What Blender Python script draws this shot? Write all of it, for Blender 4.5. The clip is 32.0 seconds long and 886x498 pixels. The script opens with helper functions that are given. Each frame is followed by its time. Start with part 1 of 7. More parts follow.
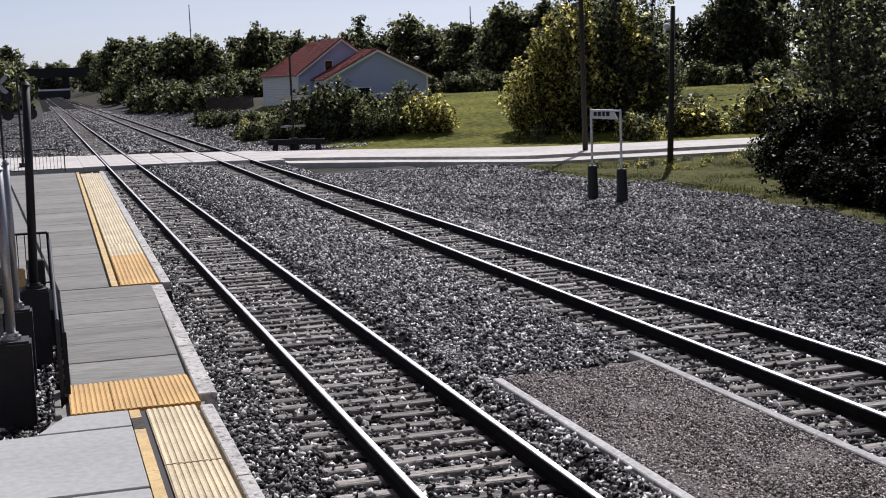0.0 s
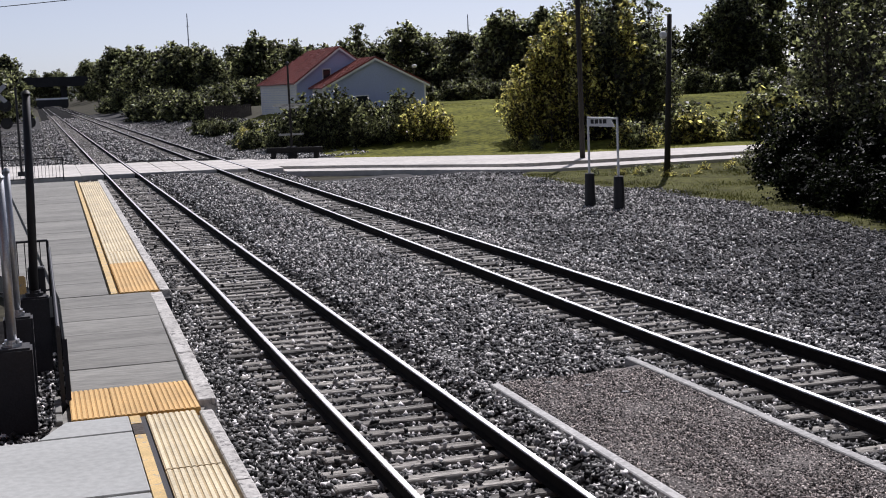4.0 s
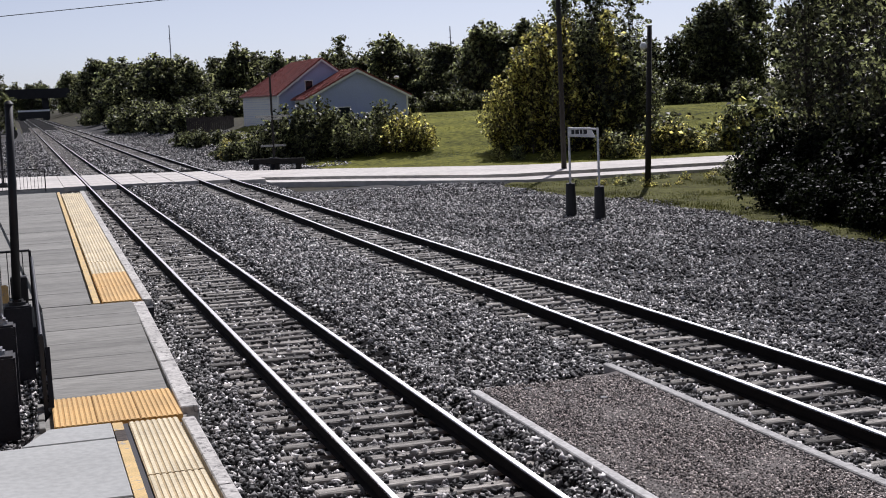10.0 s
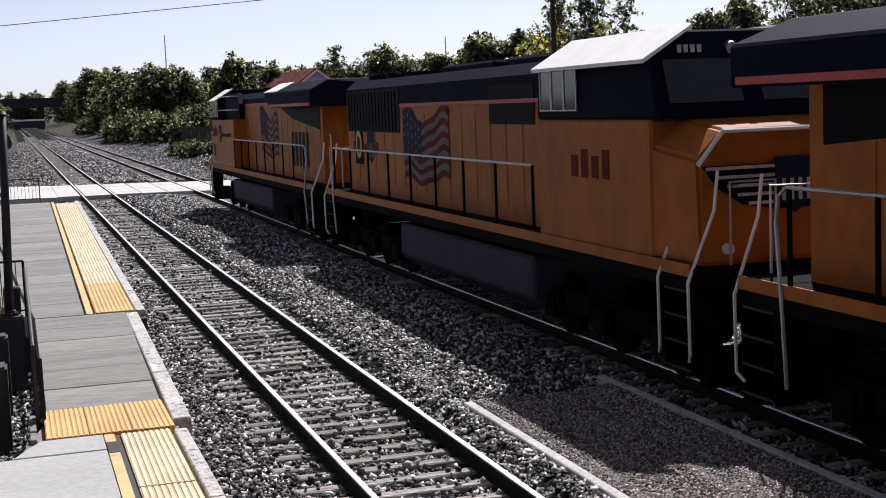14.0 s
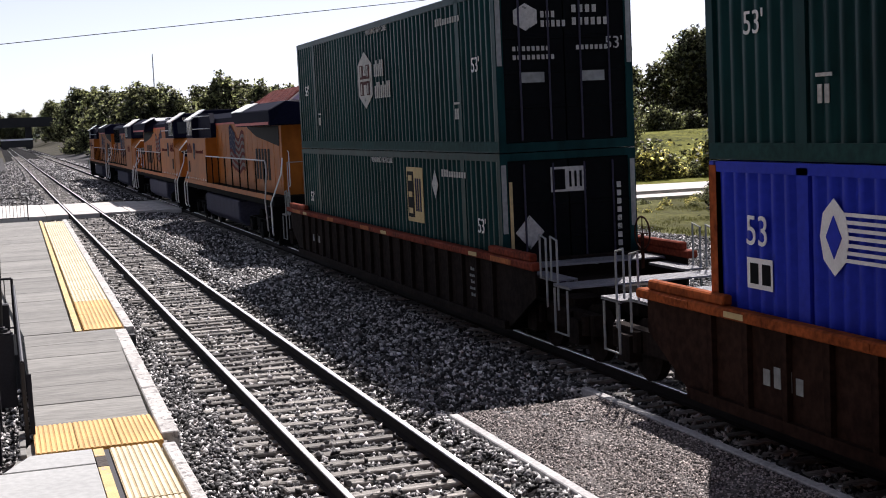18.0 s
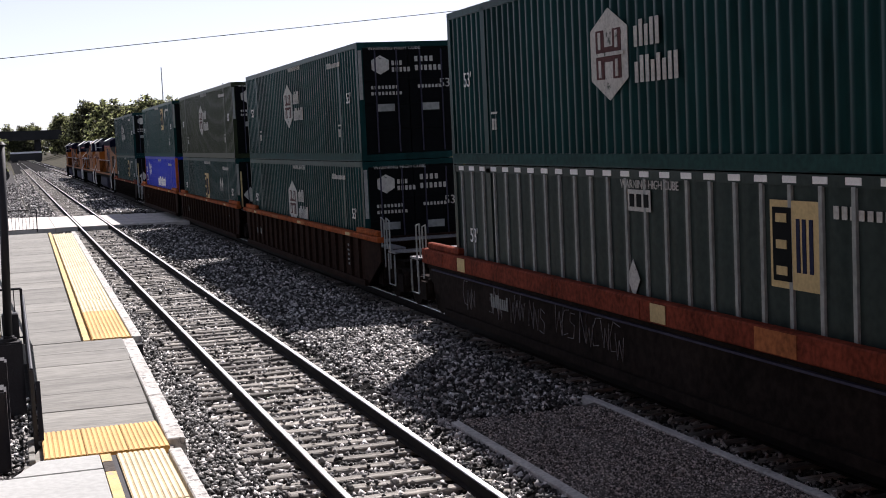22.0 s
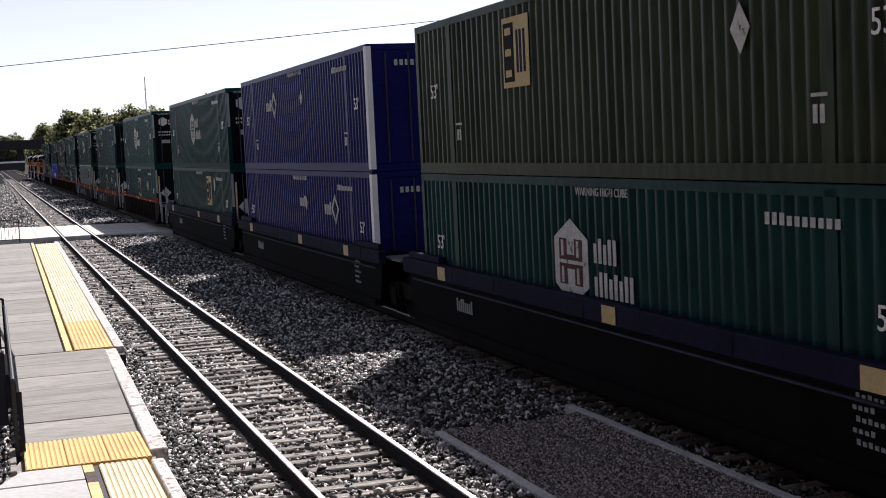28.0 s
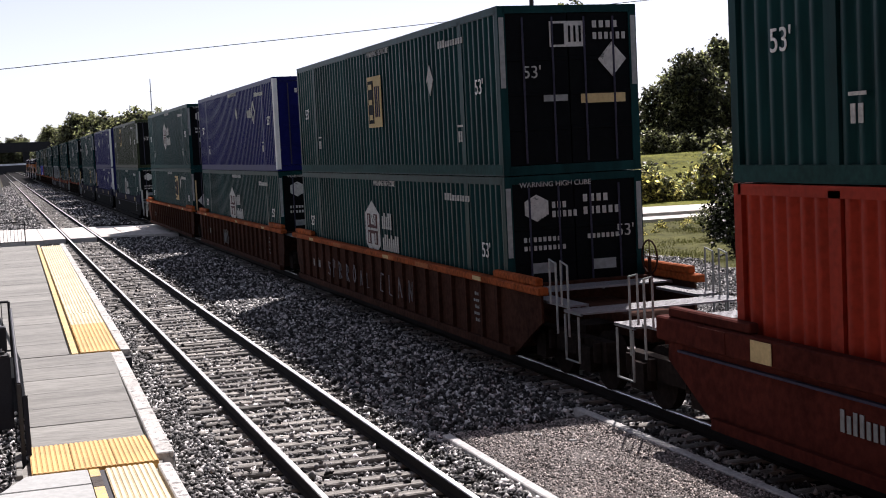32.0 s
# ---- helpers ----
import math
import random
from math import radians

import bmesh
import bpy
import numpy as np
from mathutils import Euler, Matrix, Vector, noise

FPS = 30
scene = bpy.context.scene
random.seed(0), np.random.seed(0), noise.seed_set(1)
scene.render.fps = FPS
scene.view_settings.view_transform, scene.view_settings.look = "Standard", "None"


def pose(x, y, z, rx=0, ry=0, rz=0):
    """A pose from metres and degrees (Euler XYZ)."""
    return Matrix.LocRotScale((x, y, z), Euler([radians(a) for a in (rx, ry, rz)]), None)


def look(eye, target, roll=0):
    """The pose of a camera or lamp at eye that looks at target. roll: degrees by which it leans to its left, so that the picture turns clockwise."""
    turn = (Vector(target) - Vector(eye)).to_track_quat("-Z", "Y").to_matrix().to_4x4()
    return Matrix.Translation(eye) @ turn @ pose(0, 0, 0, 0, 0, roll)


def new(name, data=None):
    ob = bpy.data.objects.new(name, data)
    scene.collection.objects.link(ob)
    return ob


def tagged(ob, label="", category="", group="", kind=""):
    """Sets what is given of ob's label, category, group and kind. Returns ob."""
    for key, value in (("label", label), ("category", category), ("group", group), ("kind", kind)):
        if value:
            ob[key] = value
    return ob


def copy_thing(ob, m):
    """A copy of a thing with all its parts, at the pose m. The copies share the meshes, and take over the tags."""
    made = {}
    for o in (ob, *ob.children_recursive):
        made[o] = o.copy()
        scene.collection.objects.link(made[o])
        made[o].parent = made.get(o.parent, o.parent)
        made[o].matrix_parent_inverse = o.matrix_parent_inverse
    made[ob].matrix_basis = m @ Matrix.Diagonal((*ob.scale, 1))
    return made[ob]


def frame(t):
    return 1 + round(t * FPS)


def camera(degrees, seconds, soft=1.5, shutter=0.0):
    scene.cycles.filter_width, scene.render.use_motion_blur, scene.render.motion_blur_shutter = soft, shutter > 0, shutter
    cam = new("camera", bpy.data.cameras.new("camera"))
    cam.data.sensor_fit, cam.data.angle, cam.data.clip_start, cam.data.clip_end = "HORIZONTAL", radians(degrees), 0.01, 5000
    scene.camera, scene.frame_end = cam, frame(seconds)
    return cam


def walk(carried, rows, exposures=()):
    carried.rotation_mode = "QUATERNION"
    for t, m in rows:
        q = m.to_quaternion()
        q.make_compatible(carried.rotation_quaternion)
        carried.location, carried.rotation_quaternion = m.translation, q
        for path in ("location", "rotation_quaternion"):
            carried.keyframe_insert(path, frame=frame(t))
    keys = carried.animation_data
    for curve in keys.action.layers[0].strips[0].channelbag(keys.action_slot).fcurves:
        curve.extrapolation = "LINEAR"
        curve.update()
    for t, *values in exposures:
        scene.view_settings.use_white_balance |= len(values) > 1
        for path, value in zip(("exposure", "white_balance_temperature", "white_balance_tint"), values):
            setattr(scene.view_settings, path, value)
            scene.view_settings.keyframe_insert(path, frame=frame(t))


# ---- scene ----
import functools
cam = camera(36.08, 32.0, soft=1.0)
PATH = [
    (0, pose(-3.222, 0.022, 3.946, 82.659, 2.223, -16.600)),
    (0.5, pose(-3.265, -0.222, 3.940, 82.798, 2.220, -16.292)),
    (1, pose(-3.269, -0.239, 3.938, 82.766, 2.262, -16.386)),
    (1.5, pose(-3.258, -0.201, 3.933, 82.816, 2.320, -16.320)),
    (2, pose(-3.261, -0.232, 3.939, 82.967, 2.414, -16.427)),
    (2.5, pose(-3.249, -0.186, 3.946, 82.996, 2.485, -16.460)),
    (3, pose(-3.234, -0.133, 3.934, 83.011, 2.461, -16.586)),
    (3.5, pose(-3.245, -0.096, 3.947, 82.978, 2.371, -16.660)),
    (5.5, pose(-3.266, -0.280, 3.931, 83.218, 2.385, -16.994)),
    (6, pose(-3.250, -0.159, 3.933, 83.321, 2.375, -17.238)),
    (6.5, pose(-3.239, -0.148, 3.930, 83.318, 2.334, -17.248)),
    (7, pose(-3.235, -0.191, 3.924, 83.372, 2.449, -17.133)),
    (7.5, pose(-3.252, -0.227, 3.918, 83.433, 2.417, -17.711)),
    (8, pose(-3.268, -0.312, 3.933, 83.336, 2.364, -17.333)),
    (8.5, pose(-3.291, -0.342, 3.933, 83.439, 2.447, -17.344)),
    (9, pose(-3.273, -0.355, 3.921, 83.463, 2.451, -17.279)),
    (9.5, pose(-3.289, -0.366, 3.922, 83.465, 2.412, -17.287)),
    (10, pose(-3.278, -0.316, 3.918, 83.447, 2.387, -17.421)),
    (10.5, pose(-3.280, -0.390, 3.920, 83.393, 2.437, -17.276)),
    (11, pose(-3.286, -0.485, 3.925, 83.494, 2.453, -17.264)),
    (11.5, pose(-3.287, -0.462, 3.925, 83.525, 2.439, -17.529)),
    (12, pose(-3.263, -0.433, 3.909, 83.673, 2.226, -17.256)),
    (12.5, pose(-3.243, -0.324, 3.907, 83.706, 2.281, -17.639)),
    (13, pose(-3.256, -0.404, 3.904, 83.914, 2.301, -17.475)),
    (13.5, pose(-3.248, -0.273, 3.928, 83.858, 2.281, -17.730)),
    (14, pose(-3.248, -0.309, 3.935, 83.857, 2.297, -17.616)),
    (14.5, pose(-3.254, -0.376, 3.912, 84.055, 2.284, -17.694)),
    (16.5, pose(-3.255, -0.383, 3.911, 84.290, 2.278, -18.112)),
    (17, pose(-3.236, -0.328, 3.922, 84.363, 2.477, -18.167)),
    (17.5, pose(-3.243, -0.428, 3.922, 84.461, 2.608, -18.253)),
    (18, pose(-3.265, -0.533, 3.918, 84.555, 2.608, -18.113)),
    (18.5, pose(-3.260, -0.564, 3.907, 84.585, 2.489, -18.149)),
    (19, pose(-3.270, -0.708, 3.912, 84.636, 2.502, -18.152)),
    (19.5, pose(-3.273, -0.660, 3.891, 84.727, 2.449, -18.155)),
    (20, pose(-3.272, -0.754, 3.897, 84.771, 2.580, -17.791)),
    (20.5, pose(-3.261, -0.821, 3.899, 84.803, 2.597, -17.757)),
    (21, pose(-3.288, -0.837, 3.895, 84.934, 2.489, -17.868)),
    (21.5, pose(-3.285, -0.849, 3.902, 84.966, 2.631, -17.690)),
    (22, pose(-3.279, -0.847, 3.899, 85.111, 2.613, -17.769)),
    (22.5, pose(-3.262, -0.733, 3.895, 85.099, 2.584, -17.697)),
    (23, pose(-3.259, -0.643, 3.895, 85.125, 2.590, -18.097)),
    (23.5, pose(-3.273, -0.735, 3.903, 85.123, 2.596, -18.014)),
    (24, pose(-3.271, -0.687, 3.903, 85.161, 2.605, -18.162)),
    (24.5, pose(-3.250, -0.571, 3.902, 85.230, 2.613, -18.483)),
    (25, pose(-3.247, -0.665, 3.900, 85.287, 2.624, -18.362)),
    (25.5, pose(-3.243, -0.704, 3.888, 85.348, 2.667, -18.373)),
    (27.5, pose(-3.255, -0.831, 3.896, 85.429, 2.732, -18.442)),
    (28, pose(-3.266, -0.861, 3.900, 85.473, 2.664, -18.441)),
    (28.5, pose(-3.255, -0.679, 3.900, 85.484, 2.628, -18.731)),
    (29, pose(-3.259, -0.766, 3.893, 85.481, 2.683, -18.302)),
    (29.5, pose(-3.243, -0.759, 3.905, 85.570, 2.691, -18.648)),
    (30, pose(-3.273, -0.908, 3.891, 85.576, 2.752, -18.059)),
    (30.5, pose(-3.266, -0.833, 3.891, 85.567, 2.666, -18.018)),
    (31, pose(-3.257, -0.840, 3.902, 85.549, 2.732, -17.777)),
    (31.5, pose(-3.267, -0.905, 3.894, 85.604, 2.775, -18.020)),
    (32, pose(-3.264, -0.750, 3.907, 85.544, 2.750, -18.225)),
]
EXPOSURES = [(0, -0.09, 6080, 17), (11, -0.09, 6080, 17), (12, -0.07, 6100, 17), (13, 0.12, 6150, 17), (14.5, 0.28, 6230, 18), (17, 0.44, 6300, 18), (19, 0.64, 6380, 18), (32, 0.64, 6420, 19)]
walk(cam, PATH, EXPOSURES)

# ---- sky and sun ----
SUN_EL, SUN_AZ = 47.0, 31.0            # degrees; azimuth from +y towards +x
world = bpy.data.worlds.new("sky")
scene.world = world
world.use_nodes = True
wn = world.node_tree.nodes
sky = wn.new("ShaderNodeTexSky")
sky.sky_type = "NISHITA"
sky.sun_disc = False
sky.sun_elevation, sky.sun_rotation = radians(SUN_EL), radians(SUN_AZ)
sky.air_density, sky.dust_density, sky.ozone_density = 0.5, 0.5, 1.0
wn["Background"].inputs["Strength"].default_value = 0.088
pale = wn.new("ShaderNodeHueSaturation")          # a hazy, whitish sky
pale.inputs["Saturation"].default_value = 0.5
world.node_tree.links.new(sky.outputs[0], pale.inputs["Color"])
world.node_tree.links.new(pale.outputs[0], wn["Background"].inputs["Color"])
sun = new("sun", bpy.data.lights.new("sun", "SUN"))
sun.data.energy, sun.data.angle, sun.data.color = 5.0, radians(0.6), (1.0, 0.96, 0.91)
se, sa = radians(SUN_EL), radians(SUN_AZ)
sun.matrix_world = look((30, 60, 80), (30 - math.sin(sa) * math.cos(se), 60 - math.cos(sa) * math.cos(se), 80 - math.sin(se)))


# ---- materials ----
def mat(name, color, rough=0.8, metal=0.0, var=0.25, scale=2.0, grain=30.0, bump=0.15, dark=None, random=0.0, coat=0.0, spec=0.5, stretch=(1, 1, 1), skew=1.0):
    """Base colour with stains at two scales, a fine relief, and a shift from piece to piece."""
    m = bpy.data.materials.new(name)
    m.use_nodes = True
    n, l = m.node_tree.nodes, m.node_tree.links
    bsdf = n["Principled BSDF"]
    bsdf.inputs["Roughness"].default_value = rough
    bsdf.inputs["Metallic"].default_value = metal
    bsdf.inputs["Coat Weight"].default_value = coat
    bsdf.inputs["Specular IOR Level"].default_value = spec
    geo = n.new("ShaderNodeTexCoord")
    big, fine = n.new("ShaderNodeTexNoise"), n.new("ShaderNodeTexNoise")
    big.inputs["Scale"].default_value, big.inputs["Detail"].default_value = scale, 4
    fine.inputs["Scale"].default_value, fine.inputs["Detail"].default_value = grain, 3
    grow = n.new("ShaderNodeMapping")
    grow.inputs["Scale"].default_value = stretch
    l.new(geo.outputs["Object"], grow.inputs["Vector"])
    l.new(grow.outputs[0], big.inputs["Vector"])
    l.new(grow.outputs[0], fine.inputs["Vector"])
    mix = n.new("ShaderNodeMix")
    mix.data_type = "RGBA"
    lo = dark if dark else tuple(c * (1 - var) for c in color)
    hi = tuple(min(1, c * (1 + var * 0.6)) for c in color)
    mix.inputs[6].default_value, mix.inputs[7].default_value = (*lo, 1), (*hi, 1)
    wide = []
    for tex, share in ((fine, 0.55), (big, 0.45)):
        r = n.new("ShaderNodeMapRange")
        r.inputs["From Min"].default_value, r.inputs["From Max"].default_value = 0.34, 0.66
        r.inputs["To Max"].default_value = share
        l.new(tex.outputs["Fac"], r.inputs["Value"])
        wide.append(r)
    add = n.new("ShaderNodeMath")
    l.new(wide[0].outputs[0], add.inputs[0])
    l.new(wide[1].outputs[0], add.inputs[1])
    l.new(add.outputs[0], mix.inputs[0])
    out = mix.outputs[2]
    if random:
        info = n.new("ShaderNodeObjectInfo")
        isl = n.new("ShaderNodeNewGeometry")
        s = n.new("ShaderNodeMath")
        l.new(info.outputs["Random"], s.inputs[0])
        l.new(isl.outputs["Random Per Island"], s.inputs[1])
        fr = n.new("ShaderNodeMath")
        fr.operation = "FRACT"
        l.new(s.outputs[0], fr.inputs[0])
        rng = n.new("ShaderNodeMapRange")
        rng.inputs["To Min"].default_value, rng.inputs["To Max"].default_value = 1 - random, 1 + random
        pw = n.new("ShaderNodeMath")
        pw.operation = "POWER"
        pw.inputs[1].default_value = skew
        l.new(fr.outputs[0], pw.inputs[0])
        l.new(pw.outputs[0], rng.inputs["Value"])
        hsv = n.new("ShaderNodeHueSaturation")
        l.new(rng.outputs[0], hsv.inputs["Value"])
        l.new(out, hsv.inputs["Color"])
        out = hsv.outputs[0]
    l.new(out, bsdf.inputs["Base Color"])
    if bump:
        b = n.new("ShaderNodeBump")
        b.inputs["Strength"].default_value, b.inputs["Distance"].default_value = bump, 0.02
        l.new(fine.outputs["Fac"], b.inputs["Height"])
        l.new(b.outputs[0], bsdf.inputs["Normal"])
    return m


def worn(m, under, share, scale=6.0):
    """Paint rubbed off in patches, with the surface below showing."""
    n, l = m.node_tree.nodes, m.node_tree.links
    base = n["Principled BSDF"].inputs["Base Color"]
    src = base.links[0].from_socket
    tex, cut, mx = n.new("ShaderNodeTexNoise"), n.new("ShaderNodeMapRange"), n.new("ShaderNodeMix")
    tex.inputs["Scale"].default_value, tex.inputs["Detail"].default_value = scale, 6
    tex.inputs["Roughness"].default_value = 0.7
    cut.inputs["From Min"].default_value, cut.inputs["From Max"].default_value = 0.62 - share * 0.3, 0.68 - share * 0.3
    mx.data_type = "RGBA"
    mx.inputs[7].default_value = (*under, 1)
    l.new(n.new("ShaderNodeTexCoord").outputs["Object"], tex.inputs["Vector"])
    l.new(tex.outputs["Fac"], cut.inputs["Value"])
    l.new(cut.outputs[0], mx.inputs[0])
    l.new(src, mx.inputs[6])
    l.new(mx.outputs[2], base)
    return m


def leafy(name, color, through_color, shine=0.32, share=0.5):
    """Leaves: dull on top, and some light shines through."""
    m = mat(name, color, 0.42, scale=0.6, grain=4, var=0.5, random=0.97, bump=0, skew=2.6)
    n, l = m.node_tree.nodes, m.node_tree.links
    n["Principled BSDF"].inputs["Specular IOR Level"].default_value = shine
    tr, mx = n.new("ShaderNodeBsdfTranslucent"), n.new("ShaderNodeMixShader")
    gain = n.new("ShaderNodeVectorMath")              # light that shines through varies from leaf to leaf as the leaf's colour does
    gain.operation = "MULTIPLY"
    gain.inputs[1].default_value = [1.75 * b / a for a, b in zip(color, through_color)]
    l.new(n["Principled BSDF"].inputs["Base Color"].links[0].from_socket, gain.inputs[0])
    l.new(gain.outputs[0], tr.inputs["Color"])
    mx.inputs[0].default_value = share
    l.new(n["Principled BSDF"].outputs[0], mx.inputs[1])
    l.new(tr.outputs[0], mx.inputs[2])
    l.new(mx.outputs[0], n["Material Output"].inputs["Surface"])
    return m


M = {
    "dirt": mat("dirt", (0.065, 0.06, 0.04), 0.95, scale=0.12, grain=2.2, var=0.7, bump=0.8, spec=0.1),
    "grass": mat("grass", (0.19, 0.19, 0.035), 0.95, scale=0.3, grain=3, var=0.4, bump=0.9, dark=(0.03, 0.036, 0.01), spec=0.05),
    "verge": mat("verge_grass", (0.1, 0.1, 0.034), 0.95, scale=0.5, grain=4, var=0.7, bump=0.9, spec=0.05),
    "blade": mat("blade", (0.2, 0.205, 0.045), 0.9, random=0.6, bump=0, spec=0.1),
    # Near-black bed: the shade between the ballast stones is put into its colour.
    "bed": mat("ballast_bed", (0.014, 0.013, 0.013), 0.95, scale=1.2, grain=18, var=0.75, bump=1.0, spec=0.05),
    "stone": mat("ballast_stone", (0.54, 0.52, 0.5), 0.75, scale=3, grain=40, random=0.98, bump=0.2, skew=3.6),
    "lotstone": mat("lot_stone", (0.47, 0.455, 0.44), 0.85, scale=3, grain=40, random=0.97, bump=0.2, skew=3.0),
    "darkstone": mat("dark_lot_stone", (0.17, 0.165, 0.165), 0.9, scale=3, grain=40, random=0.97, bump=0.2, skew=2.6),
    # Near-black ground: shade in the gaps of the loose gravel sits in the colour.
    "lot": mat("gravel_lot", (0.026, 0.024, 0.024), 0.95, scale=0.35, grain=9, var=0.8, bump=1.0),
    "road": mat("road_concrete", (0.6, 0.565, 0.52), 0.9, scale=0.3, grain=3, var=0.25, bump=0.2),
    "asphalt": mat("walk_asphalt", (0.125, 0.11, 0.1), 0.95, scale=0.8, grain=26, var=0.5, bump=0.8),
    "timber": mat("grey_timber", (0.47, 0.46, 0.44), 0.9, scale=2, grain=18, var=0.4, bump=0.5, random=0.15),
    "tie": mat("tie_wood", (0.3, 0.28, 0.25), 0.95, scale=1.6, grain=11, var=0.85, bump=1.0, random=0.6, stretch=(0.5, 4.5, 3)),
    "railside": mat("rail_side", (0.014, 0.011, 0.01), 0.85, scale=3, grain=30, var=0.4, spec=0.1),
    "railtop": mat("rail_top", (0.72, 0.7, 0.69), 0.4, 1.0, scale=5, grain=60, var=0.1, bump=0.02),
    "slab": mat("platform_concrete", (0.24, 0.235, 0.21), 0.9, scale=0.9, grain=9, var=0.4, bump=0.3, random=0.12, stretch=(0.35, 2.2, 1)),
    "slabnew": mat("pale_concrete", (0.42, 0.43, 0.41), 0.88, scale=0.5, grain=12, var=0.18, bump=0.2, random=0.05),
    "edge": worn(mat("edge_concrete", (0.56, 0.54, 0.5), 0.9, scale=1.5, grain=14, var=0.4, bump=0.5), (0.2, 0.19, 0.18), 0.25, 9),
    "tactile": mat("yellow_tactile", (0.73, 0.63, 0.42), 0.75, scale=1.2, grain=30, var=0.28, bump=0.15, random=0.1),
    "tactorange": mat("orange_tactile", (0.7, 0.44, 0.15), 0.7, scale=1.2, grain=30, var=0.25, bump=0.1, random=0.06),
    # Darker than the ribs: shade in the grooves is put into the base colours.
    "tactilebase": mat("shaded_tactile_base", (0.5, 0.39, 0.22), 0.85, scale=1.2, grain=30, var=0.4, bump=0.15),
    "tactorangebase": mat("shaded_orange_base", (0.5, 0.29, 0.09), 0.85, scale=1.2, grain=30, var=0.4, bump=0.15),
    "yellow": worn(mat("yellow_paint", (0.68, 0.48, 0.2), 0.8, scale=3, grain=40, var=0.3), (0.36, 0.33, 0.29), 0.22, 7),
    "black": mat("black_paint", (0.012, 0.012, 0.015), 0.55, scale=3, grain=40, var=0.3, bump=0.05),
    "steel": mat("galvanised_steel", (0.42, 0.43, 0.45), 0.42, 0.85, scale=3, grain=40, var=0.2, bump=0.03),
    "darkbase": mat("dark_base", (0.03, 0.03, 0.035), 0.8, scale=3, grain=40, var=0.3),
    "white": mat("white_paint", (0.78, 0.78, 0.76), 0.7, scale=3, grain=40, var=0.12, bump=0.03),
    "grit": mat("walk_grit", (0.4, 0.355, 0.325), 0.9, scale=3, grain=40, random=0.92, bump=0, skew=1.8),
    "brick": mat("dark_brick", (0.13, 0.06, 0.045), 0.9, scale=1.2, grain=9, var=0.4, bump=0.4, spec=0.2),
    "bark": mat("bark", (0.075, 0.06, 0.05), 0.95, scale=3, grain=18, var=0.5, bump=0.8),
    "leaf": leafy("leaf", (0.2, 0.21, 0.12), (0.28, 0.3, 0.13)),
    "leafdark": leafy("leaf_dark", (0.125, 0.135, 0.08), (0.18, 0.195, 0.085)),
    # Near-black leaves: the deep shade below the trees is put into their colour.
    "leafshade": leafy("leaf_shade", (0.014, 0.018, 0.009), (0.012, 0.016, 0.006), 0.04, 0.3),
    "leafgold": leafy("leaf_gold", (0.48, 0.46, 0.16), (0.7, 0.64, 0.2), 0.4, 0.5),
    # The blue that shaded walls take from the sky is put into this colour.
    "siding": mat("sky_shaded_siding", (0.44, 0.5, 0.72), 0.75, scale=0.4, grain=10, var=0.1, bump=0.05),
    "redroof": mat("red_metal_roof", (0.29, 0.068, 0.05), 0.6, scale=0.6, grain=3, var=0.65, bump=0.1, stretch=(0.4, 2.0, 0.4)),
    "window": mat("window_glass", (0.02, 0.025, 0.03), 0.08, scale=1, grain=5, var=0.2, bump=0),
    "pole": mat("pole_wood", (0.028, 0.024, 0.022), 0.9, scale=2, grain=20, var=0.4, bump=0.4),
    "concrete": mat("bridge_concrete", (0.022, 0.022, 0.025), 0.9, scale=0.5, grain=6, var=0.3),
}


# ---- shape helpers ----
def box(bm, x0, x1, y0, y1, z0, z1, m=None):
    v = [bm.verts.new(p if m is None else m @ Vector(p)) for p in
         ((x0, y0, z0), (x1, y0, z0), (x1, y1, z0), (x0, y1, z0), (x0, y0, z1), (x1, y0, z1), (x1, y1, z1), (x0, y1, z1))]
    for f in ((3, 2, 1, 0), (4, 5, 6, 7), (0, 1, 5, 4), (1, 2, 6, 5), (2, 3, 7, 6), (3, 0, 4, 7)):
        bm.faces.new([v[i] for i in f])
    return v


def bevelled(bm, width=0.02, segments=2):
    bmesh.ops.bevel(bm, geom=bm.edges[:], offset=width, segments=segments, affect="EDGES", clamp_overlap=True)
    return bm


def bar(bm, a, b, r, r2=None, n=8):
    """A round bar from a to b."""
    a, b = Vector(a), Vector(b)
    q = (b - a).to_track_quat("Z", "Y")
    r2 = r if r2 is None else r2
    rings = [[bm.verts.new(c + q @ Vector((math.cos(i / n * math.tau) * k, math.sin(i / n * math.tau) * k, 0))) for i in range(n)]
             for c, k in ((a, r), (b, r2))]
    for i in range(n):
        bm.faces.new((rings[0][i], rings[0][(i + 1) % n], rings[1][(i + 1) % n], rings[1][i]))
    bm.faces.new(rings[0][::-1])
    bm.faces.new(rings[1])


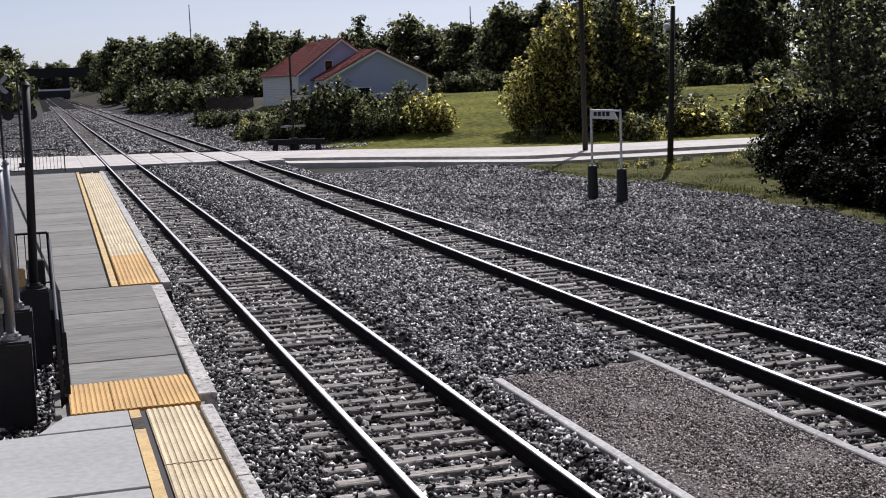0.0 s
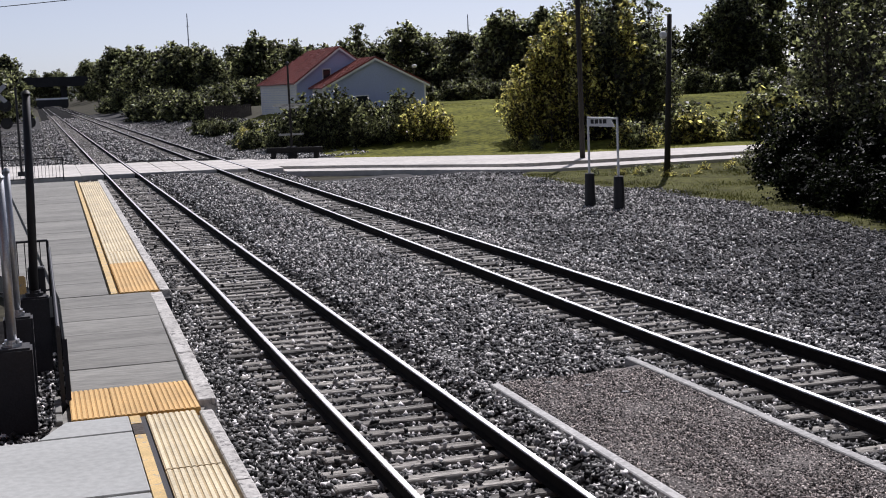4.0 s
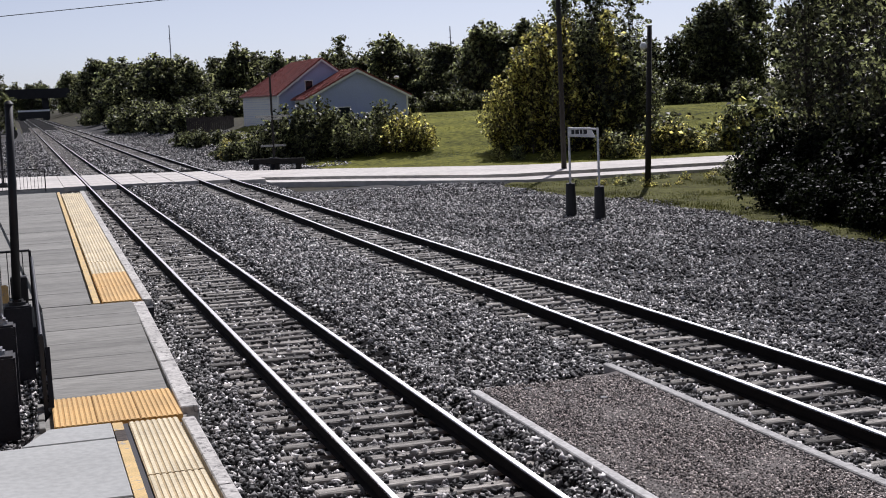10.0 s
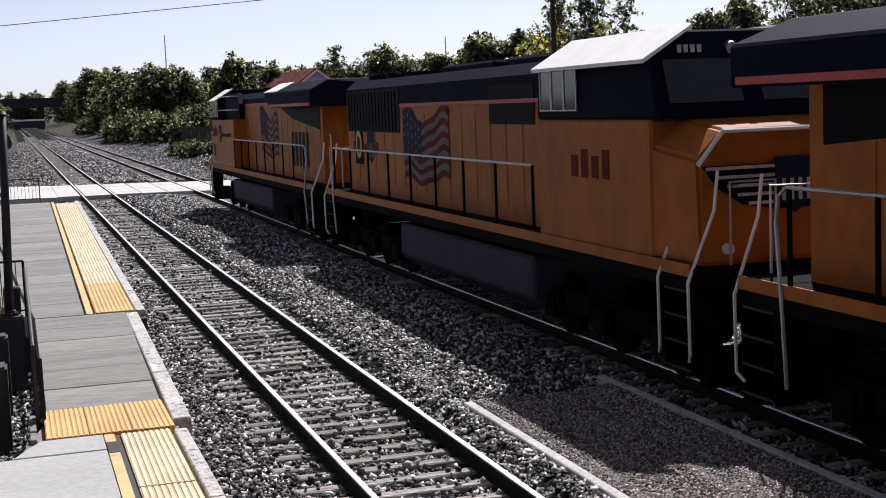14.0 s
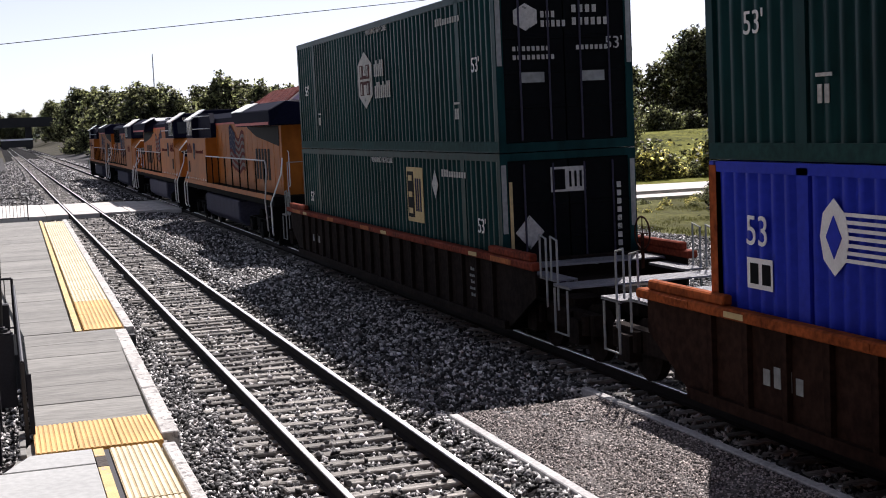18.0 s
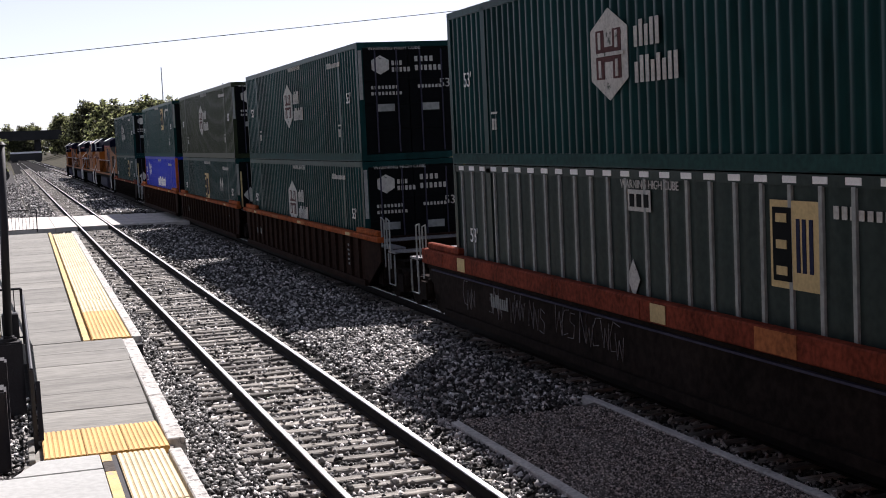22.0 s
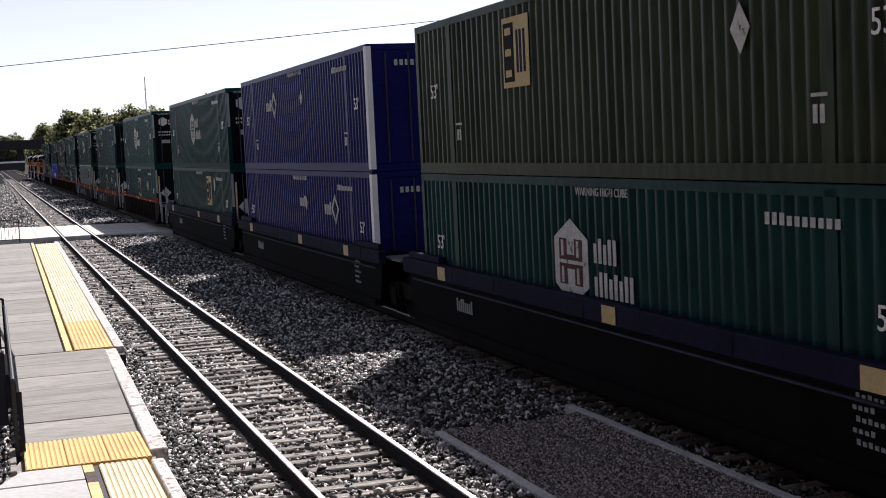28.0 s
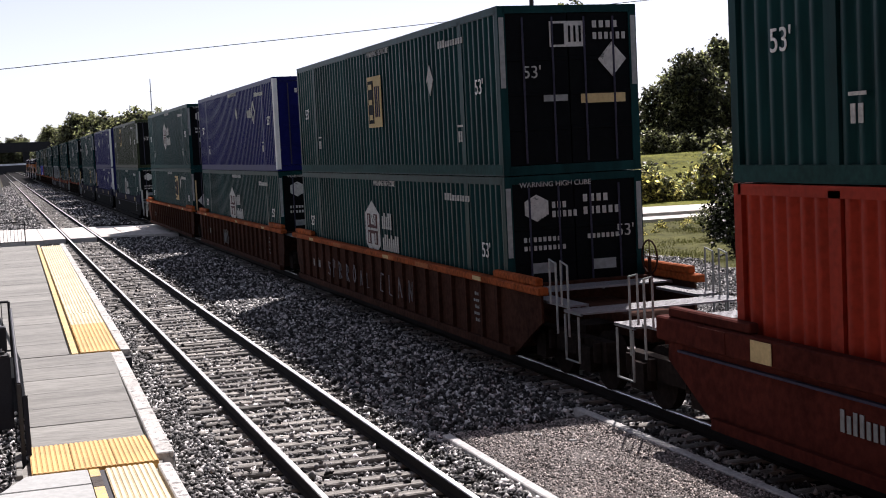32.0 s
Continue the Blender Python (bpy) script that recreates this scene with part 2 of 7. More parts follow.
def tube(bm, pts, r, n=6, closed=False):
    """A round tube through the points, mitred at its bends."""
    pts = [Vector(p) for p in pts]
    rings, k = [], len(pts)
    up = None
    for i, p in enumerate(pts):
        before = pts[i - 1] if i or closed else p
        after = pts[(i + 1) % k] if i < k - 1 or closed else p
        d = ((p - before).normalized() + (after - p).normalized()).normalized()
        if up is None:
            up = d.orthogonal().normalized()
        up = (up - d * up.dot(d)).normalized()
        q = d.cross(up)
        rings.append([bm.verts.new(p + (up * math.cos(j / n * math.tau) + q * math.sin(j / n * math.tau)) * r) for j in range(n)])
    for a, b in zip(rings, rings[1:] + (rings[:1] if closed else [])):
        for j in range(n):
            bm.faces.new((a[j], a[(j + 1) % n], b[(j + 1) % n], b[j]))
    if not closed:
        bm.faces.new(rings[0][::-1])
        bm.faces.new(rings[-1])


def prism(bm, outline, lo, hi, axis="x"):
    """An outline in the plane across the axis, drawn out from lo to hi."""
    def at(p, k):
        return {"x": (k, p[0], p[1]), "y": (p[0], k, p[1]), "z": (p[0], p[1], k)}[axis]
    a = [bm.verts.new(at(p, lo)) for p in outline]
    b = [bm.verts.new(at(p, hi)) for p in outline]
    k = len(outline)
    for i in range(k):
        bm.faces.new((a[i], a[(i + 1) % k], b[(i + 1) % k], b[i]))
    bm.faces.new(a[::-1])
    bm.faces.new(b)
    bmesh.ops.recalc_face_normals(bm, faces=bm.faces[:])


def as_mesh(name, bm, material, smooth=False):
    me = bpy.data.meshes.new(name)
    bm.to_mesh(me)
    bm.free()
    me.materials.append(M[material] if isinstance(material, str) else material)
    if smooth:
        me.polygons.foreach_set("use_smooth", [True] * len(me.polygons))
    return me


def part(name, bm, material, parent, label="", smooth=False):
    ob = new(name, as_mesh(name, bm, material, smooth))
    ob.parent = parent
    if label:
        tagged(ob, label)
    return ob


def put_part(name, mesh, parent, m=None, label=""):
    """A part on a mesh that other parts share."""
    ob = new(name, mesh)
    ob.parent = parent
    if m is not None:
        ob.matrix_basis = m
    if label:
        tagged(ob, label)
    return ob


def thing(name, label, category, m=None, group="", kind=""):
    ob = new(name)
    ob.empty_display_size = 0.3
    if m is not None:
        ob.matrix_basis = m
    return tagged(ob, label, category, group, kind)


def solid(name, bm, material, label, category, group="", kind="", m=None, smooth=False):
    ob = new(name, as_mesh(name, bm, material, smooth))
    if m is not None:
        ob.matrix_basis = m
    return tagged(ob, label, category, group, kind)


def from_arrays(name, verts, faces, material):
    me = bpy.data.meshes.new(name)
    verts, faces = np.asarray(verts, np.float32), np.asarray(faces, np.int32)
    k = faces.shape[1]
    me.vertices.add(len(verts))
    me.vertices.foreach_set("co", verts.ravel())
    me.loops.add(faces.size)
    me.loops.foreach_set("vertex_index", faces.ravel())
    me.polygons.add(len(faces))
    me.polygons.foreach_set("loop_start", np.arange(0, faces.size, k, dtype=np.int32))
    me.polygons.foreach_set("loop_total", np.full(len(faces), k, np.int32))
    me.materials.append(M[material])
    me.update(calc_edges=True)
    return me


def words(text, size):
    """Letters as a flat mesh in the plane x (along), y (up)."""
    cu = bpy.data.curves.new("letters", "FONT")
    cu.body, cu.size, cu.align_x, cu.align_y = text, size, "CENTER", "CENTER"
    cu.extrude = 0.004
    ob = bpy.data.objects.new("letters", cu)
    scene.collection.objects.link(ob)
    me = bpy.data.meshes.new_from_object(ob.evaluated_get(bpy.context.evaluated_depsgraph_get()))
    bpy.data.objects.remove(ob)
    return me


# ---- ground ----
TRACK_GAP = 5.55                       # from the near track's left rail to the far track's left rail
FAR_X = TRACK_GAP + 0.755              # the far track's middle


def smooth(a, b, v):
    k = min(1, max(0, (v - a) / (b - a)))
    return k * k * (3 - 2 * k)


def road_far(x):
    return float(np.interp(x, [-40, -6, 5, 13, 22, 35, 60, 200], [92, 85.5, 80.5, 75.2, 67.5, 64.5, 68, 90]))


def road_near(x):
    return float(np.interp(x, [-40, -6, 5.7, 12.5, 18.5, 31, 60, 200], [76, 71.5, 69.3, 63.8, 57.5, 56.8, 60, 82]))


def height(x, y):
    """The lie of the land: flat by the tracks, a low rise behind the road."""
    rise = 2.35 * smooth(4, 34, y - road_far(x) - 3) * smooth(9, 22, x)
    dip = -0.35 * smooth(16, 22, x) * (1 - smooth(-12, -3, y - road_near(x))) * smooth(20, 34, y)
    return -0.42 + rise + dip * 0.6


def grid_mesh(name, xs, ys, lift, material, jitter=0.0):
    v = [(x, y, height(x, y) + lift + (noise.noise((x * 0.35, y * 0.35, 3)) * jitter)) for y in ys for x in xs]
    w = len(xs)
    f = [(j * w + i, j * w + i + 1, (j + 1) * w + i + 1, (j + 1) * w + i) for j in range(len(ys) - 1) for i in range(w - 1)]
    return from_arrays(name, v, f, material)


def ticks(*runs):
    out = []
    for a, b, n in runs:
        out += list(np.linspace(a, b, n, endpoint=False))
    return out + [runs[-1][1]]


ground = new("ground", grid_mesh("ground", ticks((-2500, -60, 12), (-60, 70, 60), (70, 2500, 12)),
                                 ticks((-1500, 0, 8), (0, 150, 75), (150, 400, 20), (400, 3000, 10)), 0, "dirt"))
tagged(ground, "dry brown earth with sparse weeds around the tracks", "ground", kind="structure")
field = new("grass_field", grid_mesh("grass_field", ticks((14, 90, 60)), ticks((66, 130, 64)), 0.14, "grass", 0.1))
for v in field.data.vertices:
    if v.co.y < road_far(v.co.x) + 1.5:
        v.co.z -= 0.6
tagged(field, "mown grass rising gently behind the road", "grass", kind="structure")


def lot_edge(y):
    """Where the gravel gives way to grass and undergrowth."""
    return float(np.interp(y, [20, 29, 33, 39, 46, 52, 60], [16.6, 17.4, 18.2, 18.6, 18.4, 17.2, 17.0]))


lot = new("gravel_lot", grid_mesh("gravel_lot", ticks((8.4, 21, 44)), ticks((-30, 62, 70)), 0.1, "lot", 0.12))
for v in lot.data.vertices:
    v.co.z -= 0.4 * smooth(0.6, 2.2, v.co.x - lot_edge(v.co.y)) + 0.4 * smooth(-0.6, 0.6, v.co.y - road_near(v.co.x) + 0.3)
tagged(lot, "rough gravel beside the far track, stone-gap shade put into its colour", "gravel", kind="structure")
left_bank = new("gravel_bank", grid_mesh("gravel_bank", ticks((-26, -2.4, 30)), ticks((84, 330, 60)), 0.05, "lot", 0.2))
for v in left_bank.data.vertices:
    v.co.z -= 0.5 * (1 - smooth(-0.5, 1.5, v.co.y - road_far(v.co.x)))
tagged(left_bank, "dark gravel and weeds beside the near track beyond the crossing", "gravel", kind="structure")
lot2 = new("gravel_strip", grid_mesh("gravel_strip", ticks((8.4, 15, 12)), ticks((80, 330, 40)), 0.09, "lot", 0.1))
tagged(lot2, "grey gravel service strip beyond the crossing", "gravel", kind="structure")


def strip(name, near, far, xs, lift, thick, material, label, category):
    bm = bmesh.new()
    cols = []
    for x in xs:
        z = lift
        cols.append([bm.verts.new(p) for p in ((x, near(x), z - thick), (x, near(x), z), (x, far(x), z), (x, far(x), z - thick))])
    for a, b in zip(cols, cols[1:]):
        for i in range(4):
            bm.faces.new((a[i], b[i], b[(i + 1) % 4], a[(i + 1) % 4]))
    bm.faces.new(cols[0])
    bm.faces.new(cols[-1][::-1])
    bmesh.ops.recalc_face_normals(bm, faces=bm.faces[:])
    return solid(name, bm, material, label, category, kind="structure")


strip("road", road_near, road_far, ticks((-40, -1.2, 10)), -0.02, 0.5, "road", "pale concrete road up to the level crossing", "road")
strip("road", lambda x: road_near(x) + 3.2, road_far, ticks((8.6, 70, 40)), -0.06, 0.5, "road", "sunlit pale concrete road leaving the crossing", "road")
strip("road_shoulder", road_near, lambda x: road_near(x) + 2.2, ticks((8.6, 36, 24)), -0.16, 0.4, "road",
      "pale dusty shoulder along the concrete road", "road")


def crossing():
    """Concrete panels between and beside the rails where the road crosses."""
    top = thing("level_crossing", "pale concrete panels of a level crossing between the rails", "crossing", kind="structure")
    for x0, x1 in ((-1.2, -0.09), (0.09, 1.42), (1.6, 2.9), (2.92, 4.2), (4.22, TRACK_GAP - 0.09), (TRACK_GAP + 0.09, TRACK_GAP + 1.42),
                   (TRACK_GAP + 1.6, 8.58)):
        a = (x0 + x1) / 2
        y0, y1 = road_near(a) + 0.3, road_far(a) - 0.3
        k = int((y1 - y0) / 2.3)
        b2 = bmesh.new()
        box(b2, -(x1 - x0) / 2 + 0.01, (x1 - x0) / 2 - 0.01, -(y1 - y0) / k / 2 + 0.012, (y1 - y0) / k / 2 - 0.012, -0.3, 0)
        bevelled(b2, 0.02, 1)
        me = as_mesh("panel", b2, "road")
        for i in range(k):
            put_part("panel", me, top, pose(a, y0 + (i + 0.5) * (y1 - y0) / k, -0.012 + random.uniform(-0.008, 0.006)))


crossing()


# ---- tracks ----
def rail_profile():
    half = [(0.075, -0.172), (0.075, -0.16), (0.02, -0.145), (0.012, -0.05), (0.037, -0.036), (0.037, -0.008), (0.028, -0.002)]
    return half + [(-x, z) for x, z in half[::-1]]


def rail_line(x):
    """The tracks run straight and swing left far off."""
    def shift(y):
        return -max(0, y - 560) ** 2 / 5200
    ys = [-700, -60, 0, 60, 120, 180, 230, 310, 400, 500, 560, 620, 680, 740, 800]
    return [(x + shift(y), y) for y in ys]


def sweep(bm, line, outline):
    rows = []
    for x, y in line:
        rows.append([bm.verts.new((x + a, y, b)) for a, b in outline])
    k = len(outline)
    for r, s in zip(rows, rows[1:]):
        for i in range(k):
            bm.faces.new((r[i], s[i], s[(i + 1) % k], r[(i + 1) % k]))
    bm.faces.new(rows[0][::-1])
    bm.faces.new(rows[-1])
    bmesh.ops.recalc_face_normals(bm, faces=bm.faces[:])


TIE = bmesh.new()
box(TIE, -1.3, 1.3, -0.085, 0.085, -0.18, 0)
bevelled(TIE, 0.015, 1)
for v in TIE.verts:
    v.co += Vector((noise.noise(v.co * 7), noise.noise(v.co * 9 + Vector((5, 0, 0))), noise.noise(v.co * 5 + Vector((0, 9, 0))))) * 0.016
TIE_MESH = as_mesh("tie", TIE, "tie")


def track(name, x, label):
    top = thing(name, label, "track", kind="structure")
    for side in (0, 1.51):
        bm = bmesh.new()
        sweep(bm, rail_line(x + side), rail_profile())
        r = part("rail", bm, "railside", top)
        bm = bmesh.new()
        sweep(bm, rail_line(x + side), [(-0.0375, -0.014), (-0.03, 0.004), (0.03, 0.004), (0.0375, -0.014)])
        part("running_surface", bm, "railtop", r, "bright polished steel running surface")
    y = 4.0 - 0.495 * 24
    while y < 69:
        put_part("tie", TIE_MESH, top, pose(x + 0.755 + random.uniform(-0.13, 0.13), y + random.uniform(-0.05, 0.05), -0.175 + random.uniform(-0.025, 0.005),
                                            random.uniform(-0.5, 0.5), random.uniform(-0.3, 0.3), random.uniform(-2.2, 2.2)))
        y += 0.495
    bm = bmesh.new()
    y = 85
    while y < 330:
        s = 0
        box(bm, x + s - 0.55, x + s + 2.06, y - 0.11, y + 0.11, -0.34, -0.18)
        y += 0.55
    tagged(part("tie", bm, "tie", top), kind="stuff")


track("track_near", 0, "near railway track with bright rail heads on weathered wooden ties")
track("track_far", TRACK_GAP, "far railway track with bright rail heads on weathered wooden ties")

# Sheet below the stones; its black colour stands for shade in the gaps.
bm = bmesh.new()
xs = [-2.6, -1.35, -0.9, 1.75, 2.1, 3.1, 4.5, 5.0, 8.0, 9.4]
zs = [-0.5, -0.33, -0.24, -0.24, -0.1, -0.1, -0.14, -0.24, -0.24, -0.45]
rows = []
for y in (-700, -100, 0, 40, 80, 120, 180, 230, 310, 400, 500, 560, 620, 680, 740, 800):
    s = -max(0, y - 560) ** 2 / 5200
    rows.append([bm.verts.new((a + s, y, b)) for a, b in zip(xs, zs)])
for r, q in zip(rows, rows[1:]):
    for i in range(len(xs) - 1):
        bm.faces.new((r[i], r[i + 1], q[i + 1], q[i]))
solid("ballast_bed", bm, "bed", "crushed-stone ballast under both tracks, gap shade put into its colour", "ballast", kind="structure")


def stones(name, count, place, size, label, material="stone"):
    """Broken stones, each its own lump."""
    rng = np.random.default_rng(len(name) + count)
    base = np.array([(1, 0, 0), (-1, 0, 0), (0, 1, 0), (0, -1, 0), (0, 0, 1), (0, 0, -1)], float)
    tri = np.array([(0, 2, 4), (2, 1, 4), (1, 3, 4), (3, 0, 4), (2, 0, 5), (1, 2, 5), (3, 1, 5), (0, 3, 5)])
    pts = place(rng, count)
    n = len(pts)
    v = base[None] * rng.uniform(0.55, 1.25, (n, 6, 1)) + rng.normal(0, 0.22, (n, 6, 3))
    a = rng.normal(size=(n, 3, 3))
    q, _ = np.linalg.qr(a)
    v = np.einsum("nij,nkj->nki", q, v) * (size * rng.uniform(0.55, 1.35, (n, 1, 1)))
    v = v + pts[:, None, :]
    f = tri[None] + (np.arange(n) * 6)[:, None, None]
    ob = new(name, from_arrays(name, v.reshape(-1, 3), f.reshape(-1, 3), material))
    return tagged(ob, label, "gravel", kind="stuff")


def bed_z(x):
    return np.interp(x, xs, zs)


def in_bed(y0, y1, x0=-1.5, x1=8.8):
    def place(rng, n):
        x, y = rng.uniform(x0, x1, n), y0 + (y1 - y0) * rng.random(n) ** 1.35
        keep = ~((x > 2.2) & (x < 4.62) & (y < 16.55 + (x - 2.2) * 0.3))
        for a in (0, 1.51, TRACK_GAP, TRACK_GAP + 1.51):
            keep &= np.abs(x - a) > 0.1
        k = ((y - 4.0 + 0.2475) % 0.495) - 0.2475
        on_tie = (((x > -0.55) & (x < 2.06)) | ((x > TRACK_GAP - 0.55) & (x < TRACK_GAP + 2.06))) & (np.abs(k) < 0.1)
        keep &= ~(on_tie & (rng.random(n) < 0.87))
        keep &= ~((((x > -0.45) & (x < 1.96)) | ((x > TRACK_GAP - 0.45) & (x < TRACK_GAP + 1.96))) & (rng.random(n) < 0.15))
        x, y, on_tie = x[keep], y[keep], on_tie[keep]
        crib = ((x > -0.45) & (x < 1.96)) | ((x > TRACK_GAP - 0.45) & (x < TRACK_GAP + 1.96))
        z = bed_z(x) + rng.uniform(-0.015, 0.035, len(x)) + np.where(on_tie, 0.055, np.where(crib, -0.01, 0))
        return np.c_[x, y, z]
    return place


stones("ballast", 110000, in_bed(8, 34), 0.041, "loose angular grey ballast stones between the rails")
stones("ballast", 9000, in_bed(8.5, 19, 1.62, 2.3), 0.041, "loose angular grey ballast stones against the walkway's edge")
stones("ballast", 22000, in_bed(-9, 8), 0.06, "loose angular grey ballast stones beside the platform")
stones("ballast", 42000, in_bed(34, 69), 0.05, "loose angular grey ballast stones further along the tracks")
stones("ballast", 26000, in_bed(85, 270, -2.4, 9.2), 0.08, "loose grey ballast beyond the crossing")


def in_lot(is_dark, rng, n):
    """Pale stones near the track; towards the trees dark ones take over."""
    x, y = rng.uniform(8.6, 20, n), 12 + 48 * rng.random(n) ** 1.2
    keep = (x < np.array([lot_edge(b) for b in y]) - 0.6 + 2.2 * rng.random(n) ** 2) & (y < np.array([road_near(a) for a in x]) - 0.3)
    lump = np.array([noise.noise((a * 0.45, b * 0.16, 11)) + 0.5 * noise.noise((a * 1.3, b * 0.5, 4)) for a, b in zip(x, y)])
    keep &= rng.random(n) < np.clip(0.85 + 1.0 * lump, 0.5, 1)
    dark_share = np.clip((x + 2 - 0.48 * y + 0.6 + 2.4 * lump) / 4.6, 0.0, 0.93)
    keep &= (rng.random(n) < dark_share) == is_dark
    x, y = x[keep], y[keep]
    z = np.array([height(a, b) for a, b in zip(x, y)]) + 0.1 + np.array([noise.noise((a * 0.35, b * 0.35, 3)) * 0.12 for a, b in zip(x, y)])
    return np.c_[x, y, z + rng.uniform(-0.01, 0.03, len(x))]


stones("loose_gravel", 125000, functools.partial(in_lot, False), 0.046, "scattered grey stones on the gravel lot", "lotstone")
stones("loose_gravel", 124000, functools.partial(in_lot, True), 0.044, "dark stones on the gravel lot, more of them towards the trees", "darkstone")


def in_strip(rng, n):
    x, y = rng.uniform(8.8, 16.5, n), 82 + 120 * rng.random(n) ** 1.5
    keep = y > np.array([road_far(a) for a in x]) + 0.5
    x, y = x[keep], y[keep]
    return np.c_[x, y, np.array([height(a, b) for a, b in zip(x, y)]) + 0.1 + rng.uniform(0, 0.04, len(x))]


def on_bank(rng, n):
    x, y = -2.3 - 9 * rng.random(n) ** 1.3, 87 + 110 * rng.random(n) ** 1.5
    return np.c_[x, y, [height(a, b) + 0.05 + 0.2 * noise.noise((a * 0.35, b * 0.35, 3)) + 0.02 for a, b in zip(x, y)]]


stones("loose_gravel", 9000, on_bank, 0.07, "loose dark stones on the bank beyond the crossing", "lotstone")
stones("loose_gravel", 16000, in_strip, 0.07, "loose stones on the strip beyond the crossing")


# ---- walkway between the tracks ----
walkway = thing("walkway", "brown-grey asphalt walkway between the tracks with timber edges", "walkway", kind="structure")
bm = bmesh.new()
W, H = 14, 60
grid = [[bm.verts.new((2.36 + 2.08 * i / W + (0.1 * noise.noise((i, 0, 0)) if j == H else 0), -12 + (28.55 + 0.7 * i / W + (0.25 * noise.noise((i * 0.8, 5, 0)) if j == H else 0)) * j / H,
                       -0.035 + 0.02 * noise.noise((i * 0.5, j * 0.5, 0)) - (0.12 if j == H else 0))) for i in range(W + 1)] for j in range(H + 1)]
for j in range(H):
    for i in range(W):
        bm.faces.new((grid[j][i], grid[j][i + 1], grid[j + 1][i + 1], grid[j + 1][i]))
part("surface", bm, "asphalt", walkway)
for x, y1 in ((2.27, 16.5), (4.52, 17.25)):
    bm = bmesh.new()
    box(bm, x - 0.065, x + 0.065, -12, y1, -0.26, -0.01)
    bevelled(bm, 0.012, 1)
    part("edge_timber", bm, "timber", walkway, "weathered pale timber edge")
for x, y in ((3.35, 15.9), (3.62, 15.35), (2.95, 16.3)):
    bm = bmesh.new()
    bmesh.ops.create_cone(bm, cap_ends=True, segments=10, radius1=0.06, radius2=0.05, depth=0.012, matrix=pose(x, y, -0.022))
    part("bolt", bm, "black", walkway)


def on_walk(rng, n):
    x, y = rng.uniform(2.36, 4.43, n), 6.5 + rng.random(n) * 10.1
    return np.c_[x, y, np.full(n, -0.034) + rng.uniform(-0.006, 0.006, n)]


stones("grit", 42000, on_walk, 0.017, "coarse brown grit in the walkway's surface", "grit")


# ---- platform ----
PZ = 0.15


def quad_slab(bm, corners, z0, z1):
    a = [bm.verts.new((x, y, z0)) for x, y in corners]
    b = [bm.verts.new((x, y, z1)) for x, y in corners]
    k = len(corners)
    for i in range(k):
        bm.faces.new((a[i], a[(i + 1) % k], b[(i + 1) % k], b[i]))
    bm.faces.new(a[::-1])
    bm.faces.new(b)
    bmesh.ops.recalc_face_normals(bm, faces=bm.faces[:])


def side(y, near, far):
    """x along a line that runs from near (x, y) to far (x, y)."""
    return near[0] + (far[0] - near[0]) * (y - near[1]) / (far[1] - near[1])


platform = thing("platform", "concrete station platform with yellow tactile edge strips", "platform", kind="structure")
bm = bmesh.new()
quad_slab(bm, [(-9, -6), (-1.62, -6), (-1.62, 16.1), (-1.5, 16.6), (-1.12, 26.4), (-0.86, 64), (-5.4, 64), (-4.9, 34), (-3.08, 27), (-3.08, 17.6), (-3.5, 15.4), (-9, 15.4)], -0.6, 0.06)
part("foundation", bm, "slab", platform, "rough concrete foundation")


def slabs(y0, y1, step, left, right, material):
    k = max(1, round((y1 - y0) / step))
    for i in range(k):
        a, b = y0 + (y1 - y0) * i / k + 0.012, y0 + (y1 - y0) * (i + 1) / k - 0.012
        bm = bmesh.new()
        quad_slab(bm, [(left(a), a), (right(a), a), (right(b), b), (left(b), b)], 0.0, PZ + random.uniform(-0.004, 0.004))
        bevelled(bm, 0.008, 1)
        part("slab", bm, material, platform)


far_tl = lambda y: side(y, (-1.92, 26.6), (-1.55, 63.5))
far_tr = lambda y: side(y, (-1.2, 26.6), (-0.72, 63.5))
mid_r = lambda y: side(y, (-1.6, 17.8), (-1.37, 26.45))
slabs(-6, 12.9, 3.2, lambda y: -9, lambda y: -2.45, "slabnew")
slabs(12.95, 15.4, 3, lambda y: -9, lambda y: -2.45, "slabnew")
slabs(15.43, 16.2, 1, lambda y: -3.5 + (y - 15.4) * 0.42, lambda y: -2.45, "slabnew")
slabs(17.87, 26.5, 1.55, lambda y: -3.06, mid_r, "slab")
slabs(26.55, 64, 1.9, lambda y: side(y, (-3.06, 26.5), (-4.7, 64)), lambda y: far_tl(y) - 0.22, "slab")
# pale edge stones
for near, far, w, step in (((-1.66, -6), (-1.63, 16.1), 0.17, 3.0), ((-1.58, 16.65), (-1.39, 26.4), 0.24, 3.2), ((-1.17, 26.6), (-0.71, 64), 0.2, 3.1)):
    k = round((far[1] - near[1]) / step)
    for i in range(k):
        a, b = near[1] + (far[1] - near[1]) * i / k + 0.01, near[1] + (far[1] - near[1]) * (i + 1) / k - 0.01
        bm = bmesh.new()
        quad_slab(bm, [(side(a, near, far) + 0.01, a), (side(a, near, far) + w, a), (side(b, near, far) + w, b), (side(b, near, far) + 0.01, b)], -0.3, PZ + random.uniform(-0.006, 0.004))
        bevelled(bm, 0.015, 1)
        part("edge_stone", bm, "edge", platform, "pale worn edge stone")
bm = bmesh.new()
box(bm, -1.4, -0.98, 26.3, 26.62, -0.35, 0.02)
part("edge_step", bm, "darkbase", platform, "dark step in the edge")


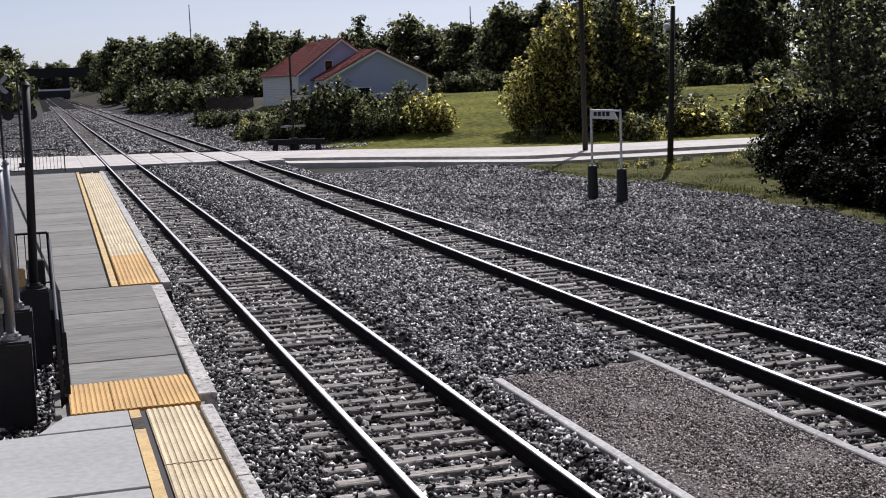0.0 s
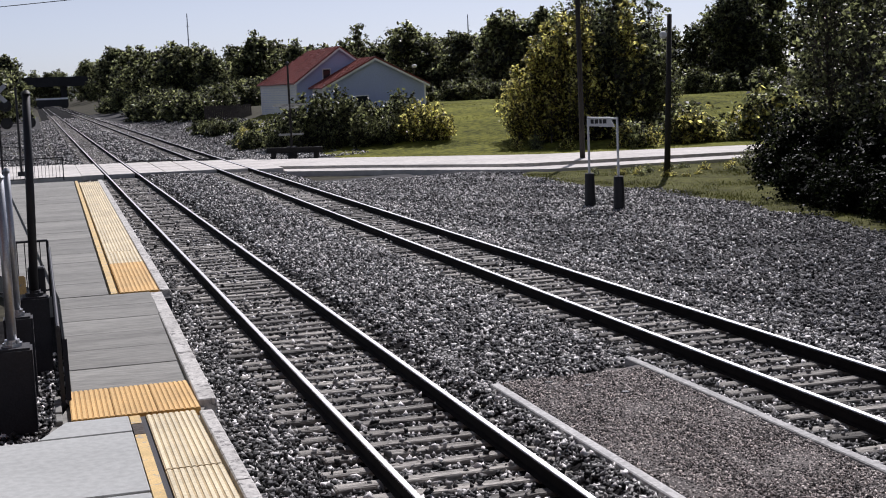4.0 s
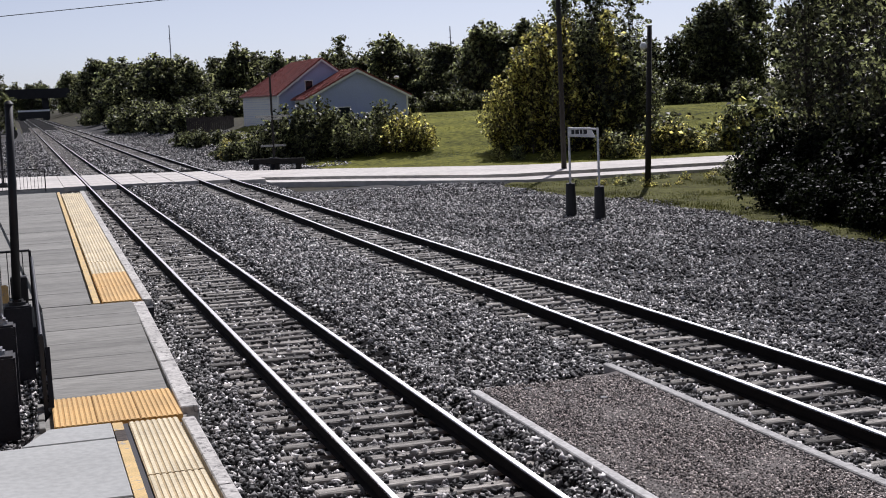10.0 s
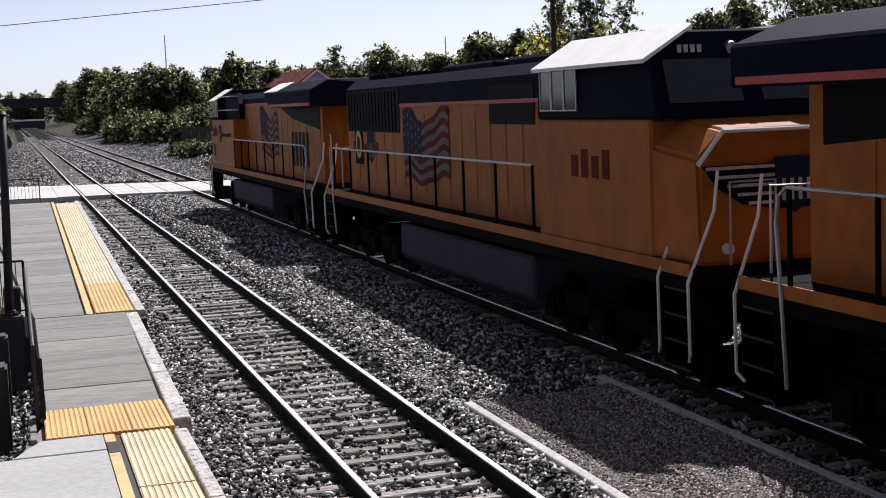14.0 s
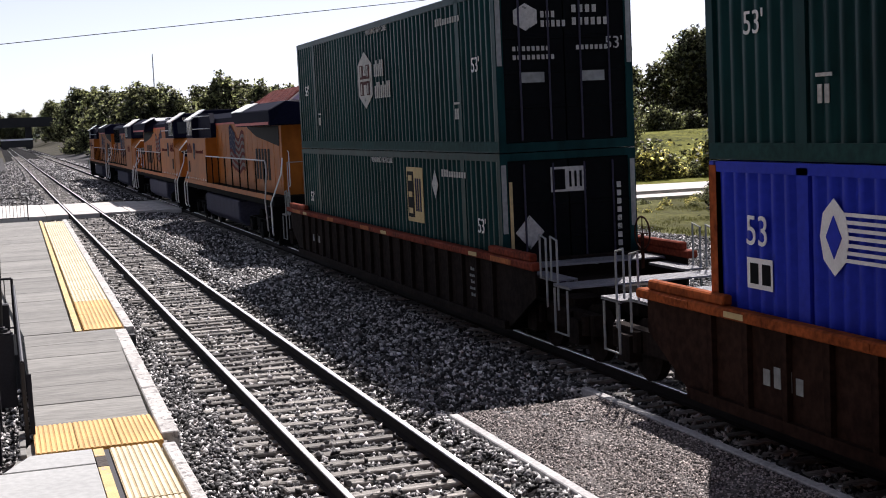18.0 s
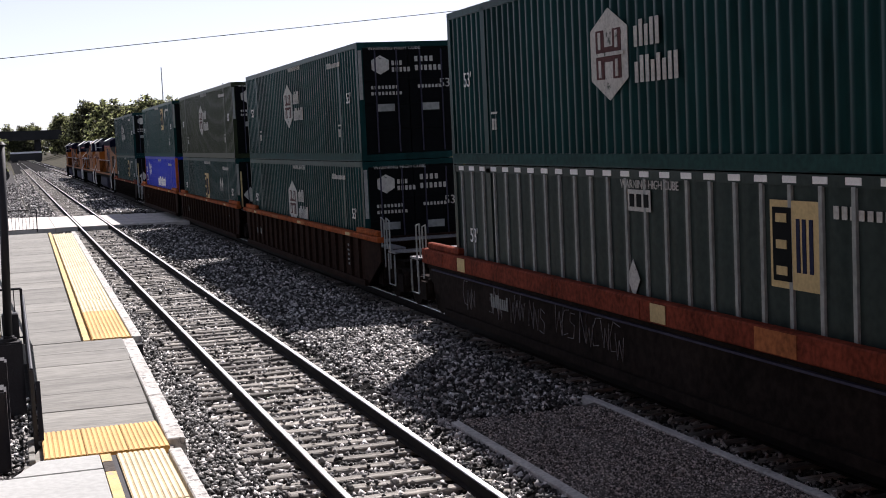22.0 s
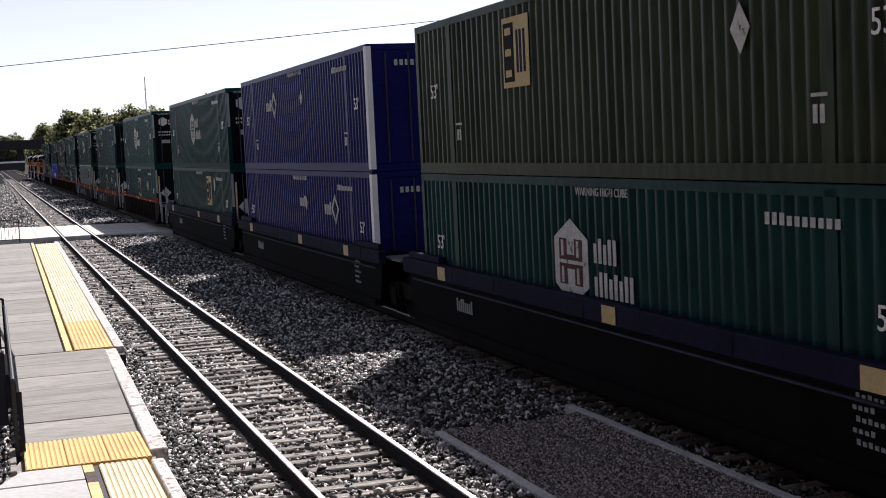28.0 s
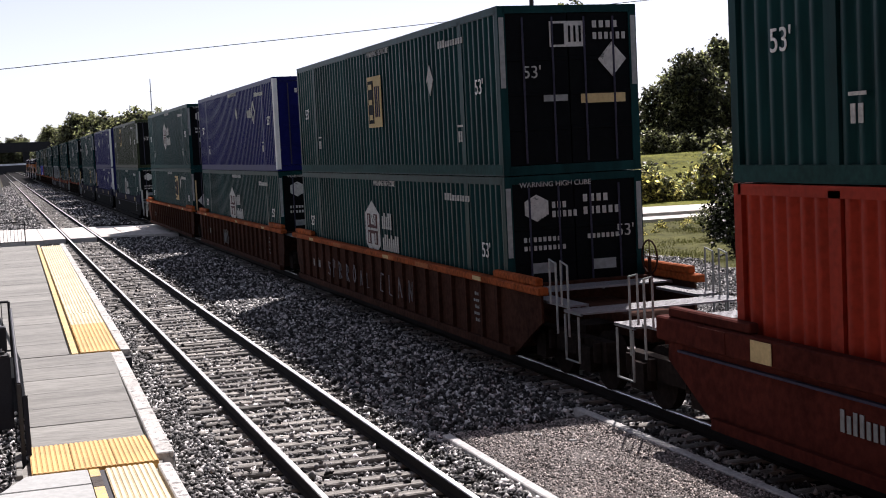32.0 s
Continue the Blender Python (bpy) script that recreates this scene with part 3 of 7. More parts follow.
def tactile(corners, material, rows_along_y, pitch, lift=0.009):
    """A tile with raised ribs; corners: near left, near right, far right, far left."""
    bm = bmesh.new()
    quad_slab(bm, corners, 0.02, PZ + 0.004)
    tile = part("tactile_tile", bm, material + "base", platform)
    bm = bmesh.new()
    nl, nr, fr, fl = [Vector((x, y, 0)) for x, y in corners]
    width, depth = (nr - nl).length, (fl - nl).length
    k = int((width if rows_along_y else depth) / pitch)
    for i in range(k):
        s = (i + 0.5) / k
        if rows_along_y:
            a, b = nl.lerp(nr, s), fl.lerp(fr, s)
            w = Vector((pitch * 0.3, 0, 0))
        else:
            a, b = nl.lerp(fl, s), nr.lerp(fr, s)
            w = Vector((0, pitch * 0.3, 0))
        c = [a - w, a + w, b + w, b - w]
        z0, z1 = PZ + 0.002, PZ + 0.004 + lift
        lo = [bm.verts.new((p.x, p.y, z0)) for p in c]
        hi = [bm.verts.new((p.x, p.y, z1)) for p in c]
        for j in range(4):
            bm.faces.new((lo[j], lo[(j + 1) % 4], hi[(j + 1) % 4], hi[j]))
        bm.faces.new(hi)
    bmesh.ops.recalc_face_normals(bm, faces=bm.faces[:])
    tagged(part("ribs", bm, material, tile), kind="stuff")


y = 16.1
while y > -4:
    tactile([(-2.25, y - 2.5), (-1.67, y - 2.5), (-1.67, y - 0.02), (-2.25, y - 0.02)], "tactile", True, 0.062)
    y -= 2.52
for i in range(3):
    a, b = -3.1 + i * 0.507, -3.1 + (i + 1) * 0.507 - 0.008
    tactile([(a, 16.22), (b, 16.22), (b, 17.84), (a, 17.84)], "tactorange", True, 0.062)
y = 26.6
while y < 62:
    e = min(64, y + 2.4)
    tactile([(far_tl(y), y), (far_tr(y) + 0.01, y), (far_tr(e) + 0.01, e - 0.015), (far_tl(e), e - 0.015)], "tactorange" if y < 31 else "tactile", True, 0.075)
    y = e
for (x0, x1, y0, y1, k) in ((-2.44, -2.32, -6, 15.2, 1), (-2.44, -2.32, 15.75, 16.15, 1)):
    bm = bmesh.new()
    box(bm, x0, x1, y0, y1, 0.05, PZ + 0.002)
    part("painted_line", bm, "yellow", platform, "worn yellow painted line")
bm = bmesh.new()
box(bm, -2.44, -2.32, 15.22, 15.72, 0.05, PZ + 0.003)
part("metal_plate", bm, "bark", platform, "rusty brown plate in the yellow line")
bm = bmesh.new()
box(bm, -2.315, -2.255, -6, 16.15, 0.0, PZ - 0.02)
part("joint", bm, "darkbase", platform, "dark joint beside the tactile strip")
bm = bmesh.new()
quad_slab(bm, [(far_tl(26.6) - 0.17, 26.6), (far_tl(26.6) - 0.05, 26.6), (far_tl(64) - 0.05, 64), (far_tl(64) - 0.17, 64)], 0.03, PZ + 0.001)
part("painted_line", bm, "yellow", platform, "worn yellow painted line")

# unseen building beside and behind the platform's near end, added to block sky light
bm = bmesh.new()
box(bm, -17, -5.0, -42, 11.5, -0.6, 9.6)
solid("wall_station", bm, "brick", "plain dark brick wall, unseen, added to keep sky light off the train", "wall", kind="structure")
bm = bmesh.new()
prism(bm, [(-17.5, 9.6), (-4.6, 9.6), (-4.6, 9.85), (-11.0, 12.4), (-17.5, 9.85)], -42.5, 12.0, "y")
solid("roof_station", bm, "darkbase", "dark pitched roof of the unseen building added to block sky light", "roof", kind="structure")

# planter strip beside the platform
bm = bmesh.new()
box(bm, -9, -3.0, 15.35, 27.2, -0.7, -0.3)
solid("gravel_strip", bm, "bed", "dark gravel bed beside the platform", "gravel", kind="structure")


def in_planter(rng, n):
    return np.c_[rng.uniform(-4.6, -3.1, n), rng.uniform(15.4, 23, n), rng.uniform(-0.31, -0.27, n)]


stones("loose_gravel", 3000, in_planter, 0.04, "dark stones in the bed beside the platform")
# side panel below the railing
bm = bmesh.new()
for i in range(3):
    y0 = 16.4 + i * 0.42
    box(bm, -3.28, -3.2, y0, y0 + 0.4, -0.35, 0.12 + 0.02 * i)
bevelled(bm, 0.01, 1)
solid("curb_blocks", bm, "slab", "grey concrete blocks edging the platform ramp", "curb", kind="structure")


# ---- platform furniture ----
def lamp_base(x, y, top, half, pole_r, pole_top, pole_mat, label, lean=0.0):
    t = thing("lamp_post", label, "post", pose(x, y, -0.3), group="posts beside the platform")
    # Concrete base; the shade on its near side is put into the dark grey.
    bm = bmesh.new()
    box(bm, -half, half, -half, half, 0, top)
    bevelled(bm, 0.03, 2)
    part("base", bm, "darkbase", t, "square concrete base, its shaded side put into a dark colour")
    bm = bmesh.new()
    bar(bm, (0, 0, top), (0, 0, top + 0.05), pole_r * 2.0, n=16)
    bar(bm, (0, 0, top + 0.05), (0, 0, top + 0.09), pole_r * 1.5, n=16)
    part("flange", bm, pole_mat, t, smooth=False)
    for i in range(4):
        bm = bmesh.new()
        a = i * math.pi / 2 + 0.78
        bar(bm, (math.cos(a) * pole_r * 1.7, math.sin(a) * pole_r * 1.7, top + 0.05), (math.cos(a) * pole_r * 1.7, math.sin(a) * pole_r * 1.7, top + 0.085), 0.016, n=6)
        part("bolt", bm, "steel", t)
    bm = bmesh.new()
    bar(bm, (0, 0, top + 0.08), (0, 0, pole_top), pole_r, pole_r * 0.9, n=16)
    shaft = part("pole", bm, pole_mat, t, smooth=True)
    bm = bmesh.new()
    bar(bm, (0, 0, pole_top), (0, 0, pole_top + 0.05), pole_r * 1.15, pole_r * 0.4, n=16)
    part("cap", bm, pole_mat, shaft)
    shaft.matrix_basis = pose(0, 0, top) @ pose(0, 0, 0, 0, lean, 0) @ pose(0, 0, -top)
    return t


lamp_base(-3.46, 21.8, 1.2, 0.21, 0.068, 4.33, "black", "black steel post on a dark concrete base", 1.9)
lamp_base(-3.74, 17.85, 1.12, 0.24, 0.062, 3.28, "steel", "bare galvanised post on a dark concrete base")
lamp_base(-3.69, 19.9, 1.2, 0.2, 0.05, 3.25, "steel", "slim galvanised post on a dark concrete base")
bm = bmesh.new()
box(bm, -0.09, 0.09, -0.03, 0.03, -0.14, 0.14)
bevelled(bm, 0.02, 2)
solid("warning_tag", bm, "yellow", "small yellow warning plate fixed to the dark post", "plate", m=pose(-3.66, 21.5, 1.12))
bm = bmesh.new()
box(bm, -0.13, 0.13, -0.1, 0.1, 0, 0.42)
bevelled(bm, 0.02, 1)
solid("junction_box", bm, "black", "black metal junction box on the post base", "box", m=pose(-3.41, 22.05, 0.9))


def railing(name, a, b, z0, height, pitch, label):
    """Posts, top and bottom rail and balusters from a to b."""
    t = thing(name, label, "railing", pose(a[0], a[1], z0))
    d = Vector((b[0] - a[0], b[1] - a[1], 0))
    for nm, z, r in (("top_rail", height, 0.024), ("bottom_rail", 0.12, 0.018)):
        bm = bmesh.new()
        bar(bm, (0, 0, z), (d.x, d.y, z), r)
        part(nm, bm, "black", t)
    k = max(1, round(d.length / 1.8))
    for i in range(k + 1):
        p = d * i / k
        bm = bmesh.new()
        box(bm, p.x - 0.025, p.x + 0.025, p.y - 0.025, p.y + 0.025, -0.02, height)
        part("post", bm, "black", t)
    n = int(d.length / pitch)
    bm = bmesh.new()
    bar(bm, (0, 0, 0.12), (0, 0, height), 0.009, n=6)
    me = as_mesh("baluster", bm, "black")
    for i in range(1, n):
        p = d * i / n
        put_part("baluster", me, t, pose(p.x, p.y, 0))
    return t


railing("railing", (-3.17, 17.3), (-3.17, 26.9), 0.02, 1.08, 0.6, "black steel railing along the side of the platform ramp")
railing("railing", (-3.2, 27.0), (-4.9, 27.0), 0.15, 1.08, 0.14, "black steel railing across the back of the platform bed")
railing("railing", (-2.15, 66), (-5.2, 66), 0.12, 1.05, 0.16, "black steel railing at the end of the platform")
railing("railing", (-5.3, 58), (-5.3, 65.8), 0.1, 1.05, 0.3, "black steel railing beside the end of the platform")
bm = bmesh.new()
prism(bm, [(0, 0), (0.34, 0.72), (0.34, 0.0)], -0.03, 0.03, "x")
solid("rail_brace", bm, "black", "black triangular brace at the railing's end", "brace", m=pose(-3.1, 17.3, 0.17))
bm = bmesh.new()
box(bm, -5.0, -2.3, 64.2, 65.4, -0.45, 0.08)
bevelled(bm, 0.02, 1)
solid("ramp_wall", bm, "darkbase", "dark low wall at the end of the platform", "wall", kind="structure")


def flasher(x, y, lamps, label, cross):
    t = thing("crossing_signal", label, "signal", pose(x, y, -0.3), group="crossing signals")
    bm = bmesh.new()
    bar(bm, (0, 0, 0), (0, 0, 4.9), 0.06, n=12)
    part("mast", bm, "black", t)
    bm = bmesh.new()
    box(bm, -0.2, 0.2, -0.2, 0.2, 0, 0.5)
    part("base", bm, "darkbase", t)
    for (dx, z, d) in lamps:
        bm = bmesh.new()
        bar(bm, (dx, 0.02, z), (dx, -0.03, z), 0.3, n=20)
        p = part("backplate", bm, "black", t)
        bm = bmesh.new()
        bar(bm, (dx, -0.03, z), (dx, -0.34, z + 0.03), 0.13, 0.15, n=16)
        part("hood", bm, "black", p)
        bm = bmesh.new()
        bar(bm, (0, 0, z), (dx, 0, z), 0.035)
        part("arm", bm, "black", t)
    if cross:
        for a in (45, -45):
            bm = bmesh.new()
            box(bm, -0.6, 0.6, -0.02, 0.02, -0.11, 0.11, pose(0, -0.1, 4.55, 0, a, 0))
            part("blade", bm, "steel", t)
    return t


flasher(-5.0, 72.5, ((-0.38, 3.93, 1), (0.38, 3.93, 1)), "dark crossing signal with paired round lamps by the road", True)
flasher(-4.1, 74.0, ((-0.55, 3.02, 1), (0.6, 3.02, 1)), "dark crossing signal with two hooded lamps by the road", False)

# signal mast and low barrier behind the road
t = thing("signal_mast", "weathered signal mast with cross-arms behind the road", "mast", pose(11.35, 80.6, -0.35))
bm = bmesh.new()
bar(bm, (0, 0, 0), (0, 0, 5.8), 0.075, 0.06, n=12)
part("mast", bm, "pole", t)
for z, h in ((3.3, 1.0), (1.55, 0.75), (3.15, 0.5)):
    bm = bmesh.new()
    box(bm, -h, h, -0.05, 0.05, z - 0.06, z + 0.06)
    part("cross_arm", bm, "timber", t)
bm = bmesh.new()
bmesh.ops.create_uvsphere(bm, u_segments=14, v_segments=8, radius=0.12, matrix=pose(0, 0, 5.75))
part("bell", bm, "darkbase", t, smooth=True)
bm = bmesh.new()
box(bm, -0.26, 0.26, -0.2, 0.2, 0, 0.85)
bevelled(bm, 0.03, 1)
part("cabinet", bm, "darkbase", t)
t = thing("barrier", "dark low timber barrier on three legs beside the road", "barrier", pose(11.4, 80.0, -0.3, 0, 0, -32))
bm = bmesh.new()
box(bm, -1.75, 1.75, -0.14, 0.14, 0.42, 0.75)
bevelled(bm, 0.03, 1)
part("beam", bm, "pole", t)
for x in (-1.35, 0, 1.35):
    bm = bmesh.new()
    box(bm, x - 0.12, x + 0.12, -0.12, 0.12, 0, 0.42)
    part("leg", bm, "pole", t)


def name_sign():
    """A board between two white posts, each in a dark round base."""
    t = thing("station_sign", "small white sign on two pale posts in black round bases", "sign", pose(14.1, 41.4, -0.35))
    d = Vector((0.15, -2.0, 0))
    for k in (0, 1):
        p = d * k
        bm = bmesh.new()
        bar(bm, (p.x, p.y, 0), (p.x, p.y, 1.12), 0.19, 0.155, n=18)
        bevelled(bm, 0.02, 1)
        part("base", bm, "black", t, "black round base", smooth=False)
        bm = bmesh.new()
        bar(bm, (p.x, p.y, 1.1), (p.x, p.y, 2.98), 0.038, n=12)
        part("post", bm, "white", t)
    bm = bmesh.new()
    bar(bm, (0, 0, 2.93), (d.x, d.y, 2.93), 0.03)
    part("rail", bm, "white", t)
    rot = pose(0, 0, 0, 0, 0, -58)
    bm = bmesh.new()
    prism(bm, [(0.0, 2.66), (1.05, 2.62), (0.85, 2.96), (0.0, 2.96)], -0.02, 0.02, "y")
    bm.transform(rot)
    bo = part("board", bm, "white", t)
    bm = bmesh.new()
    for i, (a, b) in enumerate(((0.12, 0.24), (0.28, 0.42), (0.46, 0.56), (0.6, 0.74))):
        box(bm, a, b, -0.027, -0.021, 2.74, 2.88, rot)
    part("lettering", bm, "black", bo, "unreadable dark lettering")
    return t


name_sign()


def utility_pole(x, y, h, r, lean, lamp, label):
    t = thing("utility_pole", label, "pole", pose(x, y, height(x, y) - 0.1, 0, lean, 0), group="utility poles")
    bm = bmesh.new()
    bar(bm, (0, 0, 0), (0, 0, h), r, r * 0.75, n=12)
    part("pole", bm, "pole", t, smooth=True)
    if not lamp:
        bm = bmesh.new()
        box(bm, -0.9, 0.9, -0.06, 0.06, h - 0.75, h - 0.6)
        part("cross_arm", bm, "pole", t)
        for k in (-0.75, 0, 0.75):
            bm = bmesh.new()
            bar(bm, (k, 0, h - 0.6), (k, 0, h - 0.42), 0.04, 0.025)
            part("insulator", bm, "steel", t)
    else:
        bm = bmesh.new()
        tube(bm, [(0, 0, lamp), (-0.15, -0.05, lamp + 0.12), (-0.3, -0.1, lamp + 0.05)], 0.025)
        a = part("lamp_arm", bm, "steel", t)
        bm = bmesh.new()
        bmesh.ops.create_uvsphere(bm, u_segments=14, v_segments=8, radius=0.16, matrix=pose(-0.32, -0.1, lamp - 0.05))
        part("lamp_head", bm, "white", a, "pale round lamp head", smooth=True)
    return t


utility_pole(22.5, 62.3, 14.5, 0.135, -0.3, 0, "tall dark wooden utility pole beside the road")
utility_pole(21.65, 51.2, 6.9, 0.13, 2.2, 6.1, "leaning dark wooden pole with a small lamp")
a, b = Vector((-24, 45, 5.25)), Vector((40, 45, 10.5))
bm = bmesh.new()
rings = []
for i in range(25):
    p = a.lerp(b, i / 24) + Vector((0, 0, 0.075 * ((i / 12 - 1) ** 2 - 1)))
    rings.append([bm.verts.new(p + Vector((0, math.cos(j / 6 * math.tau), math.sin(j / 6 * math.tau))) * 0.013) for j in range(6)])
for r, q in zip(rings, rings[1:]):
    for j in range(6):
        bm.faces.new((r[j], r[(j + 1) % 6], q[(j + 1) % 6], q[j]))
bm.faces.new(rings[0])
bm.faces.new(rings[-1])
bmesh.ops.recalc_face_normals(bm, faces=bm.faces[:])
solid("overhead_cable", bm, "black", "thin black overhead cable crossing the tracks", "cable")


# ---- plants ----
def leaf_cloud(name, centres, radii, count, size, material, seed, flat=0.9, h=None, r=None):
    """Many small leaves in loose sprays, gathered into clumps with hollows between."""
    rng = np.random.default_rng(seed)
    centres, radii = np.array(centres, float), np.array(radii, float)
    sprays = 7
    off = rng.normal(size=(len(centres), sprays, 3)) * radii[:, None, None] * np.array([0.85, 0.85, 0.75 * flat])
    sub_c = (centres[:, None] + off).reshape(-1, 3)
    sub_r = np.repeat(radii, sprays) * rng.uniform(0.2, 0.55, len(sub_c))
    w = sub_r ** 1.6
    pick = rng.choice(len(sub_c), count, p=w / w.sum())
    d = rng.normal(size=(count, 3))
    p = sub_c[pick] + d * sub_r[pick][:, None] * np.array([0.8, 0.8, 0.6])
    p[:, 2] = np.maximum(p[:, 2], 0.02)
    if h:
        p[:, 2] *= h / np.quantile(p[:, 2], 0.997)
        p[:, :2] *= r / np.quantile(np.hypot(p[:, 0], p[:, 1]), 0.97)
    n = d * 0.3 + rng.normal(size=(count, 3)) * 0.6 + np.array([0, 0, 0.55])
    n /= np.linalg.norm(n, axis=1)[:, None]
    u = np.cross(n, rng.normal(size=(count, 3)))
    u /= np.linalg.norm(u, axis=1)[:, None] + 1e-9
    v = np.cross(n, u)
    s = size * rng.uniform(0.55, 1.5, (count, 1))
    bend = n * s * 0.25
    q = np.stack([p - u * s, p + v * s * 0.6 + bend, p + u * s, p - v * s * 0.6 + bend], 1).reshape(-1, 3)
    f = np.arange(count * 4).reshape(-1, 4)
    return from_arrays(name, q, f, material)


def plant(name, label, category, seed, h, r, leaves, size, material, trunk_r, low=0.25, clumps=26, bare=0.0, group="", m=None):
    """Tapered trunk, limbs, and a crown of leaf clumps with gaps between them."""
    rng = random.Random(seed)
    t = thing(name, label, category, m, group)
    bm = bmesh.new()
    pts = [Vector((0, 0, -0.3))]
    for i in range(1, 7):
        k = i / 6
        pts.append(Vector((rng.uniform(-1, 1) * r * 0.08 * k, rng.uniform(-1, 1) * r * 0.08 * k, h * 0.8 * k)))
    for i in range(6):
        bar(bm, pts[i], pts[i + 1], trunk_r * (1 - i / 6.6), trunk_r * (1 - (i + 1) / 6.6), n=8)
    part("trunk", bm, "bark", t, smooth=True)
    bm = bmesh.new()
    centres, radii = [], []
    for i in range(clumps):
        k = low + (1 - low) * ((i + rng.random()) / clumps)
        env = math.sin(math.pi * min(0.97, 0.22 + 0.78 * max(0.0, (k - low * 0.6) / (1.02 - low * 0.6)))) ** 0.7
        a = i * 2.4 + rng.uniform(-0.5, 0.5)
        d = r * env * rng.uniform(0.35, 1.0)
        tip = Vector((math.cos(a) * d * 0.85, math.sin(a) * d * 0.85, h * k * 0.9))
        root = pts[min(6, max(1, int(k * 5.2)))] * 0.82
        mid = root.lerp(tip, 0.55) + Vector((0, 0, -0.04 * h))
        bar(bm, root, mid, trunk_r * 0.3, trunk_r * 0.18, n=5)
        bar(bm, mid, tip, trunk_r * 0.18, trunk_r * 0.06, n=5)
        for j in range(int(3 + 9 * bare)):
            e = tip + Vector((rng.uniform(-1, 1), rng.uniform(-1, 1), rng.uniform(-0.3, 1.2))) * r * 0.32
            bar(bm, mid.lerp(tip, rng.uniform(0.3, 1)), e, trunk_r * 0.06, trunk_r * 0.02, n=3)
        centres.append(tip)
        radii.append(r * rng.uniform(0.2, 0.4) * (26 / max(26, clumps)) ** 0.5)
    part("branchwork", bm, "bark", t)
    put_part("crown", leaf_cloud("crown", centres, radii, leaves, size, material, seed, h=h, r=r), t)
    return t


def fan(name, label, category, seed, h, r, stems, per, size, material, group=""):
    """Many upright stems that spread from one foot, each set with leaves along its upper part."""
    rng = np.random.default_rng(seed)
    t = thing(name, label, category, group=group)
    bm = bmesh.new()
    p, kk = [], []
    for i in range(stems):
        a, q = i * 2.4 + rng.uniform(-0.4, 0.4), math.sqrt((i + 0.5) / stems)
        reach = r * q * rng.uniform(0.75, 1.05)
        top = h * (1 - 0.5 * q ** 2.2) * rng.uniform(0.76, 1.0)
        foot = np.array([math.cos(a) * r * 0.12 * q, math.sin(a) * r * 0.12 * q, -0.1])
        bend = np.array([math.cos(a) * reach * 0.5, math.sin(a) * reach * 0.5, top * 0.36])
        tip = np.array([math.cos(a) * reach, math.sin(a) * reach, top])
        at = lambda k: foot * (1 - k) ** 2 + bend * 2 * k * (1 - k) + tip * k * k
        w = h * 0.0052
        for j in range(4):
            bar(bm, Vector(at(j / 4)), Vector(at((j + 1) / 4)), w * (1 - j * 0.22), w * (0.78 - j * 0.22) + 0.004, n=4)
        k = 1.06 - 0.92 * rng.random(per) ** 1.25
        spread = h * 0.034 * (1.5 - k)[:, None]
        p.append(at(k[:, None]) + rng.normal(size=(per, 3)) * spread * np.array([1, 1, 1.5]))
    part("branchwork", bm, "bark", t)
    p = np.concatenate(p)
    p[:, 2] = np.maximum(p[:, 2], 0.03)
    n = len(p)
    d = rng.normal(size=(n, 3)) + np.array([0, 0, 0.35])
    d /= np.linalg.norm(d, axis=1)[:, None]
    u = np.cross(d, rng.normal(size=(n, 3)))
    u /= np.linalg.norm(u, axis=1)[:, None] + 1e-9
    v = np.cross(d, u)
    s = size * rng.uniform(0.5, 1.5, (n, 1))
    quad = np.stack([p - u * s, p + v * s * 0.55 + d * s * 0.2, p + u * s, p - v * s * 0.55 + d * s * 0.2], 1).reshape(-1, 3)
    put_part("crown", from_arrays("crown", quad, np.arange(n * 4).reshape(-1, 4), material), t)
    return t


def crowd(protos, places, scale=(0.85, 1.15), seed=1, sink=0.0):
    """Copies of the model plants, turned and sized at random; the models take the first places."""
    rng, first = random.Random(seed), []
    for i, (x, y, s) in enumerate(places):
        k = s * rng.uniform(*scale)
        m = pose(x, y, height(x, y) - sink, rng.uniform(-2, 2), rng.uniform(-2, 2), rng.uniform(0, 360)) @ Matrix.Scale(k, 4)
        if i < len(protos):
            first.append((protos[i], m))
        else:
            copy_thing(protos[i % len(protos)], m)
    for ob, m in first:
        ob.matrix_basis = m


def spots(n, a, b, deep, s, seed):
    """n places along the line from a to b, scattered to its sides."""
    rng = random.Random(seed)
    return [(a[0] + (b[0] - a[0]) * (i + rng.random()) / n + rng.uniform(-deep, deep) * 0.5,
             a[1] + (b[1] - a[1]) * (i + rng.random()) / n + rng.uniform(-deep, deep), s * rng.uniform(0.82, 1.12)) for i in range(n)]


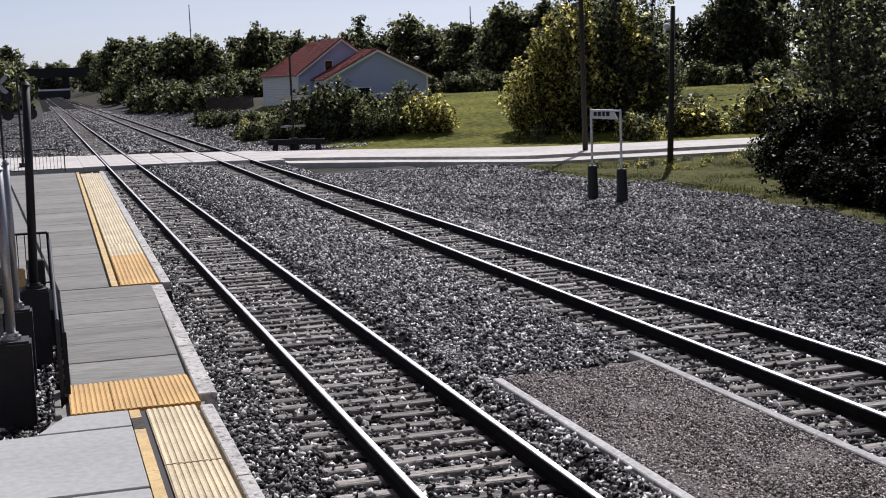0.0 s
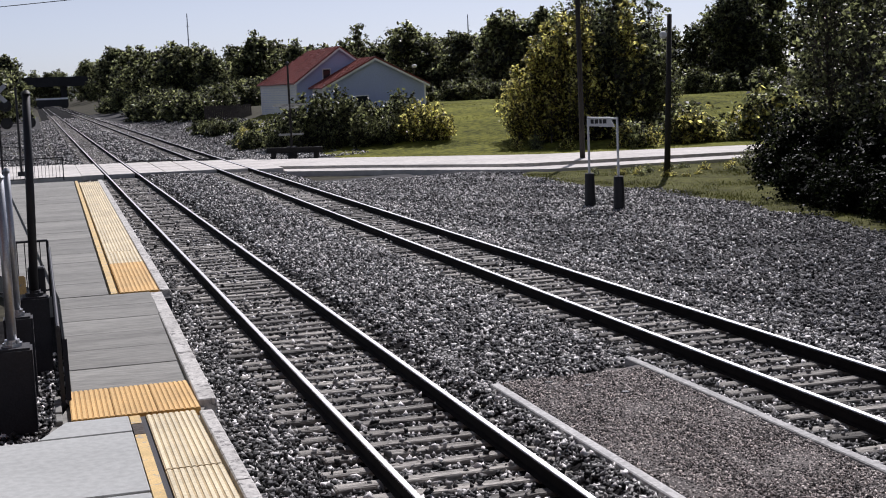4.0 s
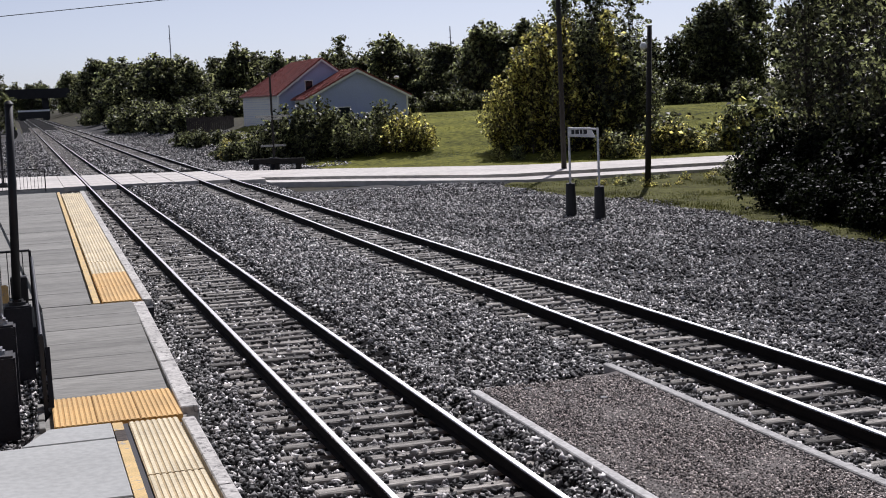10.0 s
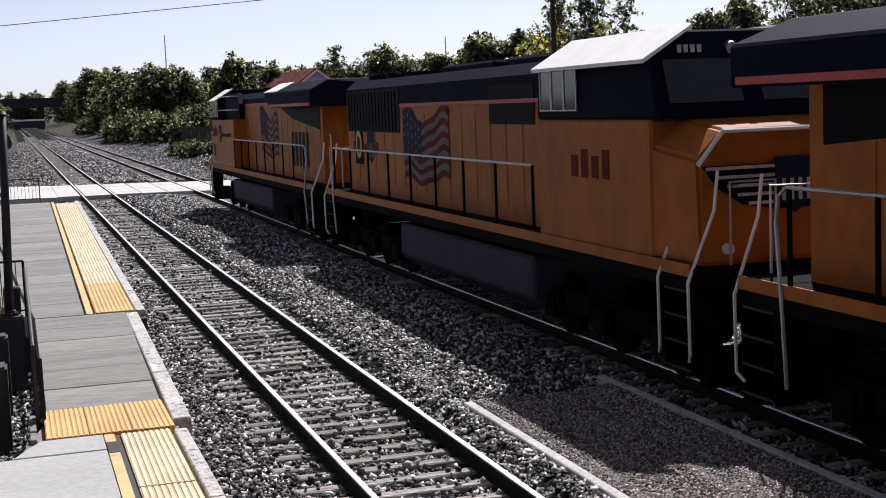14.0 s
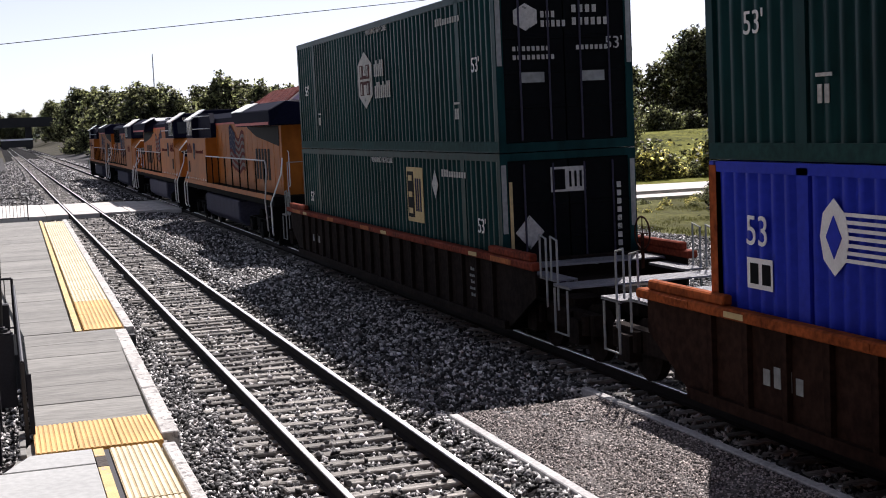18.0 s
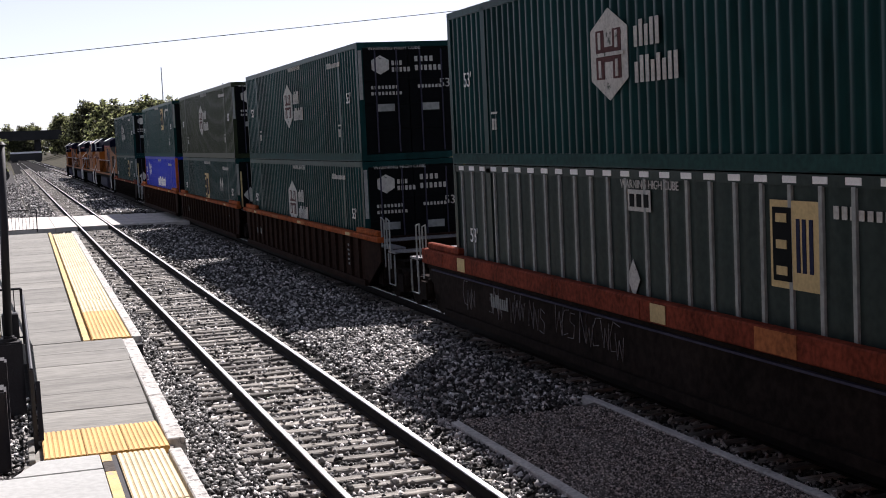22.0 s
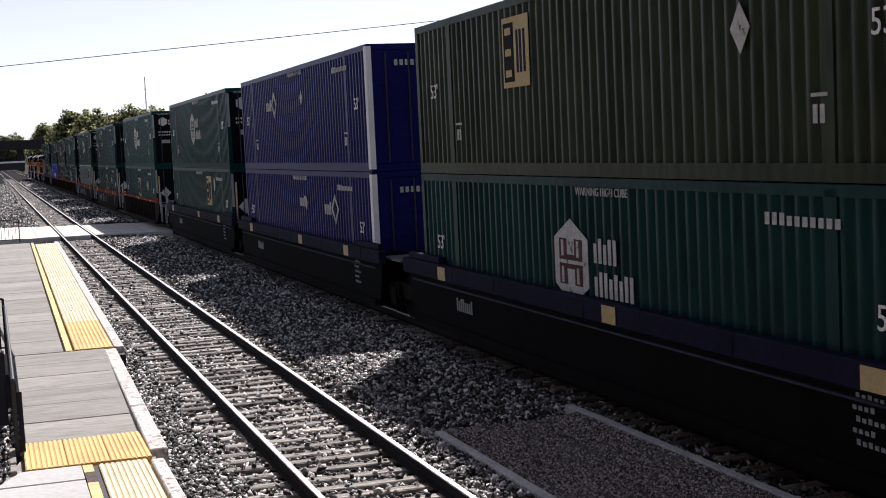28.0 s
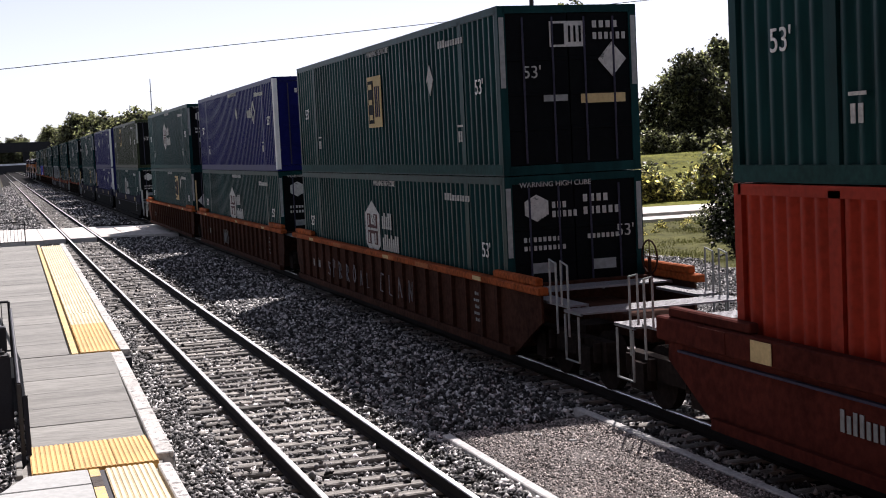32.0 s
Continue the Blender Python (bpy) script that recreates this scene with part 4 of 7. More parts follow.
FARTREES = "trees along the railway"
far_trees = [plant("tree", "broad green deciduous tree beyond the crossing", "tree", 10 + i, 11, 4.2, 6600, 0.26, "leaf" if i != 1 else "leafdark", 0.22, 0.08, 80, group=FARTREES)
             for i in range(3)]
crowd(far_trees, [(-11.0, 330, 1.29), (-7.2, 236, 0.98), (-9.5, 226, 0.9), (-14.2, 320, 1.32), (-19, 300, 1.3), (20.8, 620, 1.7), (24, 560, 1.6), (16.4, 330, 1.3), (17, 300, 1.15), (16.8, 262, 1.0), (16.6, 240, 0.86), (16.8, 222, 0.86),
                  (17.8, 212, 0.92), (19.7, 216, 0.84), (21.0, 212, 0.8), (22.4, 208, 0.72), (24.0, 210, 0.6), (23.4, 222, 0.7), (15.5, 290, 0.8)]
      + [(30.2, 235, 0.88), (30.6, 225, 0.8), (32.6, 225, 0.98), (35.1, 230, 0.9), (37.8, 235, 0.96), (39.0, 225, 0.92), (41.8, 230, 0.86), (44.5, 228, 0.86), (34, 250, 0.9)]
      + [(34.3, 170, 0.62), (39.9, 190, 0.73), (40.6, 180, 0.66), (39.7, 170, 0.68), (40.4, 160, 0.79), (43.1, 168, 0.7), (42.6, 158, 0.66), (44.8, 165, 0.71), (44.3, 155, 0.66),
         (44.6, 150, 0.72), (47.0, 155, 0.7), (46.6, 148, 0.7), (44.6, 140, 0.75), (43.9, 135, 0.8), (46.0, 136, 0.8), (48.4, 134, 0.82), (52, 150, 0.8)]
      + spots(12, (24, 350), (110, 290), 9, 0.85, 15) + spots(6, (-75, 330), (-22, 380), 12, 0.95, 16) + spots(9, (-10, 690), (60, 680), 10, 1.5, 17)
      + spots(4, (-19, 160), (-11, 175), 6, 0.55, 6), scale=(0.94, 1.06), seed=2)
slim = [plant("tree", "slender airy tree behind the house", "tree", 26, 11, 1.7, 2600, 0.17, "leaf", 0.12, 0.2, 34, bare=0.6, group="trees behind the house")]
crowd(slim, [(35.5, 165, 0.86), (37.0, 172, 0.66), (42.0, 172, 0.8)], scale=(0.97, 1.03), seed=12)
low_bush = [plant("bush", "low leafy bush on rough ground", "bush", 40 + i, 2.7, 1.7, 2300, 0.135, ("leafdark", "leafdark", "leaf")[i], 0.06, 0.05, 30, group="roadside bushes") for i in range(3)]
thicket = [fan("bush", "leafy bush of many upright stems", "bush", 47 + i, 3.0, 1.5, 52, 46, 0.105, ("leafdark", "leaf")[i], "roadside bushes") for i in range(2)]
crowd(thicket, [(12.4, 92, 0.9), (17.0, 86.4, 0.8), (13.4, 91, 1.25), (14.9, 89.4, 1.2), (14.2, 90, 1.35), (16.6, 89, 1.0), (15.7, 89, 1.25), (18.4, 88, 0.95), (17.4, 88.6, 1.05), (15.2, 87.4, 0.8), (19.3, 87.2, 1.0),
                (13.2, 88.4, 0.8), (20.2, 88, 1.1), (18.7, 85.6, 0.8), (12.0, 89.6, 0.7), (16.2, 88.2, 1.1), (19.8, 86.4, 0.9)], seed=17, sink=0.1)
crowd(low_bush, spots(10, (20.7, 180), (26, 178), 1.5, 1.15, 12) + spots(9, (11.2, 130), (14.0, 112), 1.5, 0.55, 14) + spots(7, (10.6, 99), (12.2, 96), 1.4, 0.5, 20)
      + spots(12, (12.5, 225), (15.5, 165), 2, 1.4, 13) + spots(9, (15.5, 165), (23, 172), 2, 1.1, 18) + [(14.4, 150, 1.2), (16.2, 152, 1.25), (17.6, 156, 1.1)] + spots(12, (11.5, 330), (22, 215), 3, 1.4, 19)
      + spots(14, (28, 127), (43, 127), 1.5, 0.75, 24) + spots(12, (50, 108), (76, 104), 1.5, 0.75, 25), seed=3, sink=0.1)
gold_bush = [fan("bush", "bush with yellow-green spring leaves", "bush", 55, 2.7, 1.5, 46, 42, 0.1, "leafgold", "roadside bushes")]
crowd(gold_bush, [(21.3, 84.6, 1.15), (21.9, 84.2, 0.8), (20.4, 85.2, 1.0), (12.6, 108, 0.5), (11.6, 101, 0.45), (10.9, 97, 0.5)], seed=4, sink=0.1)
gold = [fan("tree", "young tree of many upright stems with yellow-green spring leaves", "tree", 60, 7.8, 2.7, 62, 62, 0.15, "leafgold", "trees beside the road"),
        fan("tree", "dark green young tree of many upright stems", "tree", 61, 8.2, 2.7, 70, 85, 0.15, "leafdark", "trees beside the road")]
crowd(gold, [(26.8, 79.5, 0.7), (31.2, 81, 0.92), (28.4, 79.2, 0.9), (31.6, 79.2, 0.86), (29.4, 80.6, 0.94), (33.2, 80, 0.96), (26.2, 81.5, 0.58), (34.6, 81, 0.84), (30.0, 79.0, 0.8), (29.8, 83, 0.95)], scale=(0.96, 1.04), seed=5)
shoot = [plant("tree", "slim young tree with yellow-green shoots", "tree", 64 + i, 8.4, 1.15, 2000, 0.14, "leafgold", 0.07, 0.1, 36, bare=0.5, group="trees beside the road") for i in range(2)]
crowd(shoot, [(27.2, 78.6, 0.92), (28.4, 79.8, 1.02), (29.6, 78.8, 1.05), (30.4, 80.2, 1.0), (27.8, 80.6, 0.95), (26.3, 79.0, 0.78), (25.6, 80.0, 0.66), (32.6, 78.6, 0.9)], seed=14)
tall = [plant("tree", "tall dark tree with dense foliage", "tree", 70 + i, 12.5, 3.7, 8500, 0.22, "leaf" if i else "leafdark", 0.24, 0.05, 90, group="trees behind the field") for i in range(2)]
stand = [fan("tree", "tall dark tree with upright twiggy boughs", "tree", 66 + i, 11.5, 3.3, 84, 80, 0.16, "leafdark", "trees behind the field") for i in range(2)]
crowd(stand, [(34.6, 88, 0.72), (36.3, 90, 0.76), (37.2, 87, 0.66), (38.6, 90, 0.55), (39.2, 87, 0.42), (40.4, 92, 0.42), (33.4, 92, 0.7), (35.4, 86, 0.6), (32.2, 88, 0.74)], scale=(0.96, 1.04), seed=16)
crowd(tall, [(57.2, 118, 0.5), (58.6, 116, 0.66), (59.8, 115, 0.76), (61.2, 116, 0.72), (62.8, 118, 0.56), (64.0, 116, 0.46), (66.5, 112, 0.7), (69, 112, 0.8), (71, 112, 0.86), (74.5, 112, 0.86), (78, 112, 0.85), (55.6, 120, 0.52),
         (82, 114, 0.9), (66, 120, 0.9)], scale=(0.96, 1.04), seed=6)
spire = [plant("tree", "thin upright tree with light spring leaves", "tree", 77, 13, 1.5, 2600, 0.13, "leaf", 0.1, 0.12, 44, bare=0.8, group="trees behind the field")]
crowd(spire, [(31.8, 84, 0.88), (33.4, 83, 0.92), (34.6, 84, 0.95), (36.0, 83, 0.86), (37.2, 84, 0.62), (32.6, 86, 0.85)], seed=13)
bare = [plant("tree", "slender half-leafed tree at the edge of the gravel", "tree", 80 + i, 11, 2.6, 4300, 0.105, "leafdark", 0.12, 0.06, 48, bare=1.0, group="trees at the gravel's edge") for i in range(2)]
crowd(bare, [(26.2, 46.0, 0.95), (27.0, 42.5, 1.0), (24.4, 37.6, 0.85), (25.8, 34.8, 0.9), (29.2, 48.5, 1.0), (23.6, 32.2, 0.85), (28.0, 38.0, 1.0), (26.4, 30.0, 0.95), (23.4, 26.5, 0.95),
             (31.0, 51.5, 0.95), (34.5, 54.0, 0.95), (32.0, 44.0, 1.0), (38.0, 55.0, 0.95), (36.0, 50.0, 1.0)], seed=8)
# Undergrowth whose leaf colour carries the shade of the trees above.
dense = [plant("bush", "dense undergrowth below the trees, shade put into its leaf colour", "bush", 90 + i, 3.4, 2.2, 6000, 0.1, "leafshade", 0.07, 0.03, 40, group="undergrowth") for i in range(2)]
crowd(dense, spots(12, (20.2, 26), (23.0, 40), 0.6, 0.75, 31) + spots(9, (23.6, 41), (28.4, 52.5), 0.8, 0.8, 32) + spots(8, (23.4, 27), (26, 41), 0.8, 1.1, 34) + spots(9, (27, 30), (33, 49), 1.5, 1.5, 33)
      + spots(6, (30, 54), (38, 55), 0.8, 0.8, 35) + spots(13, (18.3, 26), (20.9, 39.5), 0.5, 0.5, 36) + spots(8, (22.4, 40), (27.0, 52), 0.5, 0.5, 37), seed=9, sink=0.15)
brush = [plant("bush", "thin roadside weeds and saplings", "bush", 95 + i, 1.3, 0.9, 900, 0.07, ("leaf", "leafgold")[i], 0.02, 0.03, 22, bare=0.5, group="roadside weeds") for i in range(2)]
crowd(brush, spots(26, (19.6, 51.5), (26.5, 53.5), 1.8, 0.38, 41) + spots(9, (27, 54.4), (32, 55), 0.6, 0.7, 42)
      + [(29.5, 73, 1.3), (29.9, 72, 1.4), (30.6, 72, 1.2), (33.1, 74, 1.6), (33.7, 74, 1.9), (34.7, 75, 2.0), (34.9, 74, 1.7), (35.5, 74, 1.4), (35.8, 73, 0.9), (36.6, 73, 0.9), (38.0, 74, 2.0), (38.7, 74, 2.2),
         (39.9, 75, 2.3), (40.8, 74.6, 2.3), (41.8, 74, 2.4), (42.9, 74, 2.4), (26.6, 74.4, 0.8), (25.2, 76, 0.7), (24.2, 76.6, 0.6)], seed=10)


def grass_tufts(name, count, place, size, label):
    rng = np.random.default_rng(count)
    p = place(rng, count)
    n = len(p)
    a = rng.uniform(0, math.tau, n)
    lean = rng.normal(0, 0.35, (n, 2)) * size
    w = size * 0.09
    h = size * rng.uniform(0.5, 1.4, n)
    dx, dy = np.cos(a) * w, np.sin(a) * w
    v = np.stack([np.c_[p[:, 0] - dx, p[:, 1] - dy, p[:, 2]], np.c_[p[:, 0] + dx, p[:, 1] + dy, p[:, 2]],
                  np.c_[p[:, 0] + lean[:, 0], p[:, 1] + lean[:, 1], p[:, 2] + h]], 1).reshape(-1, 3)
    ob = new(name, from_arrays(name, v, np.arange(n * 3).reshape(-1, 3), "blade"))
    return tagged(ob, label, "grass", kind="stuff")


def verge(rng, n):
    x, y = rng.uniform(15, 28, n), rng.uniform(28, 56, n)
    edge = np.array([lot_edge(b) for b in y])
    lump = np.array([noise.noise((a * 0.5, b * 0.5, 1)) for a, b in zip(x, y)])
    keep = (x > edge - 0.4 + lump) & (rng.random(n) < np.clip(lump + 0.5, 0, 1)) & (y < np.array([road_near(a) for a in x]) - 0.4)
    x, y = x[keep], y[keep]
    return np.c_[x, y, [height(a, b) + 0.17 for a, b in zip(x, y)]]


def meadow(rng, n):
    x, y = rng.uniform(19, 60, n), rng.uniform(68, 112, n)
    keep = y > np.array([road_far(a) for a in x]) + 2.2
    keep &= rng.random(n) < np.clip(0.35 + 1.6 * np.array([noise.noise((a * 0.22, b * 0.3, 5)) for a, b in zip(x, y)]), 0, 1)
    x, y = x[keep], y[keep]
    return np.c_[x, y, [height(a, b) + 0.12 for a, b in zip(x, y)]]


grass_tufts("verge_grass", 70000, verge, 0.1, "patchy yellow-green grass at the gravel's edge")
grass_tufts("meadow_grass", 30000, meadow, 0.13, "grass blades on the rise")
verge_ob = new("verge", grid_mesh("verge", ticks((14, 34, 60)), ticks((24, 57, 60)), 0.0, "verge", 0.1))
for v in verge_ob.data.vertices:
    k = v.co.x - lot_edge(v.co.y) + 1.2 * noise.noise((v.co.x * 0.4, v.co.y * 0.4, 7))
    v.co.z += 0.26 * smooth(-1.0, 0.8, k) - 0.06 - 0.5 * smooth(-0.6, 0.6, v.co.y - road_near(v.co.x) + 0.3)
tagged(verge_ob, "thin grass between the gravel and the trees", "grass", kind="structure")


# ---- house ----
def house():
    t = thing("house", "sided house with red metal roofs, blue sky shade in its wall colour", "house", pose(0, 0, 0))
    z0 = 0.9

    def gable(x0, x1, y0, y1, eave, ridge, over, hip):
        xm = (x0 + x1) / 2
        bm = bmesh.new()
        prism(bm, [(x0, z0), (x1, z0), (x1, eave), (xm, ridge - 0.1), (x0, eave)], y0, y1, "y")
        for v in bm.verts:                     # the far end of the main roof is hipped
            if hip and v.co.y > y1 - 0.01 and v.co.z > eave + 0.1:
                v.co.y -= hip
        w = part("wall", bm, "siding", t)
        n = int((eave - z0) / 0.22)
        bm = bmesh.new()
        for i in range(n):
            z = z0 + i * 0.22
            box(bm, x0 - 0.025, x0 - 0.002, y0 + 0.02, y1 - 0.02, z, z + 0.2)
        part("cladding", bm, "white", w, "white boards of the west wall")
        bm = bmesh.new()
        box(bm, x0 - 0.04, x0 - 0.028, y0, y1, z0 - 0.3, z0 + 0.55)
        part("skirt", bm, "darkbase", w, "dark skirt of the wall")
        bm = bmesh.new()
        for i in range(int((ridge - z0) / 0.22)):
            z = z0 + i * 0.22
            k = 0 if z + 0.2 < eave else (z + 0.2 - eave) / (ridge - eave)
            if k < 0.93:
                box(bm, x0 + (xm - x0) * k + 0.02, x1 - (x1 - xm) * k - 0.02, y0 - 0.025, y0 - 0.002, z, z + 0.2)
        part("cladding", bm, "siding", w)
        for s in (-1, 1):
            bm = bmesh.new()
            xa = x0 - over if s < 0 else x1 + over
            dz = (ridge - eave) * over / (xm - x0)
            prism(bm, [(xm, ridge), (xa, eave - dz), (xa, eave - dz + 0.12), (xm, ridge + 0.14)], y0 - 0.35, y1 + 0.35, "y")
            for v in bm.verts:
                if hip and v.co.y > y1 and v.co.z > ridge - 0.1:
                    v.co.y -= hip
            r = part("roof", bm, "redroof", t, "red standing-seam metal roof")
            for i in range(int((y1 - y0 + 0.7) / 0.6)):
                bm = bmesh.new()
                y = y0 - 0.33 + i * 0.6
                prism(bm, [(xm, ridge + 0.13), (xa, eave - dz + 0.11), (xa, eave - dz + 0.16), (xm, ridge + 0.18)], y, y + 0.04, "y")
                if hip and y > y1 - hip:
                    k = (y - y1 + hip) / hip * 0.97
                    for v in list(bm.verts)[-8:]:
                        if v.co.z > ridge:
                            v.co.x += (xa - xm) * k
                            v.co.z += (eave - dz - ridge) * k
                part("seam", bm, "redroof", r)
            bm = bmesh.new()
            prism(bm, [(xm, ridge + 0.02), (xa, eave - dz + 0.02), (xa, eave - dz - 0.16), (xm, ridge - 0.16)], y0 - 0.4, y0 - 0.36, "y")
            part("bargeboard", bm, "white", r, "white bargeboard")
        if hip:
            bm = bmesh.new()
            a = [(x0 - over, y1 + 0.35, eave - dz + 0.06), (x1 + over, y1 + 0.35, eave - dz + 0.06), (xm, y1 - hip + 0.35, ridge + 0.08)]
            lo = [bm.verts.new(p) for p in a]
            hi = [bm.verts.new((p[0], p[1], p[2] + 0.08)) for p in a]
            bm.faces.new(lo)
            bm.faces.new(hi[::-1])
            for i in range(3):
                bm.faces.new((lo[i], hi[i], hi[(i + 1) % 3], lo[(i + 1) % 3]))
            bmesh.ops.recalc_face_normals(bm, faces=bm.faces[:])
            part("hip", bm, "redroof", t)
        return w

    gable(18.3, 25.8, 115, 134.4, 4.45, 7.2, 0.3, 6.0)
    gable(19.6, 28.0, 109.5, 114.9, 3.95, 6.1, 0.35, 0.0)
    for (x, y, z, w, h, face) in ((22.6, 109.47, 2.5, 0.5, 1.1, "y"), (25.6, 109.47, 2.3, 0.45, 1.3, "y"), (20.9, 114.97, 5.0, 0.3, 0.8, "y")):
        bm = bmesh.new()
        if face == "y":
            box(bm, x - w, x + w, y - 0.06, y - 0.03, z - h / 2, z + h / 2)
        else:
            box(bm, x - 0.06, x - 0.03, y - w, y + w, z - h / 2, z + h / 2)
        wn = part("window", bm, "window", t, "dark window")
        bm = bmesh.new()
        if face == "y":
            for a, b, c, d in ((-w - 0.08, -w, -h / 2, h / 2), (w, w + 0.08, -h / 2, h / 2), (-w - 0.08, w + 0.08, h / 2, h / 2 + 0.08), (-w - 0.08, w + 0.08, -h / 2 - 0.08, -h / 2)):
                box(bm, x + a, x + b, y - 0.09, y - 0.03, z + c, z + d)
        else:
            for a, b, c, d in ((-w - 0.08, -w, -h / 2, h / 2), (w, w + 0.08, -h / 2, h / 2), (-w - 0.08, w + 0.08, h / 2, h / 2 + 0.08), (-w - 0.08, w + 0.08, -h / 2 - 0.08, -h / 2)):
                box(bm, x - 0.09, x - 0.03, y + a, y + b, z + c, z + d)
        part("frame", bm, "white", wn, "white frame")
    bm = bmesh.new()
    for x, y in ((18.2, 114.95), (19.55, 109.45), (28.0, 109.45)):
        box(bm, x - 0.07, x + 0.07, y - 0.07, y + 0.07, z0, 4.1)
    part("corner_trim", bm, "white", t)
    return t


house()
t = thing("fence", "weathered dark board fence beside the house", "fence", pose(0, 0, 0))
for i in range(24):
    bm = bmesh.new()
    x = 13.2 + i * 0.2
    box(bm, x, x + 0.18, 139.0, 139.04, 0.9, 2.5 + random.uniform(-0.06, 0.06))
    part("board", bm, "bark", t)
t = thing("yard_lamp", "yard lamp with a pale round head behind the house", "lamp", pose(30.6, 122, 1.0))
bm = bmesh.new()
bar(bm, (0, 0, 0), (0, 0, 4.4), 0.06)
part("pole", bm, "pole", t)
bm = bmesh.new()
bmesh.ops.create_uvsphere(bm, u_segments=14, v_segments=8, radius=0.26, matrix=pose(0, -0.2, 4.5) @ Matrix.Diagonal((1, 1, 0.6, 1)))
part("head", bm, "white", t, smooth=True)
t = thing("field_fence", "row of thin dark fence posts on the rise", "fence", pose(0, 0, 0))
for i in range(9):
    bm = bmesh.new()
    x, y = 52 + i * 1.9, 98 - i * 0.4
    bar(bm, (x, y, height(x, y) - 0.1), (x, y, height(x, y) + 1.0), 0.06)
    part("post", bm, "pole", t)

# ---- distance ----
t = thing("overpass", "dark concrete road overpass far down the line", "bridge", kind="structure")
bm = bmesh.new()
prism(bm, [(-60, 9.0), (90, 8.2), (90, 11.2), (-60, 12.3)], 596, 606, "y")
part("deck", bm, "concrete", t)
bm = bmesh.new()
prism(bm, [(-60, 12.3), (90, 11.2), (90, 12.0), (-60, 13.1)], 596, 596.4, "y")
part("parapet", bm, "concrete", t)
for x in (-16, 9.5, 34):
    bm = bmesh.new()
    box(bm, x - 1.3, x + 1.3, 598, 604, -2, 9)
    part("pier", bm, "concrete", t)
t = thing("boxcar", "dark parked freight car with a pale roof far down the line", "freight car", pose(4.2, 575, -0.4, 0, 0, -90))
bm = bmesh.new()
box(bm, -1.6, 1.6, -6.2, 6.2, 0.9, 3.6)
part("body", bm, "black", t)
bm = bmesh.new()
prism(bm, [(-1.65, 3.6), (1.65, 3.6), (1.2, 4.3), (-1.2, 4.3)], -6.2, 6.2, "y")
part("roof", bm, "white", t, "pale roof")
for y in (-4.5, 4.5):
    bm = bmesh.new()
    box(bm, -1.2, 1.2, y - 1.2, y + 1.2, 0, 1.1)
    part("truck", bm, "black", t)
for x, y, h in ((51.8, 500, 32), (125.4, 400, 24)):
    bm = bmesh.new()
    bar(bm, (0, 0, 0), (0, 0, h), 0.3, 0.16, n=6)
    for i in range(6):
        bar(bm, (-0.5, 0, h * (i + 1) / 7), (0.5, 0, h * (i + 1) / 7), 0.08, n=4)
    solid("radio_mast", bm, "steel", "thin grey radio mast far away", "mast", m=pose(x, y, 0))


